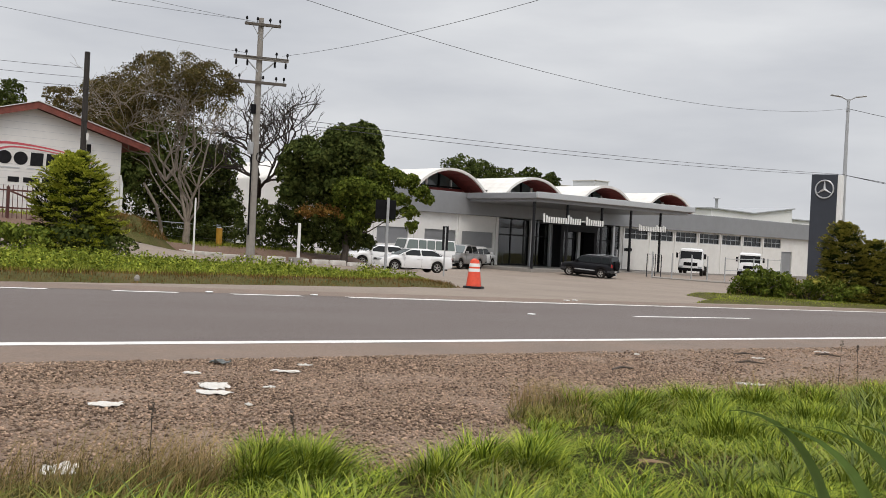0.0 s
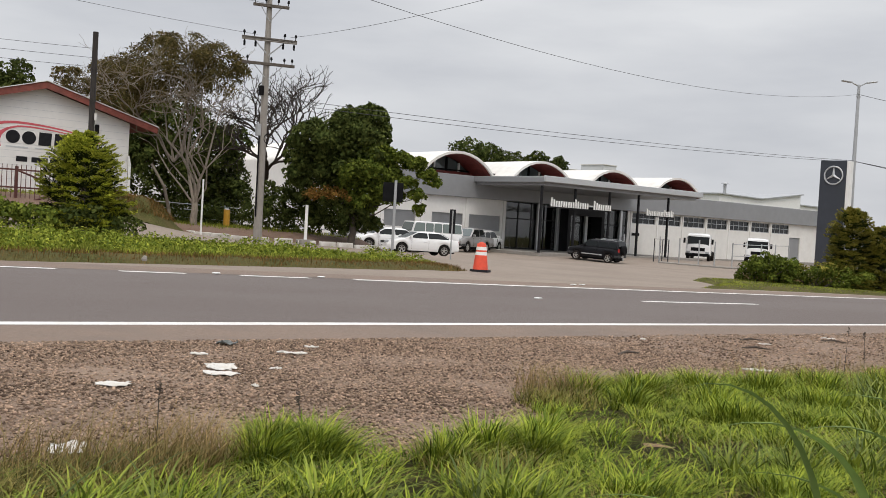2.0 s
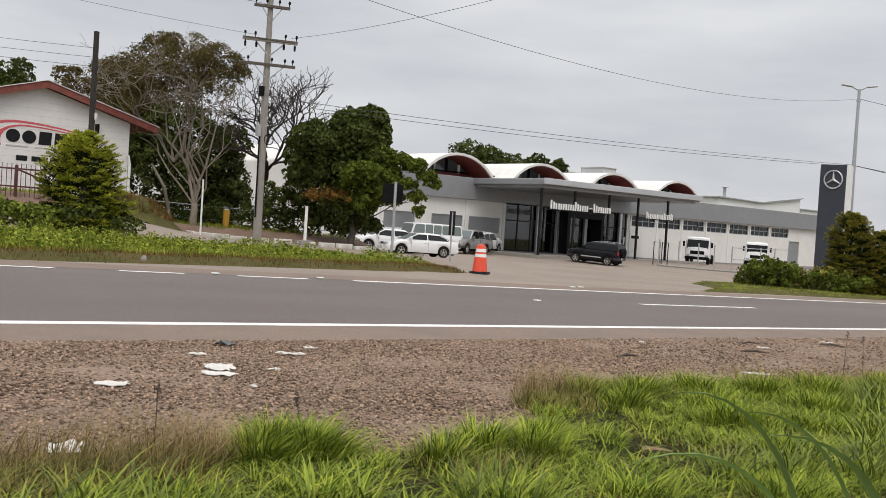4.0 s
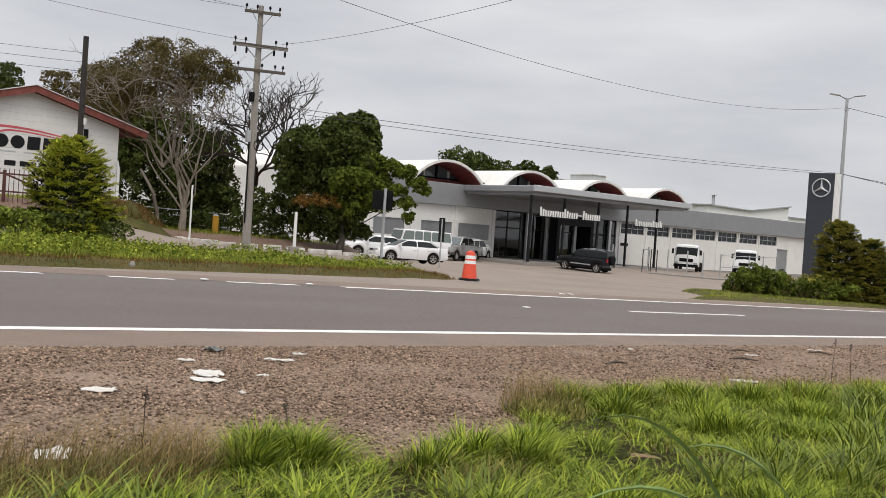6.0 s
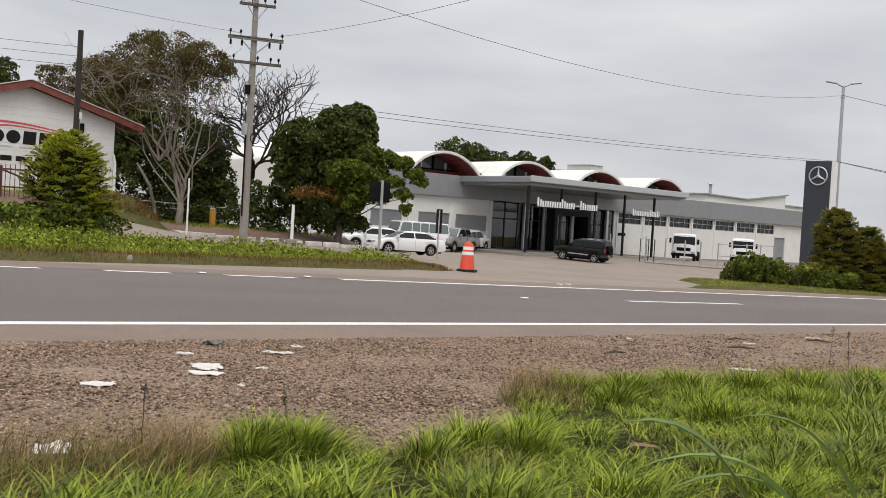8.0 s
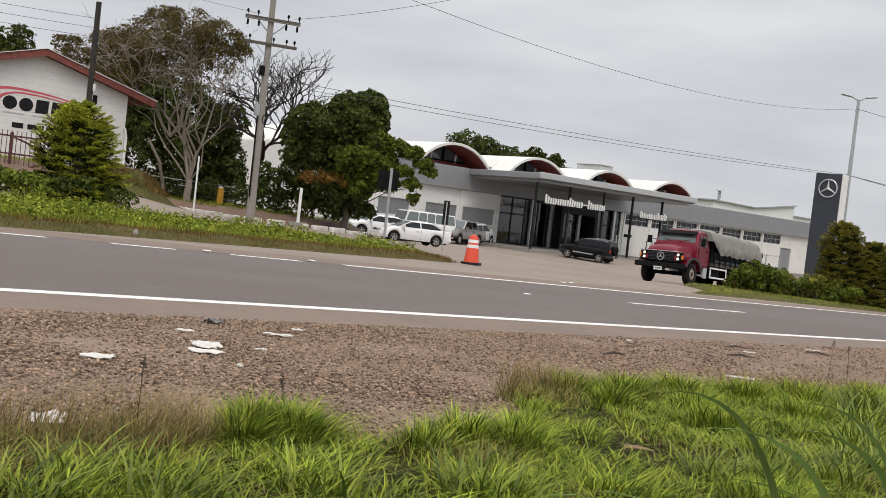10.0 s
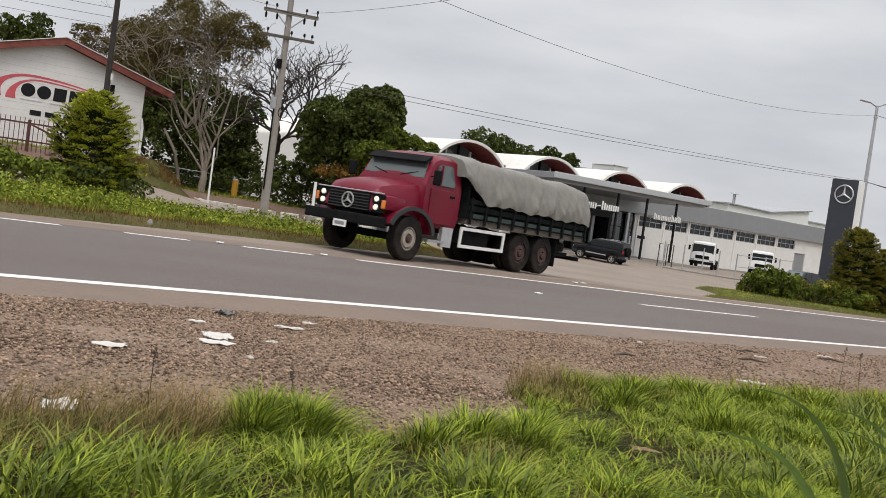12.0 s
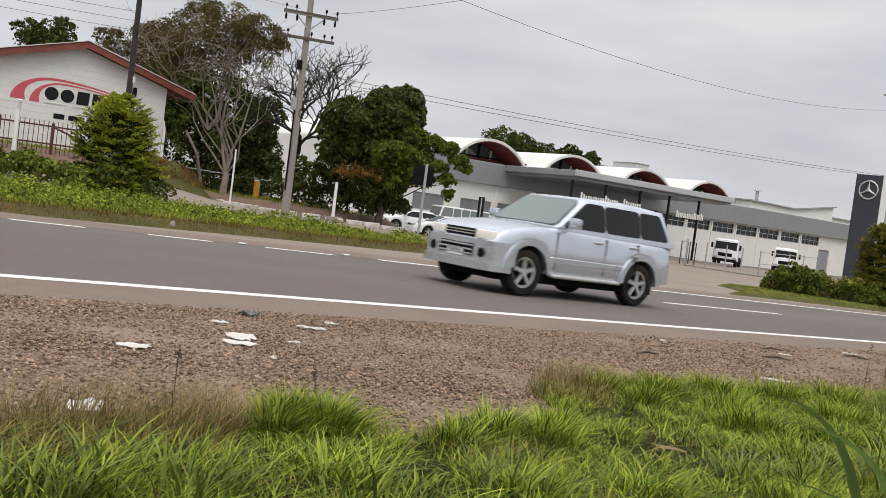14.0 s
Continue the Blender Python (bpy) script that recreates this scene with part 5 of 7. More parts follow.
def car(name, m, label, c, group=""):
    """A car from its measures: wheels, sill, bonnet and belt line, glasshouse, lamps, grille, bumpers, mirrors."""
    t = thing(name, m, label, "car", group)
    W, xf, xr, wb, r = c["W"] / 2, c["xf"], c["xr"], c["wb"] / 2, c["r"]
    ra = r * 1.2
    top, sill = c["top"], c["sill"]
    xs = set(np.linspace(xr, xf, 30)) | {xf - 0.02, xf - 0.06, xf - 0.13, xr + 0.02, xr + 0.06, xr + 0.13}
    for xc in (wb, -wb):
        xs = {x for x in xs if abs(x - xc) > ra + 0.01}
        xs |= {xc + ra * math.cos(a) for a in np.linspace(0.001, math.pi - 0.001, 13)}
        xs |= {xc - ra - 0.004, xc + ra + 0.004}
    st = []
    for x in sorted(xs):
        zb = interp(sill, x)
        for xc in (wb, -wb):
            if abs(x - xc) <= ra:
                zb = max(zb, r + math.sqrt(max(0, ra * ra - (x - xc) ** 2)))
        zt = max(interp(top, x), zb + 0.04)
        e = max(0, (x - (xf - 0.5)) / 0.5, ((xr + 0.4) - x) / 0.4)
        e = min(1, e)
        w = W * (1 - 0.17 * e ** 2.6)
        mid = zb + (zt - zb) * 0.45
        hi = zt - min(0.10, (zt - zb) * 0.25)
        L = [(w * 0.965, zb), (w, zb + (zt - zb) * 0.18), (w, mid), (w * 0.985, hi), (w * 0.93, zt - 0.015), (w * 0.55, zt + 0.015), (0, zt + 0.025)]
        ring = [(x, y, z) for y, z in L] + [(x, -y, z) for y, z in L[-2::-1]]
        st.append(ring)
    part("body", loft(bmesh.new(), st), c["paint"], t, smooth=True)
    part("underbody", boxed(xr + 0.25, xf - 0.25, -W * 0.72, W * 0.72, r * 0.55, r * 1.5), M_DARK, t)
    for xc in (wb, -wb):
        part("wheel_housing", boxed(xc - ra - 0.03, xc + ra + 0.03, -W * 0.9, W * 0.9, r * 1.1, min(r + ra + 0.02, interp(top, xc) - 0.05)), M_DARK, t)
    # glasshouse
    zb0, wbelt, wroof = c["belt"], W * 0.94, c["roof_w"] / 2
    A, B, C_, D = c["screen"]  # screen foot x, roof front x, roof rear x, rear foot x
    zr = c["H"] - 0.03
    ring = []
    xs2 = sorted(set(list(np.linspace(D, C_, 5)) + list(np.linspace(C_, B, 8)) + list(np.linspace(B, A, 7))))

    def roof_z(x):
        if x > B:
            return zr - 0.02 + (zb0 - zr) * (x - B) / (A - B)
        if x < C_:
            return zr - 0.02 + (zb0 - zr) * (C_ - x) / max(0.01, C_ - D)
        u = (x - C_) / (B - C_)
        return zr - 0.02 + 0.035 * math.sin(math.pi * u)

    def side_y(z):
        return wbelt + (wroof - wbelt) * (z - zb0) / (zr - zb0)
    st = []
    for x in xs2:
        z = max(roof_z(x), zb0 + 0.01)
        y = side_y(z)
        L = [(wbelt, zb0 - 0.06), (wbelt, zb0), (y + 0.004, z - 0.035 if z > zb0 + 0.06 else z - 0.003), (y * 0.95, z), (y * 0.5, z + 0.012), (0, z + 0.016)]
        st.append([(x, yy, zz) for yy, zz in L] + [(x, -yy, zz) for yy, zz in L[-2::-1]])
    part("cabin", loft(bmesh.new(), st), c["paint"], t, smooth=True)

    def fx(z):
        return A + (B - A) * (z - zb0) / (zr - zb0)

    def rx(z):
        return D + (C_ - D) * (z - zb0) / (zr - zb0)
    z0, z1 = zb0 + 0.035, zr - 0.085
    edges = [None] + c["pillars"] + [None]
    for s in (1, -1):
        for i in range(len(edges) - 1):
            a, b = edges[i], edges[i + 1]
            f0, f1 = (fx(z0) - 0.10, fx(z1) - 0.10) if a is None else (a - c.get("pw", 0.035), a - c.get("pw", 0.035))
            g0, g1 = (rx(z0) + c.get("cpillar", 0.1), rx(z1) + c.get("cpillar", 0.1)) if b is None else (b + c.get("pw", 0.035), b + c.get("pw", 0.035))
            y0, y1 = side_y(z0), side_y(z1)
            bm = bmesh.new()
            q = [(f0, y0, z0), (f1, y1, z1), (g1, y1, z1), (g0, y0, z0)]
            q = rounded(q)
            n4 = len(q)
            v0 = [bm.verts.new((x, s * (y - 0.012), z)) for x, y, z in q]
            v1 = [bm.verts.new((x, s * (y + 0.010), z)) for x, y, z in q]
            bm.faces.new(v0), bm.faces.new(v1)
            for k in range(n4):
                bm.faces.new((v0[k], v1[k], v1[(k + 1) % n4], v0[(k + 1) % n4]))
            bmesh.ops.recalc_face_normals(bm, faces=bm.faces)
            part("side_window", bm, c.get("glass", M_GLASS_CAR), t)
        if c.get("mirror", True):
            mx = fx(z0) - 0.22
            bm = boxed(mx - 0.09, mx + 0.05, s * (wbelt + 0.13) - 0.1, s * (wbelt + 0.13) + 0.1, zb0 + 0.02, zb0 + 0.2, bevel=0.04, seg=2)
            part("mirror", bm, c.get("mirror_mat", c["paint"]), t, smooth=True)
        for hx in c["handles"]:
            part("door_handle", boxed(hx - 0.1, hx + 0.1, s * W * 0.985 - 0.02, s * W * 0.985 + 0.035, c["belt"] - 0.17, c["belt"] - 0.13, bevel=0.012), c.get("handle_mat", M_PLASTIC), t)
        if c.get("strip"):
            part("side_strip", boxed(-wb + ra + 0.05, wb - ra - 0.05, s * W - 0.01, s * W + 0.02, c["strip"][0], c["strip"][1], bevel=0.008), c["strip"][2], t)
        for dx in c["seams"]:
            part("door_seam", boxed(dx - 0.004, dx + 0.004, s * W - 0.03, s * W + 0.003, c["sill"][2][1] + 0.08, c["belt"] - 0.08), M_DARK, t)
        if c.get("rails"):
            part("roof_rail", tubed([(B - 0.25, s * (wroof - 0.09), zr + 0.005), (B - 0.45, s * (wroof - 0.09), zr + 0.06), (C_ + 0.4, s * (wroof - 0.09), zr + 0.06), (C_ + 0.15, s * (wroof - 0.09), zr)], 0.02, 6), c["rails"], t)
    for nm, foot, head, off in (("windscreen", A, B, 1), ("rear_window", D, C_, -1)):
        lo, hi = 0.06, 0.88
        if nm == "rear_window":
            lo, hi = 0.12, 0.84
        bm = bmesh.new()
        q = []
        for k, s in ((lo, 1), (hi, 1), (hi, -1), (lo, -1)):
            z = zb0 + (zr - zb0) * k
            x = foot + (head - foot) * k
            q.append((x, s * (side_y(z) - 0.09), z))
        nx = Vector((abs(zr - zb0), 0, abs(head - foot))).normalized()
        n = Vector((off * nx.x, 0, nx.z))
        q = rounded(q, 0.08)
        v0 = [bm.verts.new(p + n * 0.004) for p in q]
        v1 = [bm.verts.new(p + n * 0.026) for p in q]
        bm.faces.new(v0), bm.faces.new(v1)
        for k in range(len(q)):
            bm.faces.new((v0[k], v1[k], v1[(k + 1) % len(q)], v0[(k + 1) % len(q)]))
        bmesh.ops.recalc_face_normals(bm, faces=bm.faces)
        part(nm, bm, c.get("screen_mat", M_GLASS_PALE) if off > 0 else M_GLASS_CAR, t)
    # nose and tail
    hz0, hz1 = c["lamp_z"]
    for s in (1, -1):
        bm = boxed(-0.05, 0.05, -c["lamp_w"] / 2, c["lamp_w"] / 2, hz0, hz1, bevel=0.025, seg=2)
        bmesh.ops.transform(bm, matrix=pose(xf - 0.045, s * (W * 0.83 - c["lamp_w"] / 2), 0, 0, 0, s * 17), verts=bm.verts)
        part("headlight", bm, c.get("lamp_mat", M_LAMP), t, smooth=True)
        bm = boxed(-0.03, 0.03, -0.09, 0.09, c["tail_z"][0], c["tail_z"][1], bevel=0.02)
        bmesh.ops.transform(bm, matrix=pose(xr + 0.02, s * (W * 0.76), 0, 0, 0, s * -22), verts=bm.verts)
        part("tail_light", bm, M_TAIL, t)
        if c.get("fog"):
            bm = tubed([(xf - 0.08, s * W * 0.66, c["fog"]), (xf + 0.045, s * W * 0.64, c["fog"])], 0.075, 12)
            part("fog_lamp", bm, M_DARK, t)
    if c.get("flare"):
        for xc in (wb, -wb):
            for s in (1, -1):
                bm = bmesh.new()
                aa = np.linspace(0.06 if xc > 0 else 0.02, math.pi - 0.02, 15)
                o = [(xc + (ra + 0.085) * math.cos(a), r + (ra + 0.085) * math.sin(a)) for a in aa]
                n_ = [(xc + (ra - 0.006) * math.cos(a), r + (ra - 0.006) * math.sin(a)) for a in aa]
                for (o0, o1), (i0, i1) in zip(zip(o, o[1:]), zip(n_, n_[1:])):
                    e = max(0, (abs((o0[0] + o1[0]) / 2) - (abs(xf) - 0.5)) / 0.5)
                    prism(bm, [o0, o1, i1, i0], 1, min(s * (W - 0.12), s * (W + 0.025)), max(s * (W - 0.12), s * (W + 0.025)))
                bmesh.ops.remove_doubles(bm, verts=bm.verts, dist=0.001)
                part("wheel_arch_flare", bm, c["flare"], t, smooth=True)
        for s in (1, -1):
            part("running_board", boxed(-wb + ra + 0.1, wb - ra - 0.1, min(s * (W - 0.1), s * (W + 0.06)), max(s * (W - 0.1), s * (W + 0.06)), 0.34, 0.40, bevel=0.02), M_RIM, t)
    if c.get("lower_bars"):
        lb = part("lower_grille", boxed(xf + 0.02, xf + 0.052, -W * 0.46, W * 0.46, c["lower_bars"][0], c["lower_bars"][1], bevel=0.015), M_DARK, t)
        for z in np.linspace(c["lower_bars"][0] + 0.03, c["lower_bars"][1] - 0.03, 3):
            part("grille_bar", boxed(xf + 0.053, xf + 0.068, -W * 0.45, W * 0.45, z - 0.014, z + 0.014), c["paint"], lb)
    gw = W * 0.83 - c["lamp_w"] - 0.03
    g = part("grille", boxed(xf - 0.05, xf + 0.012, -gw, gw, hz0 + 0.01, hz1 - 0.0, bevel=0.02), M_DARK, t)
    for k in range(c.get("bars", 3)):
        z = hz0 + 0.03 + (hz1 - hz0 - 0.05) * (k + 0.5) / c.get("bars", 3)
        part("grille_bar", boxed(xf + 0.005, xf + 0.024, -gw + 0.03, gw - 0.03, z - 0.009, z + 0.009), c.get("bar_mat", M_PLASTIC), g)
    lz = c["sill"][-1][1]
    part("air_intake", boxed(xf - 0.06, xf + 0.008, -W * 0.5, W * 0.5, lz + 0.08, lz + 0.2, bevel=0.02), M_DARK, t)
    part("front_bumper", loft_bar(xf, W, c["bump"][0], c["bump"][1], 1), c["bump"][2], t, smooth=True)
    if c.get("apron"):
        part("front_apron", loft_bar(xf + 0.05, W * 0.99, c["apron"][0], c["apron"][1], 1), c["paint"], t, smooth=True)
    part("rear_bumper", loft_bar(xr, W, c["bump"][0], c["bump"][1], -1), c["bump"][2], t, smooth=True)
    for x, s in ((xf + 0.05, 1), (xr - 0.05, -1)):
        pl = part("number_plate", boxed(x - 0.012, x + 0.012, -0.2, 0.2, c["plate"], c["plate"] + 0.13, bevel=0.005), M_WHITE, t)
        part("plate_bar", boxed(min(x + s * 0.013, x + s * 0.016), max(x + s * 0.013, x + s * 0.016), -0.15, 0.15, c["plate"] + 0.035, c["plate"] + 0.095), M_GREYCLAD, pl)
    ws = []
    for xc in (wb, -wb):
        for s in (1, -1):
            ws.append(wheel(t, xc, s * (W - c["tw"] / 2 - 0.015), r, c["tw"], M_RIM, c.get("rim_r", 0.68), c.get("spokes", 5)))
    return t, ws


def loft_bar(xe, W, z0, z1, s):
    """A bumper that wraps round the corners at xe."""
    pts = [(-W * 0.985, -0.42), (-W * 0.97, -0.2), (-W * 0.88, -0.02), (-W * 0.6, 0.035), (0, 0.045), (W * 0.6, 0.035), (W * 0.88, -0.02), (W * 0.97, -0.2), (W * 0.985, -0.42)]
    bm = bmesh.new()
    st = []
    for y, dx in pts:
        x = xe + s * dx
        k = 1.0 + 0.012 / W
        st.append([(x, y * k, z0), (x - s * 0.07, y * k * 0.97, z0), (x - s * 0.07, y * k * 0.97, z1), (x, y * k, z1)])
    return loft(bm, st)


UNO = dict(W=1.55, xf=1.86, xr=-1.80, wb=2.361, r=0.285, tw=0.17, H=1.445, belt=0.92, roof_w=1.16, screen=(0.98, 0.36, -1.38, -1.72), pillars=[-0.28], pw=0.085, handles=[-0.22], handle_mat=P_WHITE, seams=[0.74, -0.36], apron=(0.25, 0.41),
           top=[(-1.80, 0.72), (-1.74, 0.9), (0.9, 0.92), (1.15, 0.89), (1.78, 0.72), (1.86, 0.60)], sill=[(-1.80, 0.32), (-1.5, 0.24), (-0.9, 0.23), (0.9, 0.23), (1.5, 0.24), (1.86, 0.27)],
           lamp_z=(0.545, 0.69), lamp_w=0.32, tail_z=(0.55, 0.85), bump=(0.43, 0.535, material("faded_bumper_plastic", (0.10, 0.098, 0.095), 0.15, 0.6, scale=8, spec=0.3)), plate=0.33, paint=P_WHITE, mirror_mat=M_PLASTIC, strip=(0.52, 0.56, P_WHITE), bars=4, bar_mat=M_GREYCLAD, spokes=7, screen_mat=M_SCREEN, cpillar=0.36)
PAJ = dict(W=1.875, xf=2.10, xr=-2.32, wb=2.78, r=0.375, tw=0.25, H=1.78, belt=1.17, roof_w=1.42, screen=(0.80, 0.02, -2.02, -2.28), pillars=[-0.42, -1.35], pw=0.014, handles=[-0.22, -1.12], seams=[0.78, -0.42, -1.25], cpillar=0.14,
           top=[(-2.32, 0.9), (-2.28, 1.12), (0.8, 1.17), (1.2, 1.15), (1.65, 1.09), (1.9, 1.01), (2.03, 0.90), (2.10, 0.78)], sill=[(-2.32, 0.50), (-2.0, 0.42), (-0.9, 0.40), (0.9, 0.40), (1.8, 0.42), (2.10, 0.46)],
           lamp_z=(0.82, 0.96), lamp_w=0.36, tail_z=(0.85, 1.2), bump=(0.44, 0.80, P_SILVER), plate=0.50, paint=P_SILVER, handle_mat=M_RIM, strip=(0.60, 0.68, P_SILVER), bars=2, bar_mat=M_RIM, screen_mat=M_SCREEN, fog=0.60, apron=(0.33, 0.46), flare=P_SILVER, lower_bars=(0.52, 0.72), lamp_mat=M_HEADWARM, rim_r=0.7)
XOVER = dict(W=1.74, xf=2.08, xr=-2.05, wb=2.54, r=0.335, tw=0.21, H=1.56, belt=0.98, roof_w=1.24, screen=(1.05, 0.25, -1.6, -1.98), pillars=[-0.35], handles=[-0.15, -1.0], seams=[0.75, -0.38],
             top=[(-2.05, 0.8), (-1.98, 0.97), (1.0, 0.98), (1.3, 0.96), (1.95, 0.80), (2.08, 0.66)], sill=[(-2.05, 0.38), (-1.7, 0.30), (-0.9, 0.28), (0.9, 0.28), (1.7, 0.30), (2.08, 0.34)],
             lamp_z=(0.66, 0.80), lamp_w=0.42, tail_z=(0.7, 0.95), bump=(0.42, 0.55, P_BLACK), plate=0.44, paint=P_BLACK, lamp_mat=M_LAMP, handle_mat=P_BLACK, bars=2)
SEDAN = dict(W=1.79, xf=2.25, xr=-2.33, wb=2.68, r=0.325, tw=0.2, H=1.42, belt=0.95, roof_w=1.2, screen=(1.15, 0.2, -1.05, -1.85), pillars=[-0.3], handles=[-0.1, -1.0], seams=[0.75, -0.32],
             top=[(-2.33, 0.75), (-2.25, 0.98), (-1.8, 1.0), (0.9, 0.95), (1.3, 0.93), (2.1, 0.74), (2.25, 0.6)], sill=[(-2.33, 0.34), (-1.9, 0.26), (-0.9, 0.24), (0.9, 0.24), (1.8, 0.26), (2.25, 0.28)],
             lamp_z=(0.6, 0.74), lamp_w=0.4, tail_z=(0.7, 0.9), bump=(0.38, 0.52, P_CLEAN), plate=0.40, paint=P_CLEAN, handle_mat=P_CLEAN, bars=2)
SUV = dict(W=1.74, xf=1.98, xr=-2.0, wb=2.49, r=0.335, tw=0.21, H=1.6, belt=1.06, roof_w=1.36, screen=(0.95, 0.3, -1.85, -1.98), pillars=[-0.4, -1.2], handles=[-0.2, -1.05], seams=[0.7, -0.42],
           top=[(-2.0, 0.85), (-1.96, 1.04), (0.9, 1.06), (1.2, 1.02), (1.85, 0.9), (1.98, 0.72)], sill=[(-2.0, 0.42), (-1.7, 0.34), (-0.9, 0.32), (0.9, 0.32), (1.7, 0.34), (1.98, 0.38)],
           lamp_z=(0.72, 0.86), lamp_w=0.34, tail_z=(0.8, 1.05), bump=(0.45, 0.6, M_PLASTIC), plate=0.47, paint=P_BLACK, handle_mat=P_BLACK, bars=2, rails=M_GALV, strip=(0.5, 0.58, M_GALV))
HATCH = dict(SUV, W=1.75, H=1.6, paint=P_CLEAN, handle_mat=P_CLEAN, rails=M_GALV, belt=1.0, bump=(0.42, 0.58, P_CLEAN), strip=None)
VAN = dict(W=1.72, xf=2.2, xr=-2.2, wb=2.4, r=0.33, tw=0.19, H=2.0, belt=1.22, roof_w=1.5, screen=(2.1, 1.85, -2.05, -2.18), pillars=[1.0, 0.3, -0.4, -1.1], handles=[0.9], seams=[1.0, -0.3],
           top=[(-2.2, 1.15), (-2.1, 1.22), (2.1, 1.22), (2.2, 1.1)], sill=[(-2.2, 0.36), (-1.8, 0.3), (-0.9, 0.3), (0.9, 0.3), (1.9, 0.3), (2.2, 0.36)],
           lamp_z=(0.75, 0.92), lamp_w=0.2, tail_z=(0.6, 0.9), bump=(0.36, 0.5, P_CLEAN), plate=0.38, paint=P_CLEAN, handle_mat=P_CLEAN, bars=1, mirror=False, glass=M_SCREEN)


def stand(x, y, rz):
    """A pose on the ground, pitched to its slope along the way it heads."""
    d = Vector((math.cos(radians(rz)), math.sin(radians(rz))))
    dz = land1(x + d.x, y + d.y) - land1(x - d.x, y - d.y)
    n = Vector((-d.y, d.x))
    dn = land1(x + n.x, y + n.y) - land1(x - n.x, y - n.y)
    return pose(x, y, land1(x, y) + 0.012, 0, 0, rz) @ pose(0, 0, 0, math.degrees(math.atan(dn / 2)), -math.degrees(math.atan(dz / 2)), 0)


hatchback, hatchback_wheels = car("small_hatchback", stand(60, 11.1, 180), "small boxy white three-door hatchback, dusty along the sills", UNO)
offroader, offroader_wheels = car("offroad_car", stand(90, 12.5, 180), "large silver four-wheel-drive estate with lit headlights", PAJ)
crossover, crossover_wheels = car("crossover_car", stand(95, 33, 186), "compact black crossover car driving across the yard", XOVER)
PARKED = "cars parked before the showroom"
car("parked_sedan", stand(37.3, 46.2, 162), "clean white saloon car parked in the yard", SEDAN, PARKED)
car("parked_sedan", stand(37.6, 49.9, 162), "white saloon car parked behind the other one", dict(SEDAN, H=1.44), PARKED)
car("parked_sedan", stand(39.6, 55.3, 176), "dark grey saloon car parked under the tree", dict(SEDAN, paint=P_GREY), PARKED)
car("parked_van", stand(45.2, 54.6, 172), "white small bus with a row of side windows", VAN, PARKED)
car("parked_offroader", stand(55.0, 47.6, 106), "black compact off-road car parked before the entrance", SUV, PARKED)
bm = lathe(bmesh.new(), [(0.05, -0.1), (0.33, -0.09), (0.35, -0.03), (0.35, 0.05), (0.3, 0.1), (0.05, 0.1)])
bmesh.ops.transform(bm, matrix=pose(-2.1, 0, 0.95, 0, 0, 90), verts=bm.verts)
part("spare_wheel", bm, M_DARK, bpy.data.objects["parked_offroader"])
car("parked_hatchback", stand(52.6, 57.2, 20), "white compact car parked by the showroom wall", HATCH, PARKED)
# pickup
pk, _ = car("parked_pickup", stand(48.9, 54.8, 200), "silver-grey double-cab pickup parked by the wall", dict(SUV, paint=P_GREY, H=1.78, xf=2.3, xr=-2.75, wb=3.0, r=0.37, belt=1.12, screen=(1.1, 0.4, -1.0, -1.35), pillars=[-0.3], rails=None, strip=None, handle_mat=M_GALV,
             top=[(-2.75, 1.05), (-2.7, 1.1), (0.9, 1.12), (1.3, 1.1), (2.15, 1.0), (2.3, 0.8)], sill=[(-2.75, 0.5), (-2.2, 0.42), (-0.9, 0.4), (0.9, 0.4), (1.9, 0.42), (2.3, 0.46)], lamp_z=(0.8, 0.97)), PARKED)

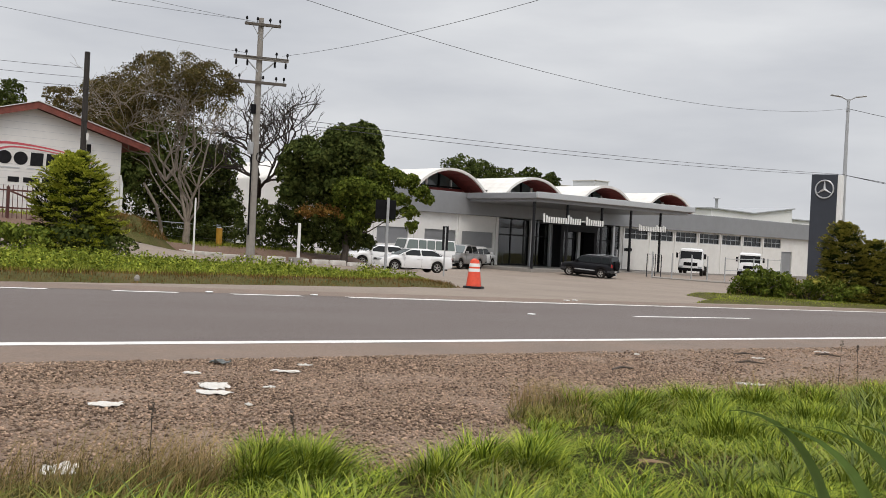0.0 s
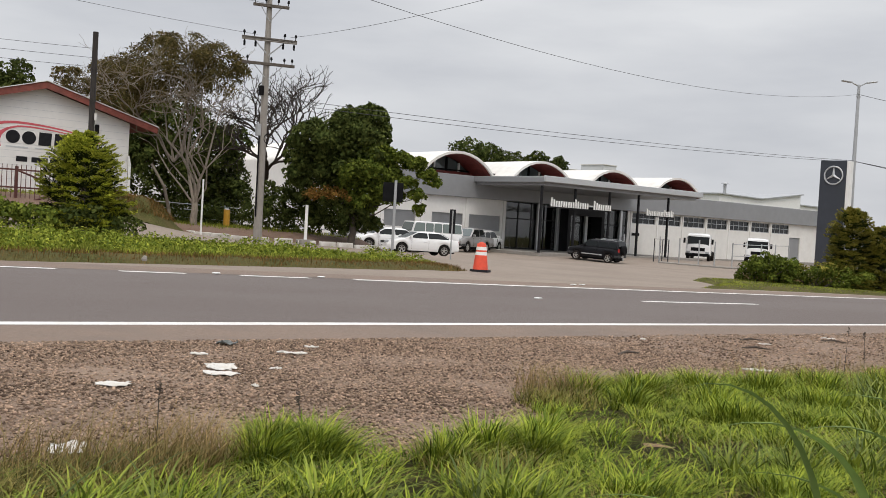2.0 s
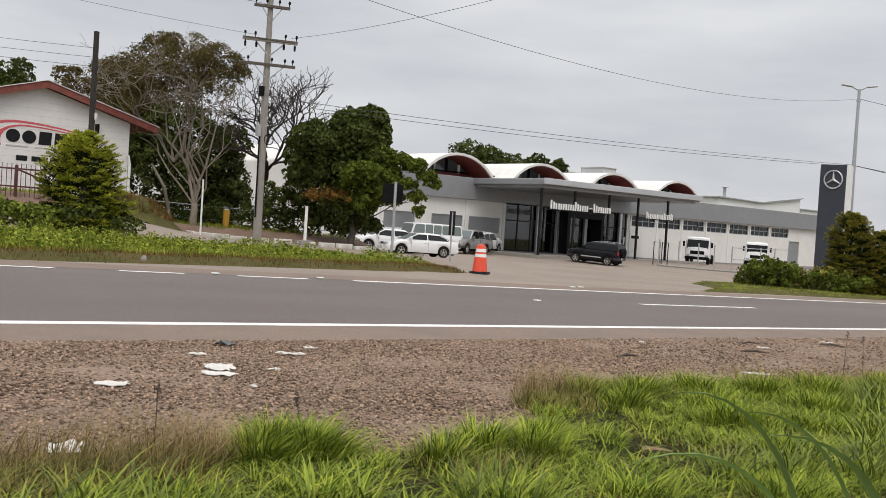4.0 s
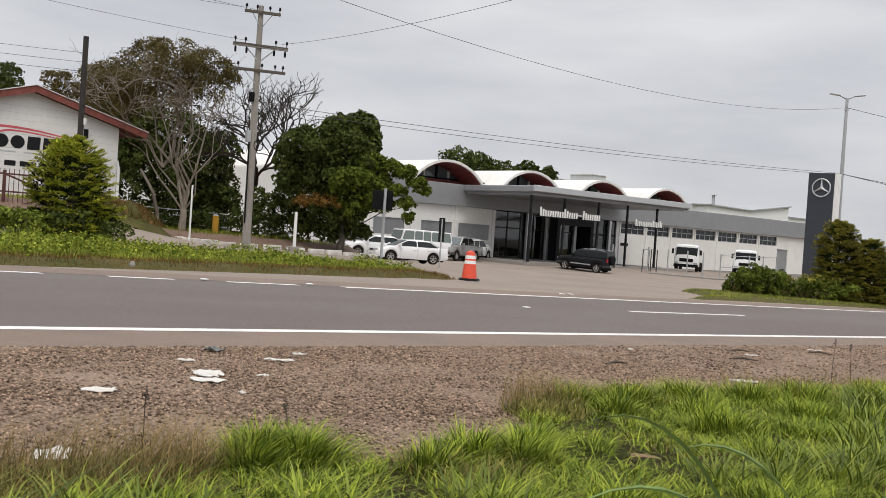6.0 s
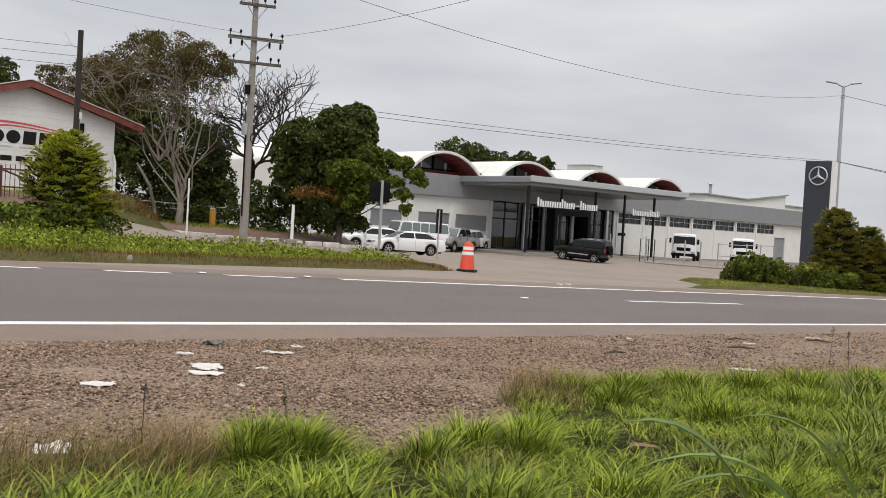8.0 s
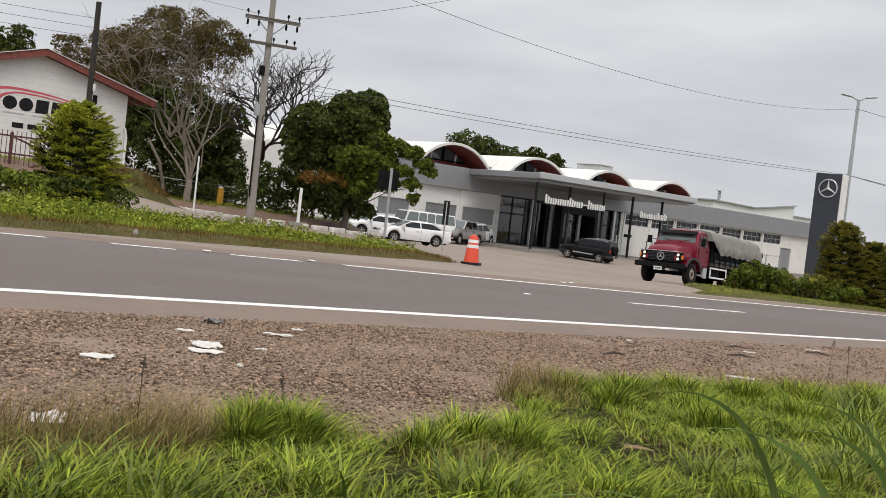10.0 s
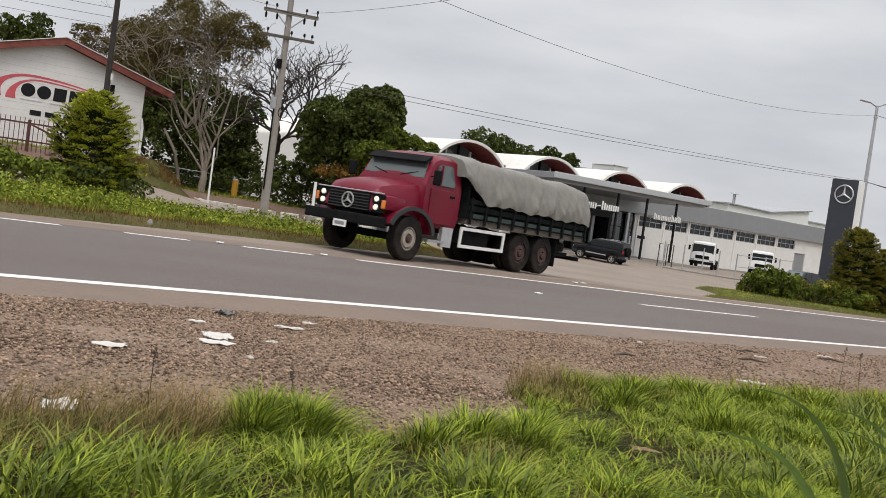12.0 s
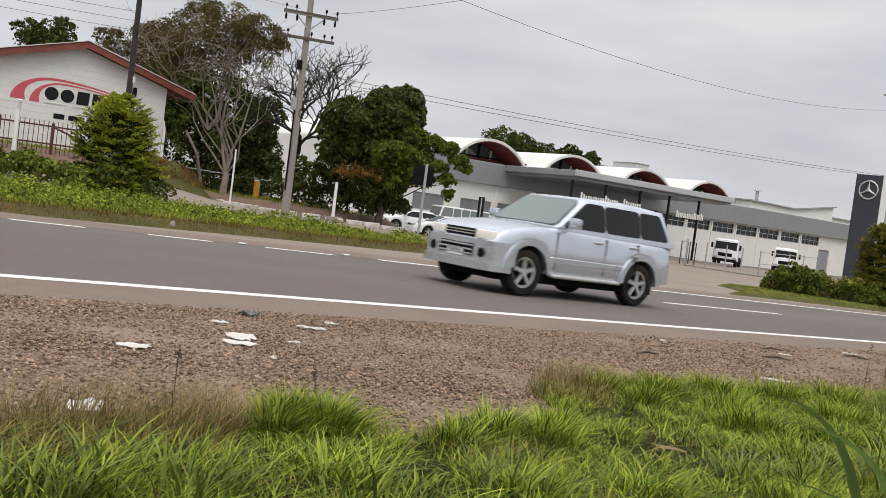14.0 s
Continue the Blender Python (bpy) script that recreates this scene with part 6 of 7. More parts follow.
# ---- the loaded lorry ----
def lorry():
    """Bonneted red six-wheeler with a dropside body under a grey tarpaulin; origin under the front axle, x forward."""
    t = thing("covered_lorry", stand(80, 29, 180), "old red bonneted lorry with dropside body under a grey tarpaulin", "truck")
    ax = (0.0, -4.85, -6.02)
    part("chassis", boxed(-8.0, 0.9, -0.42, 0.42, 0.72, 0.98), M_DARK, t)
    # bonnet
    st = []
    for x, w, z0, z1 in ((-0.55, 0.98, 1.0, 1.86), (-0.1, 0.95, 1.0, 1.80), (0.4, 0.90, 1.0, 1.74), (0.75, 0.84, 1.0, 1.66), (0.9, 0.78, 1.02, 1.55), (0.97, 0.74, 1.04, 1.4)):
        L = [(w, z0), (w, (z0 + z1) / 2), (w * 0.97, z1 - 0.22), (w * 0.86, z1 - 0.05), (w * 0.4, z1 + 0.03), (0, z1 + 0.045)]
        st.append([(x, y, z) for y, z in L] + [(x, -y, z) for y, z in L[-2::-1]])
    part("bonnet", loft(bmesh.new(), st), P_RED, t, smooth=True)
    # mudguards
    for s in (1, -1):
        bm = bmesh.new()
        outer = [(0.86 * math.cos(a), 0.52 + 0.74 * math.sin(a)) for a in np.linspace(0.4, math.pi * 0.93, 14)]
        inner = [(0.78 * math.cos(a), 0.52 + 0.66 * math.sin(a)) for a in np.linspace(0.4, math.pi * 0.93, 14)]
        for (o0, o1), (i0, i1) in zip(zip(outer, outer[1:]), zip(inner, inner[1:])):
            prism(bm, [o0, o1, i1, i0], 1, min(s * 0.72, s * 1.16), max(s * 0.72, s * 1.16))
        bmesh.ops.remove_doubles(bm, verts=bm.verts, dist=0.001)
        g = part("mudguard", bm, P_RED, t, smooth=True)
        bm = bmesh.new()
        for (o0, o1), (i0, i1) in zip(zip(outer, outer[1:]), zip(inner, inner[1:])):
            prism(bm, [(o0[0] * 1.03, o0[1] * 1.01), (o1[0] * 1.03, o1[1] * 1.01), i1, i0], 1, min(s * 1.162, s * 1.22), max(s * 1.162, s * 1.22))
        bmesh.ops.remove_doubles(bm, verts=bm.verts, dist=0.001)
        part("guard_lip", bm, M_PLASTIC, g)
        part("wing_fill", boxed(0.2, 0.92, min(s * 0.7, s * 1.08), max(s * 0.7, s * 1.08), 1.08, 1.42, bevel=0.08, seg=2), P_RED, t, smooth=True)
        lb = part("lamp_panel", boxed(0.86, 0.965, min(s * 0.66, s * 1.04), max(s * 0.66, s * 1.04), 0.98, 1.42, bevel=0.03), M_DARK, t)
        part("headlight", tubed([(0.95, s * 0.83, 1.31), (0.985, s * 0.83, 1.31), (0.995, s * 0.83, 1.31)], [0.065, 0.065, 0.05], 12), M_HEADLIT, lb, "lit round headlamp")
        part("headlight", tubed([(0.95, s * 0.83, 1.12), (0.985, s * 0.83, 1.12), (0.995, s * 0.83, 1.12)], [0.065, 0.065, 0.05], 12), M_HEADLIT, lb, "lit round headlamp")
        part("turn_signal", boxed(0.9, 0.985, min(s * 0.98, s * 1.07), max(s * 0.98, s * 1.07), 1.1, 1.3, bevel=0.02), M_AMBER, lb)
    # cab
    st = []
    for x, zt, k in ((-0.42, 1.9, 0), (-0.5, 2.04, 0), (-0.66, 2.36, 0), (-0.8, 2.51, 1), (-1.0, 2.58, 1), (-1.4, 2.60, 1), (-1.7, 2.57, 1), (-1.81, 2.50, 1), (-1.85, 2.38, 1)):
        y0, y1 = 1.08, 1.08 - 0.15 * (zt - 1.8) / 0.9
        L = [(1.02, 0.85), (1.09, 1.15), (1.08, 1.8), (y1, zt - 0.09), (y1 - 0.14, zt - 0.01), (0.4, zt + 0.03), (0, zt + 0.035)]
        st.append([(x, y, z) for y, z in L] + [(x, -y, z) for y, z in L[-2::-1]])
    part("cab", loft(bmesh.new(), st), P_RED, t, smooth=True)
    for s in (1, -1):
        dr = part("door", boxed(-1.62, -0.62, min(s * 1.085, s * 1.11), max(s * 1.085, s * 1.11), 0.95, 1.78, bevel=0.01), P_RED, t)
        part("door_handle", boxed(-1.55, -1.38, min(s * 1.111, s * 1.14), max(s * 1.111, s * 1.14), 1.62, 1.67), M_DARK, dr)
        bm = bmesh.new()
        q = [(-0.74, 1.88), (-0.78, 1.98), (-0.90, 2.33), (-0.96, 2.37), (-1.40, 2.38), (-1.47, 2.33), (-1.54, 1.95), (-1.50, 1.88)]
        v = []
        for off in (0.0, 0.03):
            v.append([bm.verts.new((x, s * (1.085 - 0.15 * (z - 1.8) / 0.9 + off), z)) for x, z in q])
        bm.faces.new(v[0]), bm.faces.new(v[1])
        for k in range(8):
            bm.faces.new((v[0][k], v[1][k], v[1][(k + 1) % 8], v[0][(k + 1) % 8]))
        bmesh.ops.recalc_face_normals(bm, faces=bm.faces)
        sw = part("side_window", bm, M_GLASS_PALE, t)
        part("window_bar", boxed(-0.98, -0.95, min(s * 1.06, s * 1.11), max(s * 1.06, s * 1.11), 1.89, 2.36), P_RED, sw)
        part("mirror", boxed(-0.5, -0.42, min(s * 1.24, s * 1.46), max(s * 1.24, s * 1.46), 1.85, 2.2, bevel=0.02), M_DARK, t)
        part("mirror_arm", tubed([(-0.6, s * 1.05, 2.05), (-0.46, s * 1.3, 2.05)], 0.015, 5), M_DARK, t)
        part("step", boxed(-1.4, -0.75, min(s * 0.85, s * 1.12), max(s * 0.85, s * 1.12), 0.5, 0.56), M_GALV, t)
        part("step_plate", boxed(-1.72, -1.3, min(s * 1.0, s * 1.1), max(s * 1.0, s * 1.1), 0.42, 0.9), M_ALU, t)
    bm = bmesh.new()
    q = [(-0.50, 1.98, 0.94), (-0.68, 2.41, 0.86), (-0.68, 2.41, -0.86), (-0.50, 1.98, -0.94)]
    v0 = [bm.verts.new((x + 0.012, y, z + 0.004)) for x, z, y in q]
    v1 = [bm.verts.new((x + 0.035, y, z + 0.012)) for x, z, y in q]
    bm.faces.new(v0), bm.faces.new(v1)
    for k in range(4):
        bm.faces.new((v0[k], v1[k], v1[(k + 1) % 4], v0[(k + 1) % 4]))
    bmesh.ops.recalc_face_normals(bm, faces=bm.faces)
    part("windscreen", bm, M_GLASS_PALE, t)
    part("sun_visor", prismed([(-0.72, 2.45), (-0.46, 2.34), (-0.45, 2.38), (-0.72, 2.54)], 1, -0.92, 0.92, bevel=0.01), M_DARK, t, "dark sun visor over the windscreen")
    for k, s in enumerate((1, -1)):
        part("wiper", tubed([(-0.45, s * 0.2, 2.0), (-0.52, s * 0.7, 2.12)], 0.012, 4), M_DARK, t)
    gr = part("grille", boxed(0.94, 0.985, -0.66, 0.66, 0.98, 1.42, bevel=0.02), M_DARK, t)
    part("grille_trim", boxed(0.93, 1.0, -1.02, 1.02, 1.43, 1.46, bevel=0.01), M_GALV, gr)
    for z in np.linspace(1.03, 1.37, 6):
        part("grille_bar", boxed(0.986, 1.0, -0.62, 0.62, z - 0.012, z + 0.012), M_PLASTIC, gr)
    bm = bmesh.new()
    tube(bm, [(1.02, 0.17 * math.sin(a), 1.2 + 0.17 * math.cos(a)) for a in np.linspace(0, 2 * math.pi, 21)], 0.018, 5, cap=False)
    for k in range(3):
        a = 2 * math.pi * k / 3
        tube(bm, [(1.02, 0, 1.2), (1.02, 0.165 * math.sin(a), 1.2 + 0.165 * math.cos(a))], [0.03, 0.008], 5)
    part("emblem", bm, M_RIM, gr, "silver ring emblem")
    bp = part("bumper", boxed(0.93, 1.14, -1.2, 1.2, 0.68, 0.92, bevel=0.04, seg=2), M_DARK, t)
    part("number_plate", boxed(1.162, 1.178, -0.2, 0.2, 0.56, 0.72), M_WHITE, bp)
    part("number_bar", boxed(1.179, 1.182, -0.15, 0.15, 0.6, 0.68), M_GREYCLAD, bp)
    # load bed
    X0, X1 = -2.05, -8.15
    part("bed_floor", boxed(X1, X0, -1.2, 1.2, 1.05, 1.2), M_WOOD, t)
    M_SLAT = material("dark_green_boards", (0.005, 0.008, 0.008), 0.4, 0.85, spec=0.08, scale=5, second=(0.018, 0.018, 0.017), second_scale=2.5, second_amount=0.5)
    for s in (1, -1):
        for z0, z1 in ((1.2, 1.36), (1.40, 1.54), (1.58, 1.70)):
            part("side_board", boxed(X1, X0, min(s * 1.2, s * 1.235), max(s * 1.2, s * 1.235), z0, z1), M_SLAT, t)
        for x in np.linspace(X1 + 0.1, X0 - 0.1, 10):
            part("stake", boxed(x - 0.035, x + 0.035, min(s * 1.236, s * 1.275), max(s * 1.236, s * 1.275), 1.08, 1.74), M_DARK, t)
        for x in np.linspace(X1 + 0.45, X0 - 0.45, 9):
            part("board_panel", boxed(x - 0.22, x + 0.22, min(s * 1.236, s * 1.243), max(s * 1.236, s * 1.243), 1.24, 1.34), material("painted_panel", (0.02, 0.04, 0.036), 0.3, 0.6, scale=5), t)
        gd = part("side_guard", boxed(-3.95, -1.95, min(s * 1.14, s * 1.18), max(s * 1.14, s * 1.18), 0.90, 0.98), M_WHITE, t, "white side guard frame")
        part("guard_bar", boxed(-3.95, -1.95, min(s * 1.14, s * 1.18), max(s * 1.14, s * 1.18), 0.46, 0.54), M_WHITE, gd)
        part("guard_post", boxed(-3.95, -3.87, min(s * 1.14, s * 1.18), max(s * 1.14, s * 1.18), 0.541, 0.899), M_WHITE, gd)
        part("guard_post", boxed(-2.03, -1.95, min(s * 1.14, s * 1.18), max(s * 1.14, s * 1.18), 0.541, 0.899), M_WHITE, gd)
        part("mud_flap", boxed(-6.72, -6.69, min(s * 0.6, s * 1.15), max(s * 0.6, s * 1.15), 0.25, 0.95), M_DARK, t)
    part("headboard", boxed(X0, X0 + 0.06, -1.2, 1.2, 1.2, 2.1), M_SLAT, t)
    part("tail_board", boxed(X1 - 0.06, X1, -1.2, 1.2, 1.2, 1.72), M_SLAT, t)
    part("spare_carrier", boxed(-7.8, -6.9, -0.9, 0.9, 0.55, 0.68), M_DARK, t)
    bm = lathe(bmesh.new(), [(0.27, -0.12), (0.46, -0.13), (0.5, -0.08), (0.5, 0.08), (0.46, 0.13), (0.27, 0.12)])
    bmesh.ops.transform(bm, matrix=pose(-7.35, 0.45, 0.82, 90, 0, 0), verts=bm.verts)
    part("spare_tyre", bm, M_RUBBER, t, smooth=True)
    part("rear_bar", boxed(-8.1, -8.0, -1.15, 1.15, 0.48, 0.6), M_DARK, t)
    part("fuel_tank", boxed(-3.3, -2.2, -1.05, -0.5, 0.5, 0.95, bevel=0.08, seg=2), M_GALV, t)
    part("battery_box", boxed(-3.4, -2.1, 0.45, 1.05, 0.52, 0.95, bevel=0.04), M_DARK, t)
    # tarpaulin: a draped hull with folds
    NU, NV = 130, 41
    xs, ys = np.linspace(X0 + 0.38, X1 - 0.02, NU), np.linspace(-1, 1, NV)
    rng_t = random.Random(8)
    creases = [(rng_t.uniform(0, 1), rng_t.uniform(-0.10, 0.16), rng_t.uniform(0.006, 0.016), rng_t.uniform(0.03, 0.07), rng_t.choice((-1, 1))) for _ in range(26)]
    V = []
    for i, x in enumerate(xs):
        u = i / (NU - 1)
        h = 2.72 - 0.10 * u - 0.05 * max(0, 1 - u / 0.06) + 0.022 * math.sin(u * 17) * (0.4 + u) - 0.05 * max(0, (u - 0.95) / 0.05) ** 2
        low = 1.64 + 0.025 * math.sin(u * 23) + 0.02 * math.sin(u * 61) - 0.07 * u + 0.55 * max(0, 1 - u / 0.16)
        for j, v in enumerate(ys):
            a = abs(v)
            fold = noise.noise((u * 14 + v * 2.2, v * 3, 2.0)) * 0.045 + 0.07 * abs(noise.noise((u * 20 - abs(v) * 7, v * 1.5, 7.0))) + 0.02 * noise.noise((u * 40 + v * 9, v * 2, 5.0))
            for u0, slope, wd, amp, sd in creases:
                if v * sd > 0.2:
                    fold += amp * math.exp(-((u - u0 - slope * (a - 0.62) / 0.38) / wd) ** 2) * min(1, (a - 0.2) * 2)
            if a < 0.62:
                y, z = v / 0.62 * 1.10, h - 0.10 * (a / 0.62) ** 6 + fold * 0.7
            else:
                k = (a - 0.62) / 0.38
                y, z = math.copysign(1.10 + 0.17 * min(1, k * 1.5) ** 0.8 + fold * (0.4 + k) * (k < 0.9), v), (h - 0.10) + (low - h + 0.10) * k
                if k > 0.6:
                    y = math.copysign(max(abs(y), 1.28), v)
            V.append((x, y, z))
    F = [(i * NV + j, i * NV + j + 1, (i + 1) * NV + j + 1, (i + 1) * NV + j) for i in range(NU - 1) for j in range(NV - 1)]
    M_TARP = material("grey_tarpaulin", (0.23, 0.22, 0.195), 0.08, 0.7, scale=6, second=(0.17, 0.165, 0.155), second_scale=1.4, second_amount=0.5, bump=0.6, bump_scale=4.5)
    tarp = arrays("tarpaulin", V, F, M_TARP, t, "worn grey tarpaulin with folds", smooth=True)
    for i, nm in ((0, "tarp_front"), (NU - 1, "tarp_end")):
        bm = bmesh.new()
        vs = [bm.verts.new(V[i * NV + j]) for j in range(NV)]
        bm.faces.new(vs)
        part(nm, bm, M_TARP, tarp)
    part("load", boxed(X1 + 0.1, X0 - 0.1, -1.0, 1.0, 1.21, 2.3), M_DARK, t)
    ws = []
    for x in ax:
        for s in (1, -1):
            if x == 0:
                ws.append(wheel(t, x, s * 1.02, 0.52, 0.28, M_RIM_DIRTY, 0.56, 0))
            else:
                ws.append(wheel(t, x, s * 1.0, 0.52, 0.30, M_RIM_BROWN, 0.56, 0))
                wheel_in = lathe(bmesh.new(), [(0.28, -0.14), (0.47, -0.14), (0.5, -0.1), (0.5, 0.1), (0.47, 0.14), (0.28, 0.14)])
                bmesh.ops.transform(wheel_in, matrix=pose(x, s * 0.66, 0.5), verts=wheel_in.verts)
                part("inner_tyre", wheel_in, M_RUBBER, t)
    for x in ax:
        part("axle", tubed([(x, -0.9, 0.5), (x, 0.9, 0.5)], 0.09, 8), M_DARK, t)
    return t, ws


truck, truck_wheels = lorry()


def yard_truck(x, y, rz, label):
    """A white cab-over chassis lorry, new, without a body."""
    t = thing("yard_lorry", stand(x, y, rz), label, "truck", "new lorries in the yard")
    st = []
    for xx, z0, z1, w in ((1.05, 0.55, 1.35, 1.0), (1.0, 0.5, 1.5, 1.05), (0.85, 0.5, 2.25, 1.05), (0.7, 0.5, 2.36, 1.05), (-0.55, 0.5, 2.4, 1.05), (-0.7, 0.55, 2.3, 1.03)):
        L = [(w, z0), (w, z0 + 0.6), (w * 0.99, z1 - 0.5), (w * 0.9, z1 - 0.06), (w * 0.8, z1), (0, z1 + 0.03)]
        st.append([(xx, yy, zz) for yy, zz in L] + [(xx, -yy, zz) for yy, zz in L[-2::-1]])
    part("cab", loft(bmesh.new(), st), P_CLEAN, t, smooth=True)
    bm = prismed([(1.035, 1.36), (0.9, 2.12), (0.86, 2.12), (0.98, 1.36)], 1, -0.92, 0.92)
    part("windscreen", bm, M_GLASS_CAR, t)
    for s in (1, -1):
        part("side_window", boxed(-0.3, 0.6, min(s * 0.99, s * 1.055), max(s * 0.99, s * 1.055), 1.4, 2.0), M_GLASS_CAR, t)
        part("mirror", boxed(0.95, 1.02, min(s * 1.12, s * 1.3), max(s * 1.12, s * 1.3), 1.5, 1.95, bevel=0.02), M_DARK, t)
        part("headlight", boxed(1.0, 1.08, min(s * 0.66, s * 0.98), max(s * 0.66, s * 0.98), 0.66, 0.82, bevel=0.02), M_LAMP, t)
    part("grille", boxed(1.02, 1.075, -0.6, 0.6, 0.85, 1.15), M_DARK, t)
    part("bumper", boxed(0.98, 1.14, -1.05, 1.05, 0.38, 0.64, bevel=0.03), M_DARK, t)
    part("chassis", boxed(-5.2, 0.6, -0.4, 0.4, 0.6, 0.85), M_DARK, t)
    part("tank", boxed(-2.4, -1.2, 0.5, 1.0, 0.45, 0.9, bevel=0.05), M_DARK, t)
    for xx in (0.15, -3.6):
        for s in (1, -1):
            wheel(t, xx, s * 0.9, 0.42, 0.26, M_RIM_DIRTY, 0.56, 8)
    return t


yard_truck(75.0, 53.0, 210, "new white cab-over lorry parked behind the yard fence")
indoor = yard_truck(61.6, 62.4, 250, "white cab-over lorry shown inside the glazed showroom")
indoor.matrix_basis = pose(61.6, 62.4, -0.51, 0, 0, 250)
yard_truck(84.0, 52.8, 214, "second new white cab-over lorry behind the fence and bushes")

# ---- poles and wires ----
PX, PY = 21.2, 37.1
pz = land1(PX, PY)
up_ = thing("utility_pole", pose(PX, PY, 0), "weathered concrete utility pole with three timber crossarms", "utility pole")
part("shaft", tubed([(0, 0, pz - 0.3), (0, 0, 5), (0, 0, 10.15)], [0.19, 0.15, 0.11], 10), M_CONCRETE, up_, smooth=True)


def crossarm(z, half, d, ins, lift):
    a = d.normalized()
    p0, p1 = -a * half, a * half
    bm = bmesh.new()
    box(bm, -half, half, -0.05, 0.05, -0.06, 0.06, bevel=0.01)
    bmesh.ops.transform(bm, matrix=pose(0, -0.16, z, 0, 0, math.degrees(math.atan2(a.y, a.x))), verts=bm.verts)
    arm = part("crossarm", bm, M_WOOD if lift else M_CONCRETE, up_)
    for k in ins:
        q = a * (half * k) + Vector((0, -0.16, z))
        if lift:
            bm = tubed([q + Vector((0, 0, 0.06)), q + Vector((0, 0, 0.16)), q + Vector((0, 0, 0.2)), q + Vector((0, 0, 0.3))], [0.015, 0.02, 0.06, 0.035], 8)
        else:
            bm = tubed([q + Vector((0, 0, -0.06)), q + Vector((0, 0, -0.14)), q + Vector((0, 0, -0.32))], [0.015, 0.05, 0.045], 8)
        part("insulator", bm, M_DARK, arm)
    for s in (-1, 1):
        part("stay", tubed([a * (half * 0.55 * s) + Vector((0, -0.16, z - 0.05)), Vector((0, -0.1, z - 0.65))], 0.02, 5), M_GALV, arm)


ARM = Vector((0.93, -0.37, 0))
crossarm(9.85, 0.75, ARM, (-0.9, -0.3, 0.4, 0.95), True)
crossarm(8.45, 1.15, ARM, (-0.92, -0.55, 0.55, 0.95), True)
crossarm(8.42, 1.15, ARM, (-0.9, -0.5, 0.5, 0.9), False)
crossarm(7.42, 1.1, ARM, (-0.8, 0.1, 0.6, 0.9), True)
part("switch_box", boxed(-0.32, -0.14, -0.12, 0.1, 4.4, 4.9, bevel=0.02), M_GALV, up_)
part("cable_run", tubed([(-0.2, -0.1, 1.0), (-0.22, -0.1, 4.4)], 0.035, 6), M_DARK, up_)
part("cable_box", boxed(-0.3, -0.12, -0.15, 0.05, 6.1, 6.5, bevel=0.02), M_DARK, up_)
part("cable_loop", tubed([(0.2 + 0.22 * math.cos(a), -0.15, 4.3 + 0.22 * math.sin(a)) for a in np.linspace(0, 6.28, 14)], 0.02, 5, cap=False), M_DARK, up_)
M_TAR = material("tarred_timber", (0.032, 0.027, 0.024), 0.3, 0.85, scale=6, bump=0.5, stretch=(4, 4, 0.5))
dp = thing("timber_pole", pose(14.08, 37.5, 0), "dark weathered timber pole beside the hall", "utility pole")
part("shaft", tubed([(0, 0, land1(14.45, 37.4) - 0.2), (0, 0, 7.62)], [0.12, 0.10], 10), M_TAR, dp, smooth=True)
for z in (5.0, 6.2):
    part("clamp", tubed([(0, 0, z), (0, 0, z + 0.05)], 0.125, 10), M_TAR, dp)
part("insulator", tubed([(0.1, -0.12, 4.3), (0.1, -0.12, 4.55)], [0.05, 0.06], 8), M_WALL, dp)


def wire(a, b, sag, r=0.012, label="thin black overhead cable against the sky"):
    a, b = Vector(a), Vector(b)
    pts = [a.lerp(b, i / 24) - Vector((0, 0, sag * 4 * (i / 24) * (1 - i / 24))) for i in range(25)]
    w = part("overhead_wire", tubed(pts, r, 5), M_WIRE, None)
    return tagged(w, label, "cable")


LAMP_HI, LAMP_LO = (68.7, 35.8, 12.2), (68.7, 35.8, 7.4)
wire((16.2, 25.7, 8.2), (-8, 12, 10.5), 0.2, 0.009, "heavy black cable sagging over the road")
wire(LAMP_HI, (16.2, 25.7, 8.2), 1.3, 0.009, "heavy black cable sagging over the road")
for dz, s in ((0.0, 0.30), (0.22, 0.25)):
    wire((68.7, 35.8, 7.35 + dz * 0.4), (21.4, 36.9, 5.85 + dz), s, 0.012, "telephone cable between pole and lamp")
wire((22.0, 36.6, 8.62), (17.0, 12.0, 7.3), 0.3, 0.007)
wire(LAMP_HI, (110, 14, 9.5), 0.8, 0.018)
wire(LAMP_LO, (110, 16, 5.0), 0.6, 0.02)
wire(LAMP_LO, (112, 18, 4.8), 0.7, 0.02)
for k, (z, e) in enumerate(((9.95, 8.9), (8.6, 8.3), (9.95, 9.4))):
    wire((20.4 + 0.3 * k, 37.1, z), (-6.0, 33.0 + 3 * k, e + 1.2 * k), 0.4, 0.007)
for k in range(3):
    wire((14.05, 37.5, 7.0 - 0.35 * k), (-2, 52 + k, 8.9 - 0.25 * k), 0.25, 0.008)

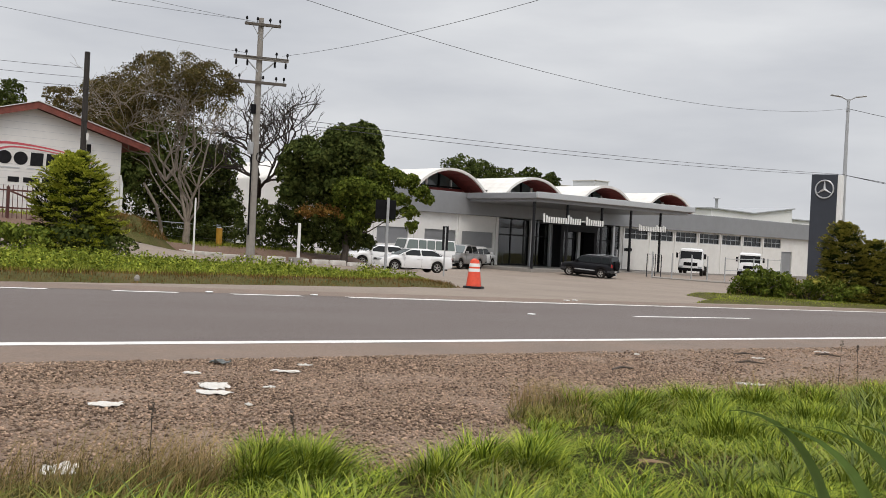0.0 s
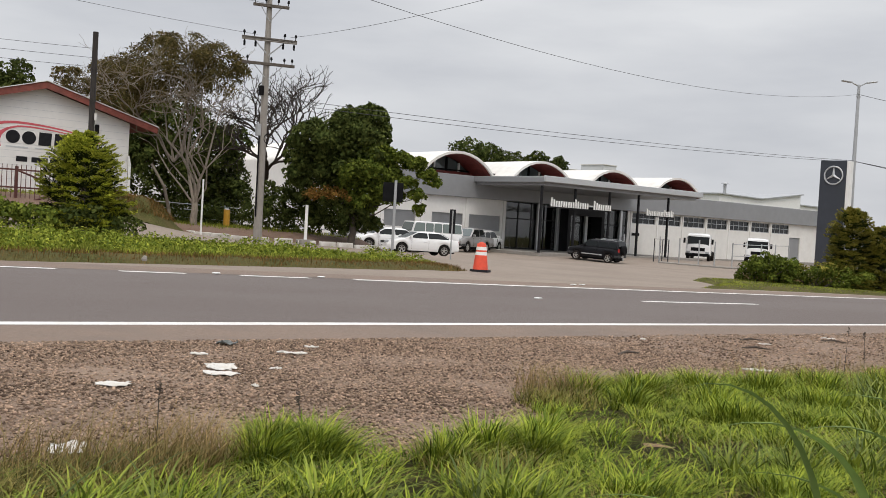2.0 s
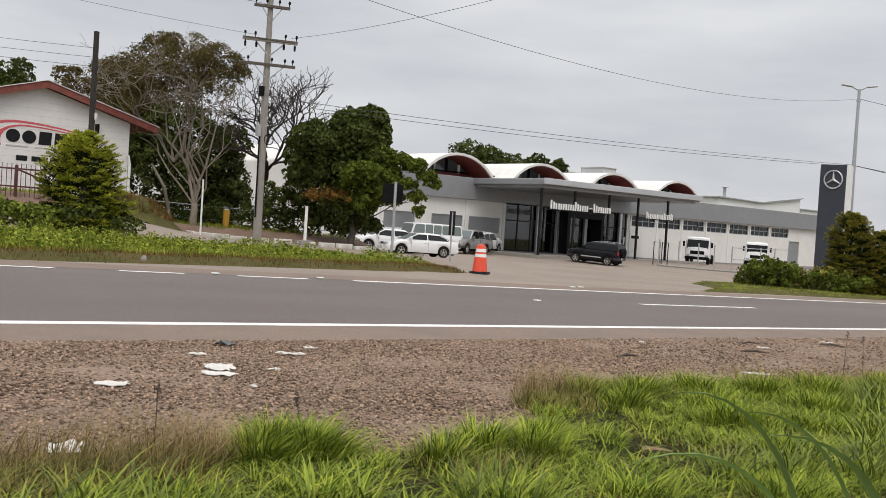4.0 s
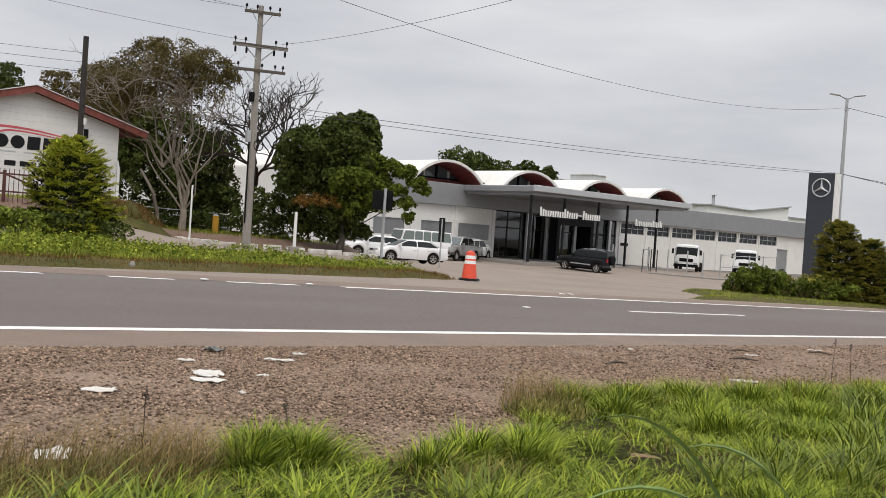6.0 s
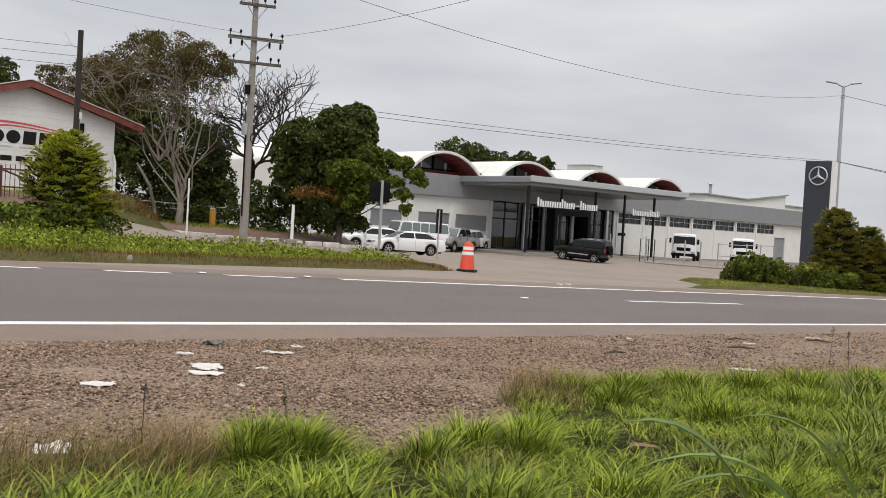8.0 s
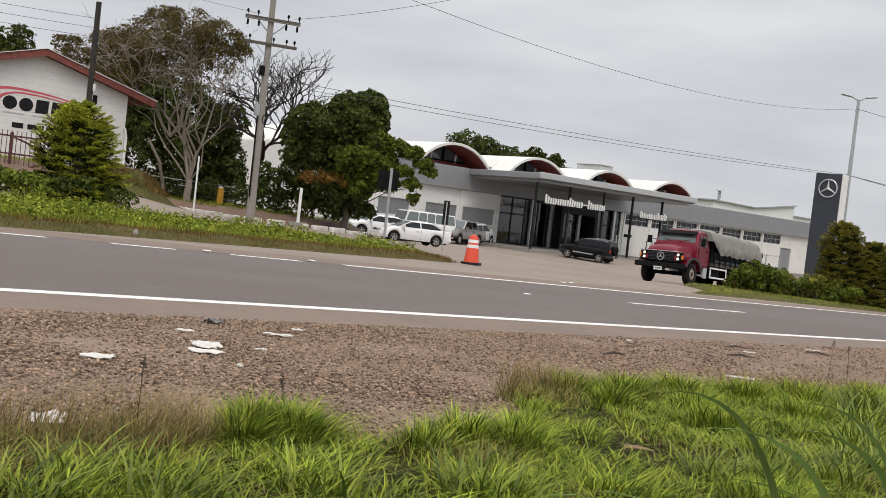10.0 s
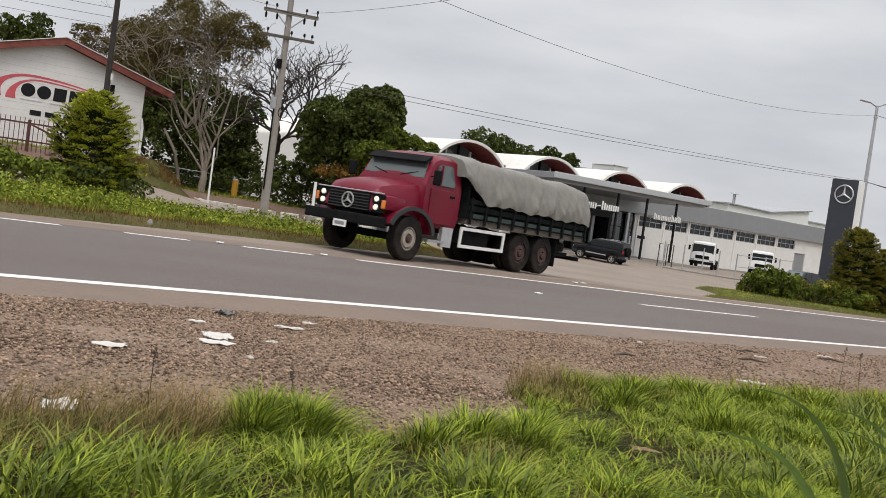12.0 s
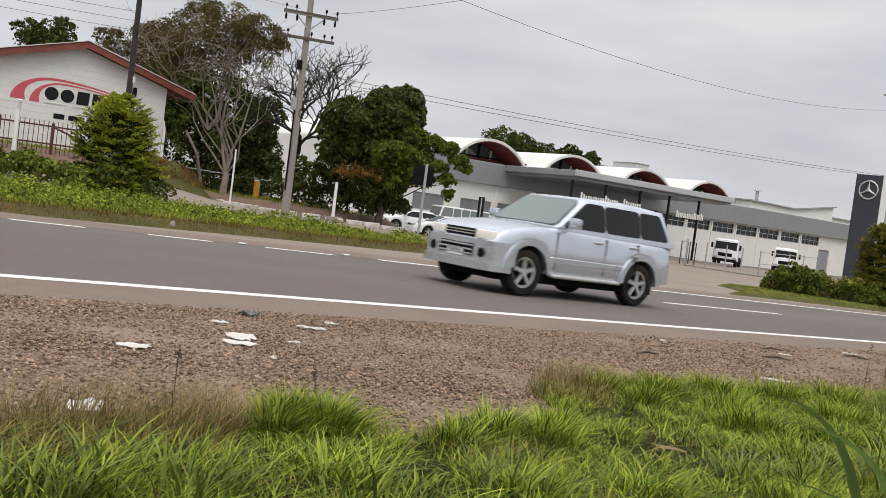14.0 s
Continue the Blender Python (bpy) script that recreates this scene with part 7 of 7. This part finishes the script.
# ---- small street things ----
cx, cy = 22.5, 24.5
cone = thing("traffic_cone", pose(cx, cy, land1(cx, cy) + 0.01), "tall orange traffic barrel with white bands and black rubber base", "traffic cone")
part("base", tubed([(0, 0, 0), (0, 0, 0.07)], [0.36, 0.34], 8), M_BLACK, cone)
bm = bmesh.new()
part("cone_body", tubed([(0, 0, 0.07), (0, 0, 0.55)], [0.255, 0.20], 20), M_ORANGE, cone, smooth=True)
for z0, z1, r0, r1, mm in ((0.55, 0.66, 0.20, 0.187, M_WHITE), (0.66, 0.72, 0.187, 0.18, M_ORANGE), (0.72, 0.83, 0.18, 0.165, M_WHITE), (0.83, 0.95, 0.165, 0.14, M_ORANGE)):
    part("band", tubed([(0, 0, z0), (0, 0, z1)], [r0, r1], 20), mm, cone, smooth=True)
part("cap", tubed([(0, 0, 0.95), (0, 0, 0.99)], [0.09, 0.06], 12), M_ORANGE, cone)

sp = thing("sign_post", pose(26.75, 34.95, 0), "grey steel post with the dark back of a road sign", "road sign")
part("post", tubed([(0, 0, land1(26.75, 34.95) - 0.1), (0, 0, 2.95)], 0.065, 10), M_GALV, sp, smooth=True)
bm = boxed(-0.55, 0.35, 0.07, 0.10, 2.0, 2.85, bevel=0.01)
bmesh.ops.transform(bm, matrix=pose(0, 0, 0, 0, 0, -35), verts=bm.verts)
part("sign_back", bm, M_DARK, sp)
sp2 = thing("narrow_sign", pose(28.1, 32.55, 0), "narrow dark sign board on a slim post", "road sign")
bm = boxed(-0.13, 0.13, -0.02, 0.02, 0.75, 1.8, bevel=0.01)
bmesh.ops.transform(bm, matrix=pose(0, 0, 0, 0, 0, -40), verts=bm.verts)
part("board", bm, M_BLACK, sp2)
part("post", tubed([(0, 0, land1(28.1, 32.55) - 0.1), (0, 0, 1.75)], 0.035, 8), M_GALV, sp2)
for x, y, h, r, lab in ((20.1, 40.1, 2.5, 0.045, "white-painted timber stake on the bank"), (23.9, 37.6, 1.75, 0.075, "white concrete post on a square foot")):
    w = thing("white_post", pose(x, y, land1(x, y)), lab, "post")
    part("shaft", tubed([(0, 0, -0.1), (0, 0, h)], [r, r * 0.9], 8), M_WHITE, w)
    if r > 0.07:
        part("foot", boxed(-0.35, 0.35, -0.25, 0.25, -0.1, 0.22, bevel=0.02), M_CONCRETE, w)
kw = [(18.9, 44.0), (20.2, 41.0), (21.6, 38.6), (24.4, 37.3), (27.4, 37.5), (31.0, 41.0)]
M_KERB = material("whitewashed_kerb", (0.68, 0.66, 0.62), 0.15, 0.9, scale=5, second=(0.25, 0.2, 0.16), second_scale=1.2, second_amount=0.8, objrand=0.12)
for (x0, y0), (x1, y1) in zip(kw, kw[1:]):
    n = int(math.hypot(x1 - x0, y1 - y0) / 0.8)
    for i in range(n):
        xa, ya = x0 + (x1 - x0) * (i + 0.5) / n, y0 + (y1 - y0) * (i + 0.5) / n
        bm = boxed(-0.40, 0.40, -0.12, 0.12, -0.15, 0.19 + 0.02 * math.sin(i * 2.1), bevel=0.02)
        k = tagged(part("kerb_stone", bm, M_KERB), "whitewashed concrete kerb stone", "kerb", "whitewashed kerb stones")
        k.matrix_basis = pose(xa, ya, land1(xa, ya), 0, 0, math.degrees(math.atan2(y1 - y0, x1 - x0)))
fence = thing("wire_fence", pose(0, 0, 0), "low fence of grey posts and rails behind the trees", "fence")
for i in range(9):
    x, y = 19.5 + 1.1 * i, 48.6 - 0.85 * i
    part("fence_post", tubed([(x, y, land1(x, y) - 0.1), (x, y, land1(x, y) + 1.5)], 0.05, 6), M_GALV, fence)
for z in (0.75, 1.15, 1.42):
    part("fence_rail", tubed([(19.5, 48.6, land1(19.5, 48.6) + z), (28.3, 41.8, land1(28.3, 41.8) + z)], 0.022, 5), M_GALV, fence)
yb = thing("yellow_bollard", pose(23.6, 44.4, land1(23.6, 44.4)), "yellow painted steel barrier post", "bollard")
part("post", tubed([(0, 0, 0), (0, 0, 1.3)], 0.16, 8), material("yellow_paint", (0.6, 0.32, 0.03), 0.1, 0.6), yb)
part("cap", tubed([(0, 0, 1.3), (0, 0, 1.36)], [0.16, 0.08], 8), M_GALV, yb)

yf = thing("yard_fence", pose(0, 0, 0), "grey steel gate frame and posts on a white kerb", "fence")
YF = [(58.0, 47.6), (61.0, 46.6), (64.0, 45.2), (66.5, 43.9), (69.5, 43.3), (73.0, 43.0)]
for x, y in YF + [(62.5, 45.9), (65.2, 44.6), (71.2, 43.1)]:
    part("fence_post", tubed([(x, y, land1(x, y) - 0.1), (x, y, land1(x, y) + 2.0)], 0.05, 8), M_GALV, yf)
for (x0, y0), (x1, y1) in zip(YF[3:], YF[4:]):
    for z in (1.9, 1.0):
        part("fence_rail", tubed([(x0, y0, land1(x0, y0) + z), (x1, y1, land1(x1, y1) + z)], 0.03, 6), M_GALV, yf)
for (x0, y0), (x1, y1) in zip(YF[1:], YF[2:]):
    part("kerb", tubed([(x0, y0, land1(x0, y0) + 0.05), (x1, y1, land1(x1, y1) + 0.05)], 0.1, 6), M_CONCRETE, yf)
gf = thing("tube_barrier", pose(61.5, 47.5, land1(61.5, 47.5)), "dark tubular steel bicycle barrier", "barrier")
for dx in (0, 0.9):
    part("hoop", tubed([(dx, -dx * 0.1, 0), (dx, -dx * 0.1, 1.75), (dx + 0.75, -dx * 0.1, 1.72), (dx + 0.75, -dx * 0.1, 0)], 0.04, 6), M_PLASTIC, gf)

# ---- litter, stones and studs ----
def litter(x, y, w, d, rz, seed, mat=M_PAPER, label="crumpled white paper litter on the gravel", h=0.016):
    rng = random.Random(seed)
    nx, ny = 9, 6
    bm = bmesh.new()
    g = []
    for side in (0, 1):
        rows = []
        for j in range(ny):
            row = []
            for i in range(nx):
                u, v = i / (nx - 1) - 0.5, j / (ny - 1) - 0.5
                e = 1 + 0.35 * noise.noise((i * 1.7 + seed, j * 1.7, seed * 1.7)) - 0.25 * (abs(u) + abs(v) > 0.8)
                z = h * (0.35 + abs(noise.noise((u * 5 + seed, v * 5, 0.3))) * 1.6) + (0.004 if side else 0)
                row.append(bm.verts.new((u * w * e, v * d * e, z)))
            rows.append(row)
        g.append(rows)
    for k, rows in enumerate(g):
        for j in range(ny - 1):
            for i in range(nx - 1):
                q = (rows[j][i], rows[j][i + 1], rows[j + 1][i + 1], rows[j + 1][i])
                bm.faces.new(q if k else q[::-1])
    ring = [(0, i) for i in range(nx)] + [(j, nx - 1) for j in range(1, ny)] + [(ny - 1, i) for i in range(nx - 2, -1, -1)] + [(j, 0) for j in range(ny - 2, 0, -1)]
    for (j0, i0), (j1, i1) in zip(ring, ring[1:] + ring[:1]):
        bm.faces.new((g[0][j0][i0], g[0][j1][i1], g[1][j1][i1], g[1][j0][i0]))
    ob = part("litter", bm, mat, None)
    ob.matrix_basis = pose(x, y, land1(x, y) + 0.004, 0, 0, rz)
    return tagged(ob, label, "litter", "scattered litter")


for i, (x, y, w, d, rz) in enumerate(((3.42, 6.40, 0.25, 0.36, -22), (3.27, 6.12, 0.29, 0.2, -45), (3.78, 6.25, 0.10, 0.06, -30), (2.42, 5.88, 0.26, 0.18, -30), (4.36, 6.97, 0.32, 0.09, -42), (1.60, 4.36, 0.2, 0.24, -20), (8.55, 5.3, 0.32, 0.10, -55),
                                         (3.55, 7.02, 0.16, 0.07, -40), (4.75, 7.28, 0.16, 0.05, -40), (3.25, 5.62, 0.06, 0.05, 10), (9.6, 7.5, 0.08, 0.07, 0), (1.62, 4.0, 0.2, 0.07, -40), (2.55, 3.5, 0.06, 0.04, 15), (2.9, 3.3, 0.05, 0.04, 0), (13.6, 7.3, 0.25, 0.07, -50), (11.3, 6.9, 0.2, 0.05, -40))):
    litter(x, y, w * 0.8, d * 0.85, rz, 3 + i)
litter(4.05, 7.5, 0.18, 0.10, -30, 40, material("grey_plastic_bag", (0.11, 0.12, 0.115), 0.3, 0.5, scale=12), "crumpled dark grey plastic bag on the gravel", 0.035)
for i, (x, y, rz) in enumerate(((10.6, 6.6, -40), (11.6, 7.3, -20), (13.2, 7.0, -60), (8.1, 6.5, 0))):
    tw = part("twig", tubed([(-0.16, 0, 0.012), (0, 0.02, 0.03), (0.17, -0.01, 0.012)], [0.012, 0.014, 0.006], 5), M_BARK)
    tw.matrix_basis = pose(x, y, land1(x, y), 0, 0, rz)
    tagged(tw, "short dark broken twig on the gravel", "twig", "twigs on the gravel")
for x in (13.55, 30.5, 47.5):
    st = part("road_stud", boxed(-0.06, 0.06, -0.06, 0.06, 0, 0.022, bevel=0.008), M_WHITE)
    st.matrix_basis = pose(x, 13.1, land1(x, 13.1) + 0.004)
    tagged(st, "white reflective road stud between the lane dashes", "road stud", "road studs")
for x, y in ((8.75, 16.75), (19.5, 17.6), (20.0, 17.75), (11.1, 16.8)):
    st = part("road_stud", boxed(-0.06, 0.06, -0.06, 0.06, 0, 0.025, bevel=0.008), M_WHITE)
    st.matrix_basis = pose(x, y, land1(x, y) + 0.012)
    tagged(st, "white stud at the far edge line", "road stud", "road studs")
rk = part("white_stone", tubed([(0, 0, 0), (0, 0, 0.04), (0.01, 0, 0.09), (0.01, 0, 0.11)], [0.05, 0.06, 0.04, 0.015], 7), M_CONCRETE)
rk.matrix_basis = pose(8.2, 18.7, land1(8.2, 18.7) + 0.08)
tagged(rk, "pale stone on the verge edge", "stone")


def pebbles(n, x0, x1, y0, y1, s0, s1, seed, name, mat=M_STONE):
    r = np.random.default_rng(seed)
    x, y = x0 + (x1 - x0) * r.random(n), y0 + (y1 - y0) * r.random(n)
    patch = np.sin(x * 1.7 + y * 0.8) * np.sin(y * 2.3 - x * 0.4)
    keep = r.random(n) < 0.85 + 0.2 * patch
    x, y = x[keep], y[keep]
    n = len(x)
    s = s0 + (s1 - s0) * r.random(n) ** 3
    O = np.array([(1, 0, 0), (-1, 0, 0), (0, 1, 0), (0, -1, 0), (0, 0, 1), (0, 0, -1)], float)
    V = O[None] * (0.6 + 0.7 * r.random((n, 6, 1))) * s[:, None, None] * np.array([1, 1, 0.6])
    a = r.random(n) * 6.283
    c, d = np.cos(a)[:, None], np.sin(a)[:, None]
    V = np.stack([V[..., 0] * c - V[..., 1] * d, V[..., 0] * d + V[..., 1] * c, V[..., 2]], -1)
    V += np.stack([x, y, land(x, y) + 0.006 + s * 0.1], 1)[:, None]
    T = np.array([(0, 2, 4), (2, 1, 4), (1, 3, 4), (3, 0, 4), (2, 0, 5), (1, 2, 5), (3, 1, 5), (0, 3, 5)])
    F = (np.arange(n)[:, None, None] * 6 + T[None]).reshape(-1, 3)
    ob = arrays(name, V.reshape(-1, 3), F, mat)
    return tagged(ob, "loose grey and brown gravel stones", "gravel", kind="stuff")


pebbles(150000, 0.2, 9.0, 3.6, 7.85, 0.003, 0.017, 71, "gravel")
M_STONE_DARK = material("dark_pebble", (0.12, 0.08, 0.058), 0.3, 0.95, scale=30, island=0.5, spec=0.2)
pebbles(15000, 0.2, 10.0, 3.8, 7.85, 0.005, 0.022, 73, "dark_gravel", M_STONE_DARK)
pebbles(26000, 9.0, 24.0, 4.8, 7.9, 0.007, 0.024, 72, "gravel")
M_EARTH = material("reddish_earth", (0.22, 0.125, 0.08), 0.3, 0.95, scale=18, bump=0.8, bump_scale=60, second=(0.10, 0.075, 0.035), second_scale=9.0, second_amount=0.6)
for sx, sy, sr in SOIL:
    rim = [(sx + sr * (0.75 + 0.2 * math.sin(3 * a + sx)) * math.cos(a), sy + sr * (0.7 + 0.2 * math.sin(2 * a + sy)) * math.sin(a)) for a in np.linspace(0, 6.0, 14)]
    sheet("bare_patch", np.linspace(sx - sr * 1.6, sx + sr * 1.6, 25), np.linspace(sy - sr * 1.6, sy + sr * 1.6, 25), 0.02, M_EARTH, "bare reddish earth between the grass", rim, 0.029, 0.16, 0.006)
PATCH = tufts([(sx, sy, sr * 1.3, int(1800 * sr)) for sx, sy, sr in SOIL], 67)
blades("patch_straw", PATCH, 0.05, 0.005, M_GRASS_DRY, 68, "flattened straw over the bare earth", lean=2.2, seg=3)

# ---- long grass leaves close by, moved by the wind ----
def long_leaf(r, a, height, reach, width, seed, mat=None, stem=0.45, name="long_grass_leaf"):
    """One broad arching leaf with a folded midrib, rooted right and ahead of the eye; it arches along its own x."""
    bm = bmesh.new()
    n = 16
    L, Rr, Mi = [], [], []
    rng = random.Random(seed)
    for i in range(n + 1):
        t = i / n
        x = reach * t ** 2.1
        z = height * (1 - (1 - t) ** 1.7) * 1.02 - (0.42 * abs(reach) + 0.05) * max(0, t - 0.55) ** 1.6 * 2.2
        w = width * (0.35 + 1.1 * math.sin(math.pi * min(1, t * 0.9 + 0.08))) * (1 - t ** 5)
        y = 0.03 * math.sin(t * 3 + seed)
        L.append(bm.verts.new((x, y - w / 2, z + 0.12 * w)))
        Mi.append(bm.verts.new((x, y, z - 0.1 * w)))
        Rr.append(bm.verts.new((x, y + w / 2, z + 0.12 * w)))
    for i in range(n):
        bm.faces.new((L[i], L[i + 1], Mi[i + 1], Mi[i]))
        bm.faces.new((Mi[i], Mi[i + 1], Rr[i + 1], Rr[i]))
    p = RIGHT * (r + 0.08) + AWAY * a
    ob = part(name, bm, mat or M_BLADE, None, smooth=True)
    ob.matrix_basis = pose(p.x, p.y, land1(p.x, p.y) - 0.02)
    return tagged(ob, "long arching green grass leaf bending in the wind", "grass", "long grass leaves")


LEAVES = []
for i, (r, a, h, reach, w, yaw) in enumerate(((0.60, 1.62, 0.90, 0.34, 0.034, 176), (0.72, 1.72, 0.82, 0.46, 0.032, 184), (0.70, 1.55, 0.78, 0.30, 0.030, 12), (0.50, 1.7, 0.68, 0.42, 0.024, 168), (0.84, 1.85, 0.86, 0.34, 0.030, 172), (0.58, 1.8, 0.66, 0.34, 0.026, 20), (0.92, 2.0, 0.78, 0.46, 0.030, 190),
                                               (0.42, 1.95, 0.60, 0.40, 0.020, 196), (0.78, 1.9, 0.66, 0.46, 0.030, 165), (0.92, 2.05, 0.70, 0.40, 0.028, 20), (0.68, 2.0, 0.58, 0.44, 0.026, 186), (0.88, 1.75, 0.72, 0.3, 0.030, 0), (0.30, 2.1, 0.52, 0.34, 0.016, 170))):
    LEAVES.append((long_leaf(r, a, h * 1.06, reach * 1.0, w * 1.05, 90 + i), yaw, i))


# ---- what moves ----
def drive(ob, path, wheels, r, t0, t1, step=1 / 30, limit=84.0, flip=1):
    """Keys a vehicle along (seconds, x, y, heading) and turns its wheels while it is near."""
    walk(ob, [(t, stand(x, y, h)) for t, x, y, h in path])
    ts, xs = [p[0] for p in path], [p[1] for p in path]
    n = int(round((t1 - t0) / step))
    for w in wheels:
        base = w.matrix_basis.copy()
        rows, a = [(0.0, base)] if t0 > 0 else [], 0.0
        for k in range(n + 1):
            t = t0 + k * step
            rows.append((t, base @ pose(0, 0, 0, 0, a, 0)))
            v = abs(np.interp(t + step, ts, xs) - np.interp(t, ts, xs))
            a += min(limit, math.degrees(v / r))
        if t1 < 14.0:
            rows.append((14.0, rows[-1][1]))
        walk(w, rows)


def motions():
    u = 22.9
    drive(hatchback, [(0.0, 13.65 + u * 5.3, 11.1, 180), (3.0, 13.65 + u * 2.3, 11.1, 180), (5.3, 13.65, 11.1, 180), (8.0, 13.65 - u * 2.7, 11.1, 180), (14.0, 13.65 - u * 8.7, 11.1, 180)], hatchback_wheels, 0.285, 4.4, 6.2)
    u = 23.4
    drive(offroader, [(0.0, 12.5 + u * 14, 12.5, 180), (10.0, 12.5 + u * 4, 12.5, 180), (13.0, 11.0 + u, 12.5, 180), (13.5, 11.75 + u * 0.5, 12.5, 180), (14.0, 12.5, 12.5, 180)], offroader_wheels, 0.385, 12.8, 14.0)
    drive(truck, [(0.0, 152.0, 29.0, 180), (8.2, 58.0, 29.0, 180), (9.0, 49.3, 29.0, 181), (9.6, 42.6, 28.6, 186), (10.3, 34.6, 27.0, 195), (10.65, 30.6, 25.5, 199), (11.0, 26.85, 24.0, 200.8), (11.4, 21.75, 21.6, 201), (11.8, 16.6, 19.8, 196.5),
                  (12.1, 12.75, 19.1, 191.5), (12.5, 8.42, 18.6, 187), (13.1, 1.55, 18.1, 184), (13.5, -3.1, 17.9, 182), (14.0, -9.6, 17.8, 180)], truck_wheels, 0.5, 8.2, 14.0, 0.1)
    drive(crossover, [(0.0, 200.0, 36.0, 180), (10.0, 92.0, 36.0, 180), (12.3, 57.0, 35.6, 183), (12.7, 51.2, 35.0, 187), (13.0, 46.9, 34.4, 188), (13.4, 40.6, 33.4, 188), (13.8, 34.5, 32.6, 186), (14.0, 31.6, 32.3, 184)], crossover_wheels, 0.335, 12.2, 14.0)

    # wind in the long leaves: seconds, lean to the side, lean away, in degrees
    gust = [(0.0, 22, 30), (0.5, 18, 26), (1.0, 8, 10), (1.5, 14, 0), (2.0, 12, 6), (2.5, 9, 7), (3.0, 8, 6), (4.0, 2, 8), (5.0, -6, 8), (5.5, -7, 6), (6.0, -11, 6), (6.5, -13, 2), (7.0, -11, -4), (7.5, -9, -4), (8.0, -4, -4), (9.2, 4, 12), (10.3, 14, 14), (11.0, 12, 20), (11.5, 10, 10), (12.2, 16, 14), (12.5, 16, 16), (13.0, 16, 14), (13.5, 18, 16), (14.0, 18, 18)]
    for ob, yaw, i in LEAVES:
        base = ob.matrix_basis.translation.copy()
        turn = -40.7 + yaw
        rows = []
        for t, g, f in gust:
            lean = g * (0.75 + 0.07 * (i % 9)) + 3.5 * math.sin(2.3 * t + 1.9 * i)
            fore = -0.8 * f + 4.0 * math.sin(1.7 * t + 2.7 * i)
            rows.append((t, Matrix.Translation(base) @ pose(0, 0, 0, 0, 0, -40.7) @ pose(0, 0, 0, fore, lean, 0) @ pose(0, 0, 0, 0, 0, yaw)))
        walk(ob, rows)


motions()
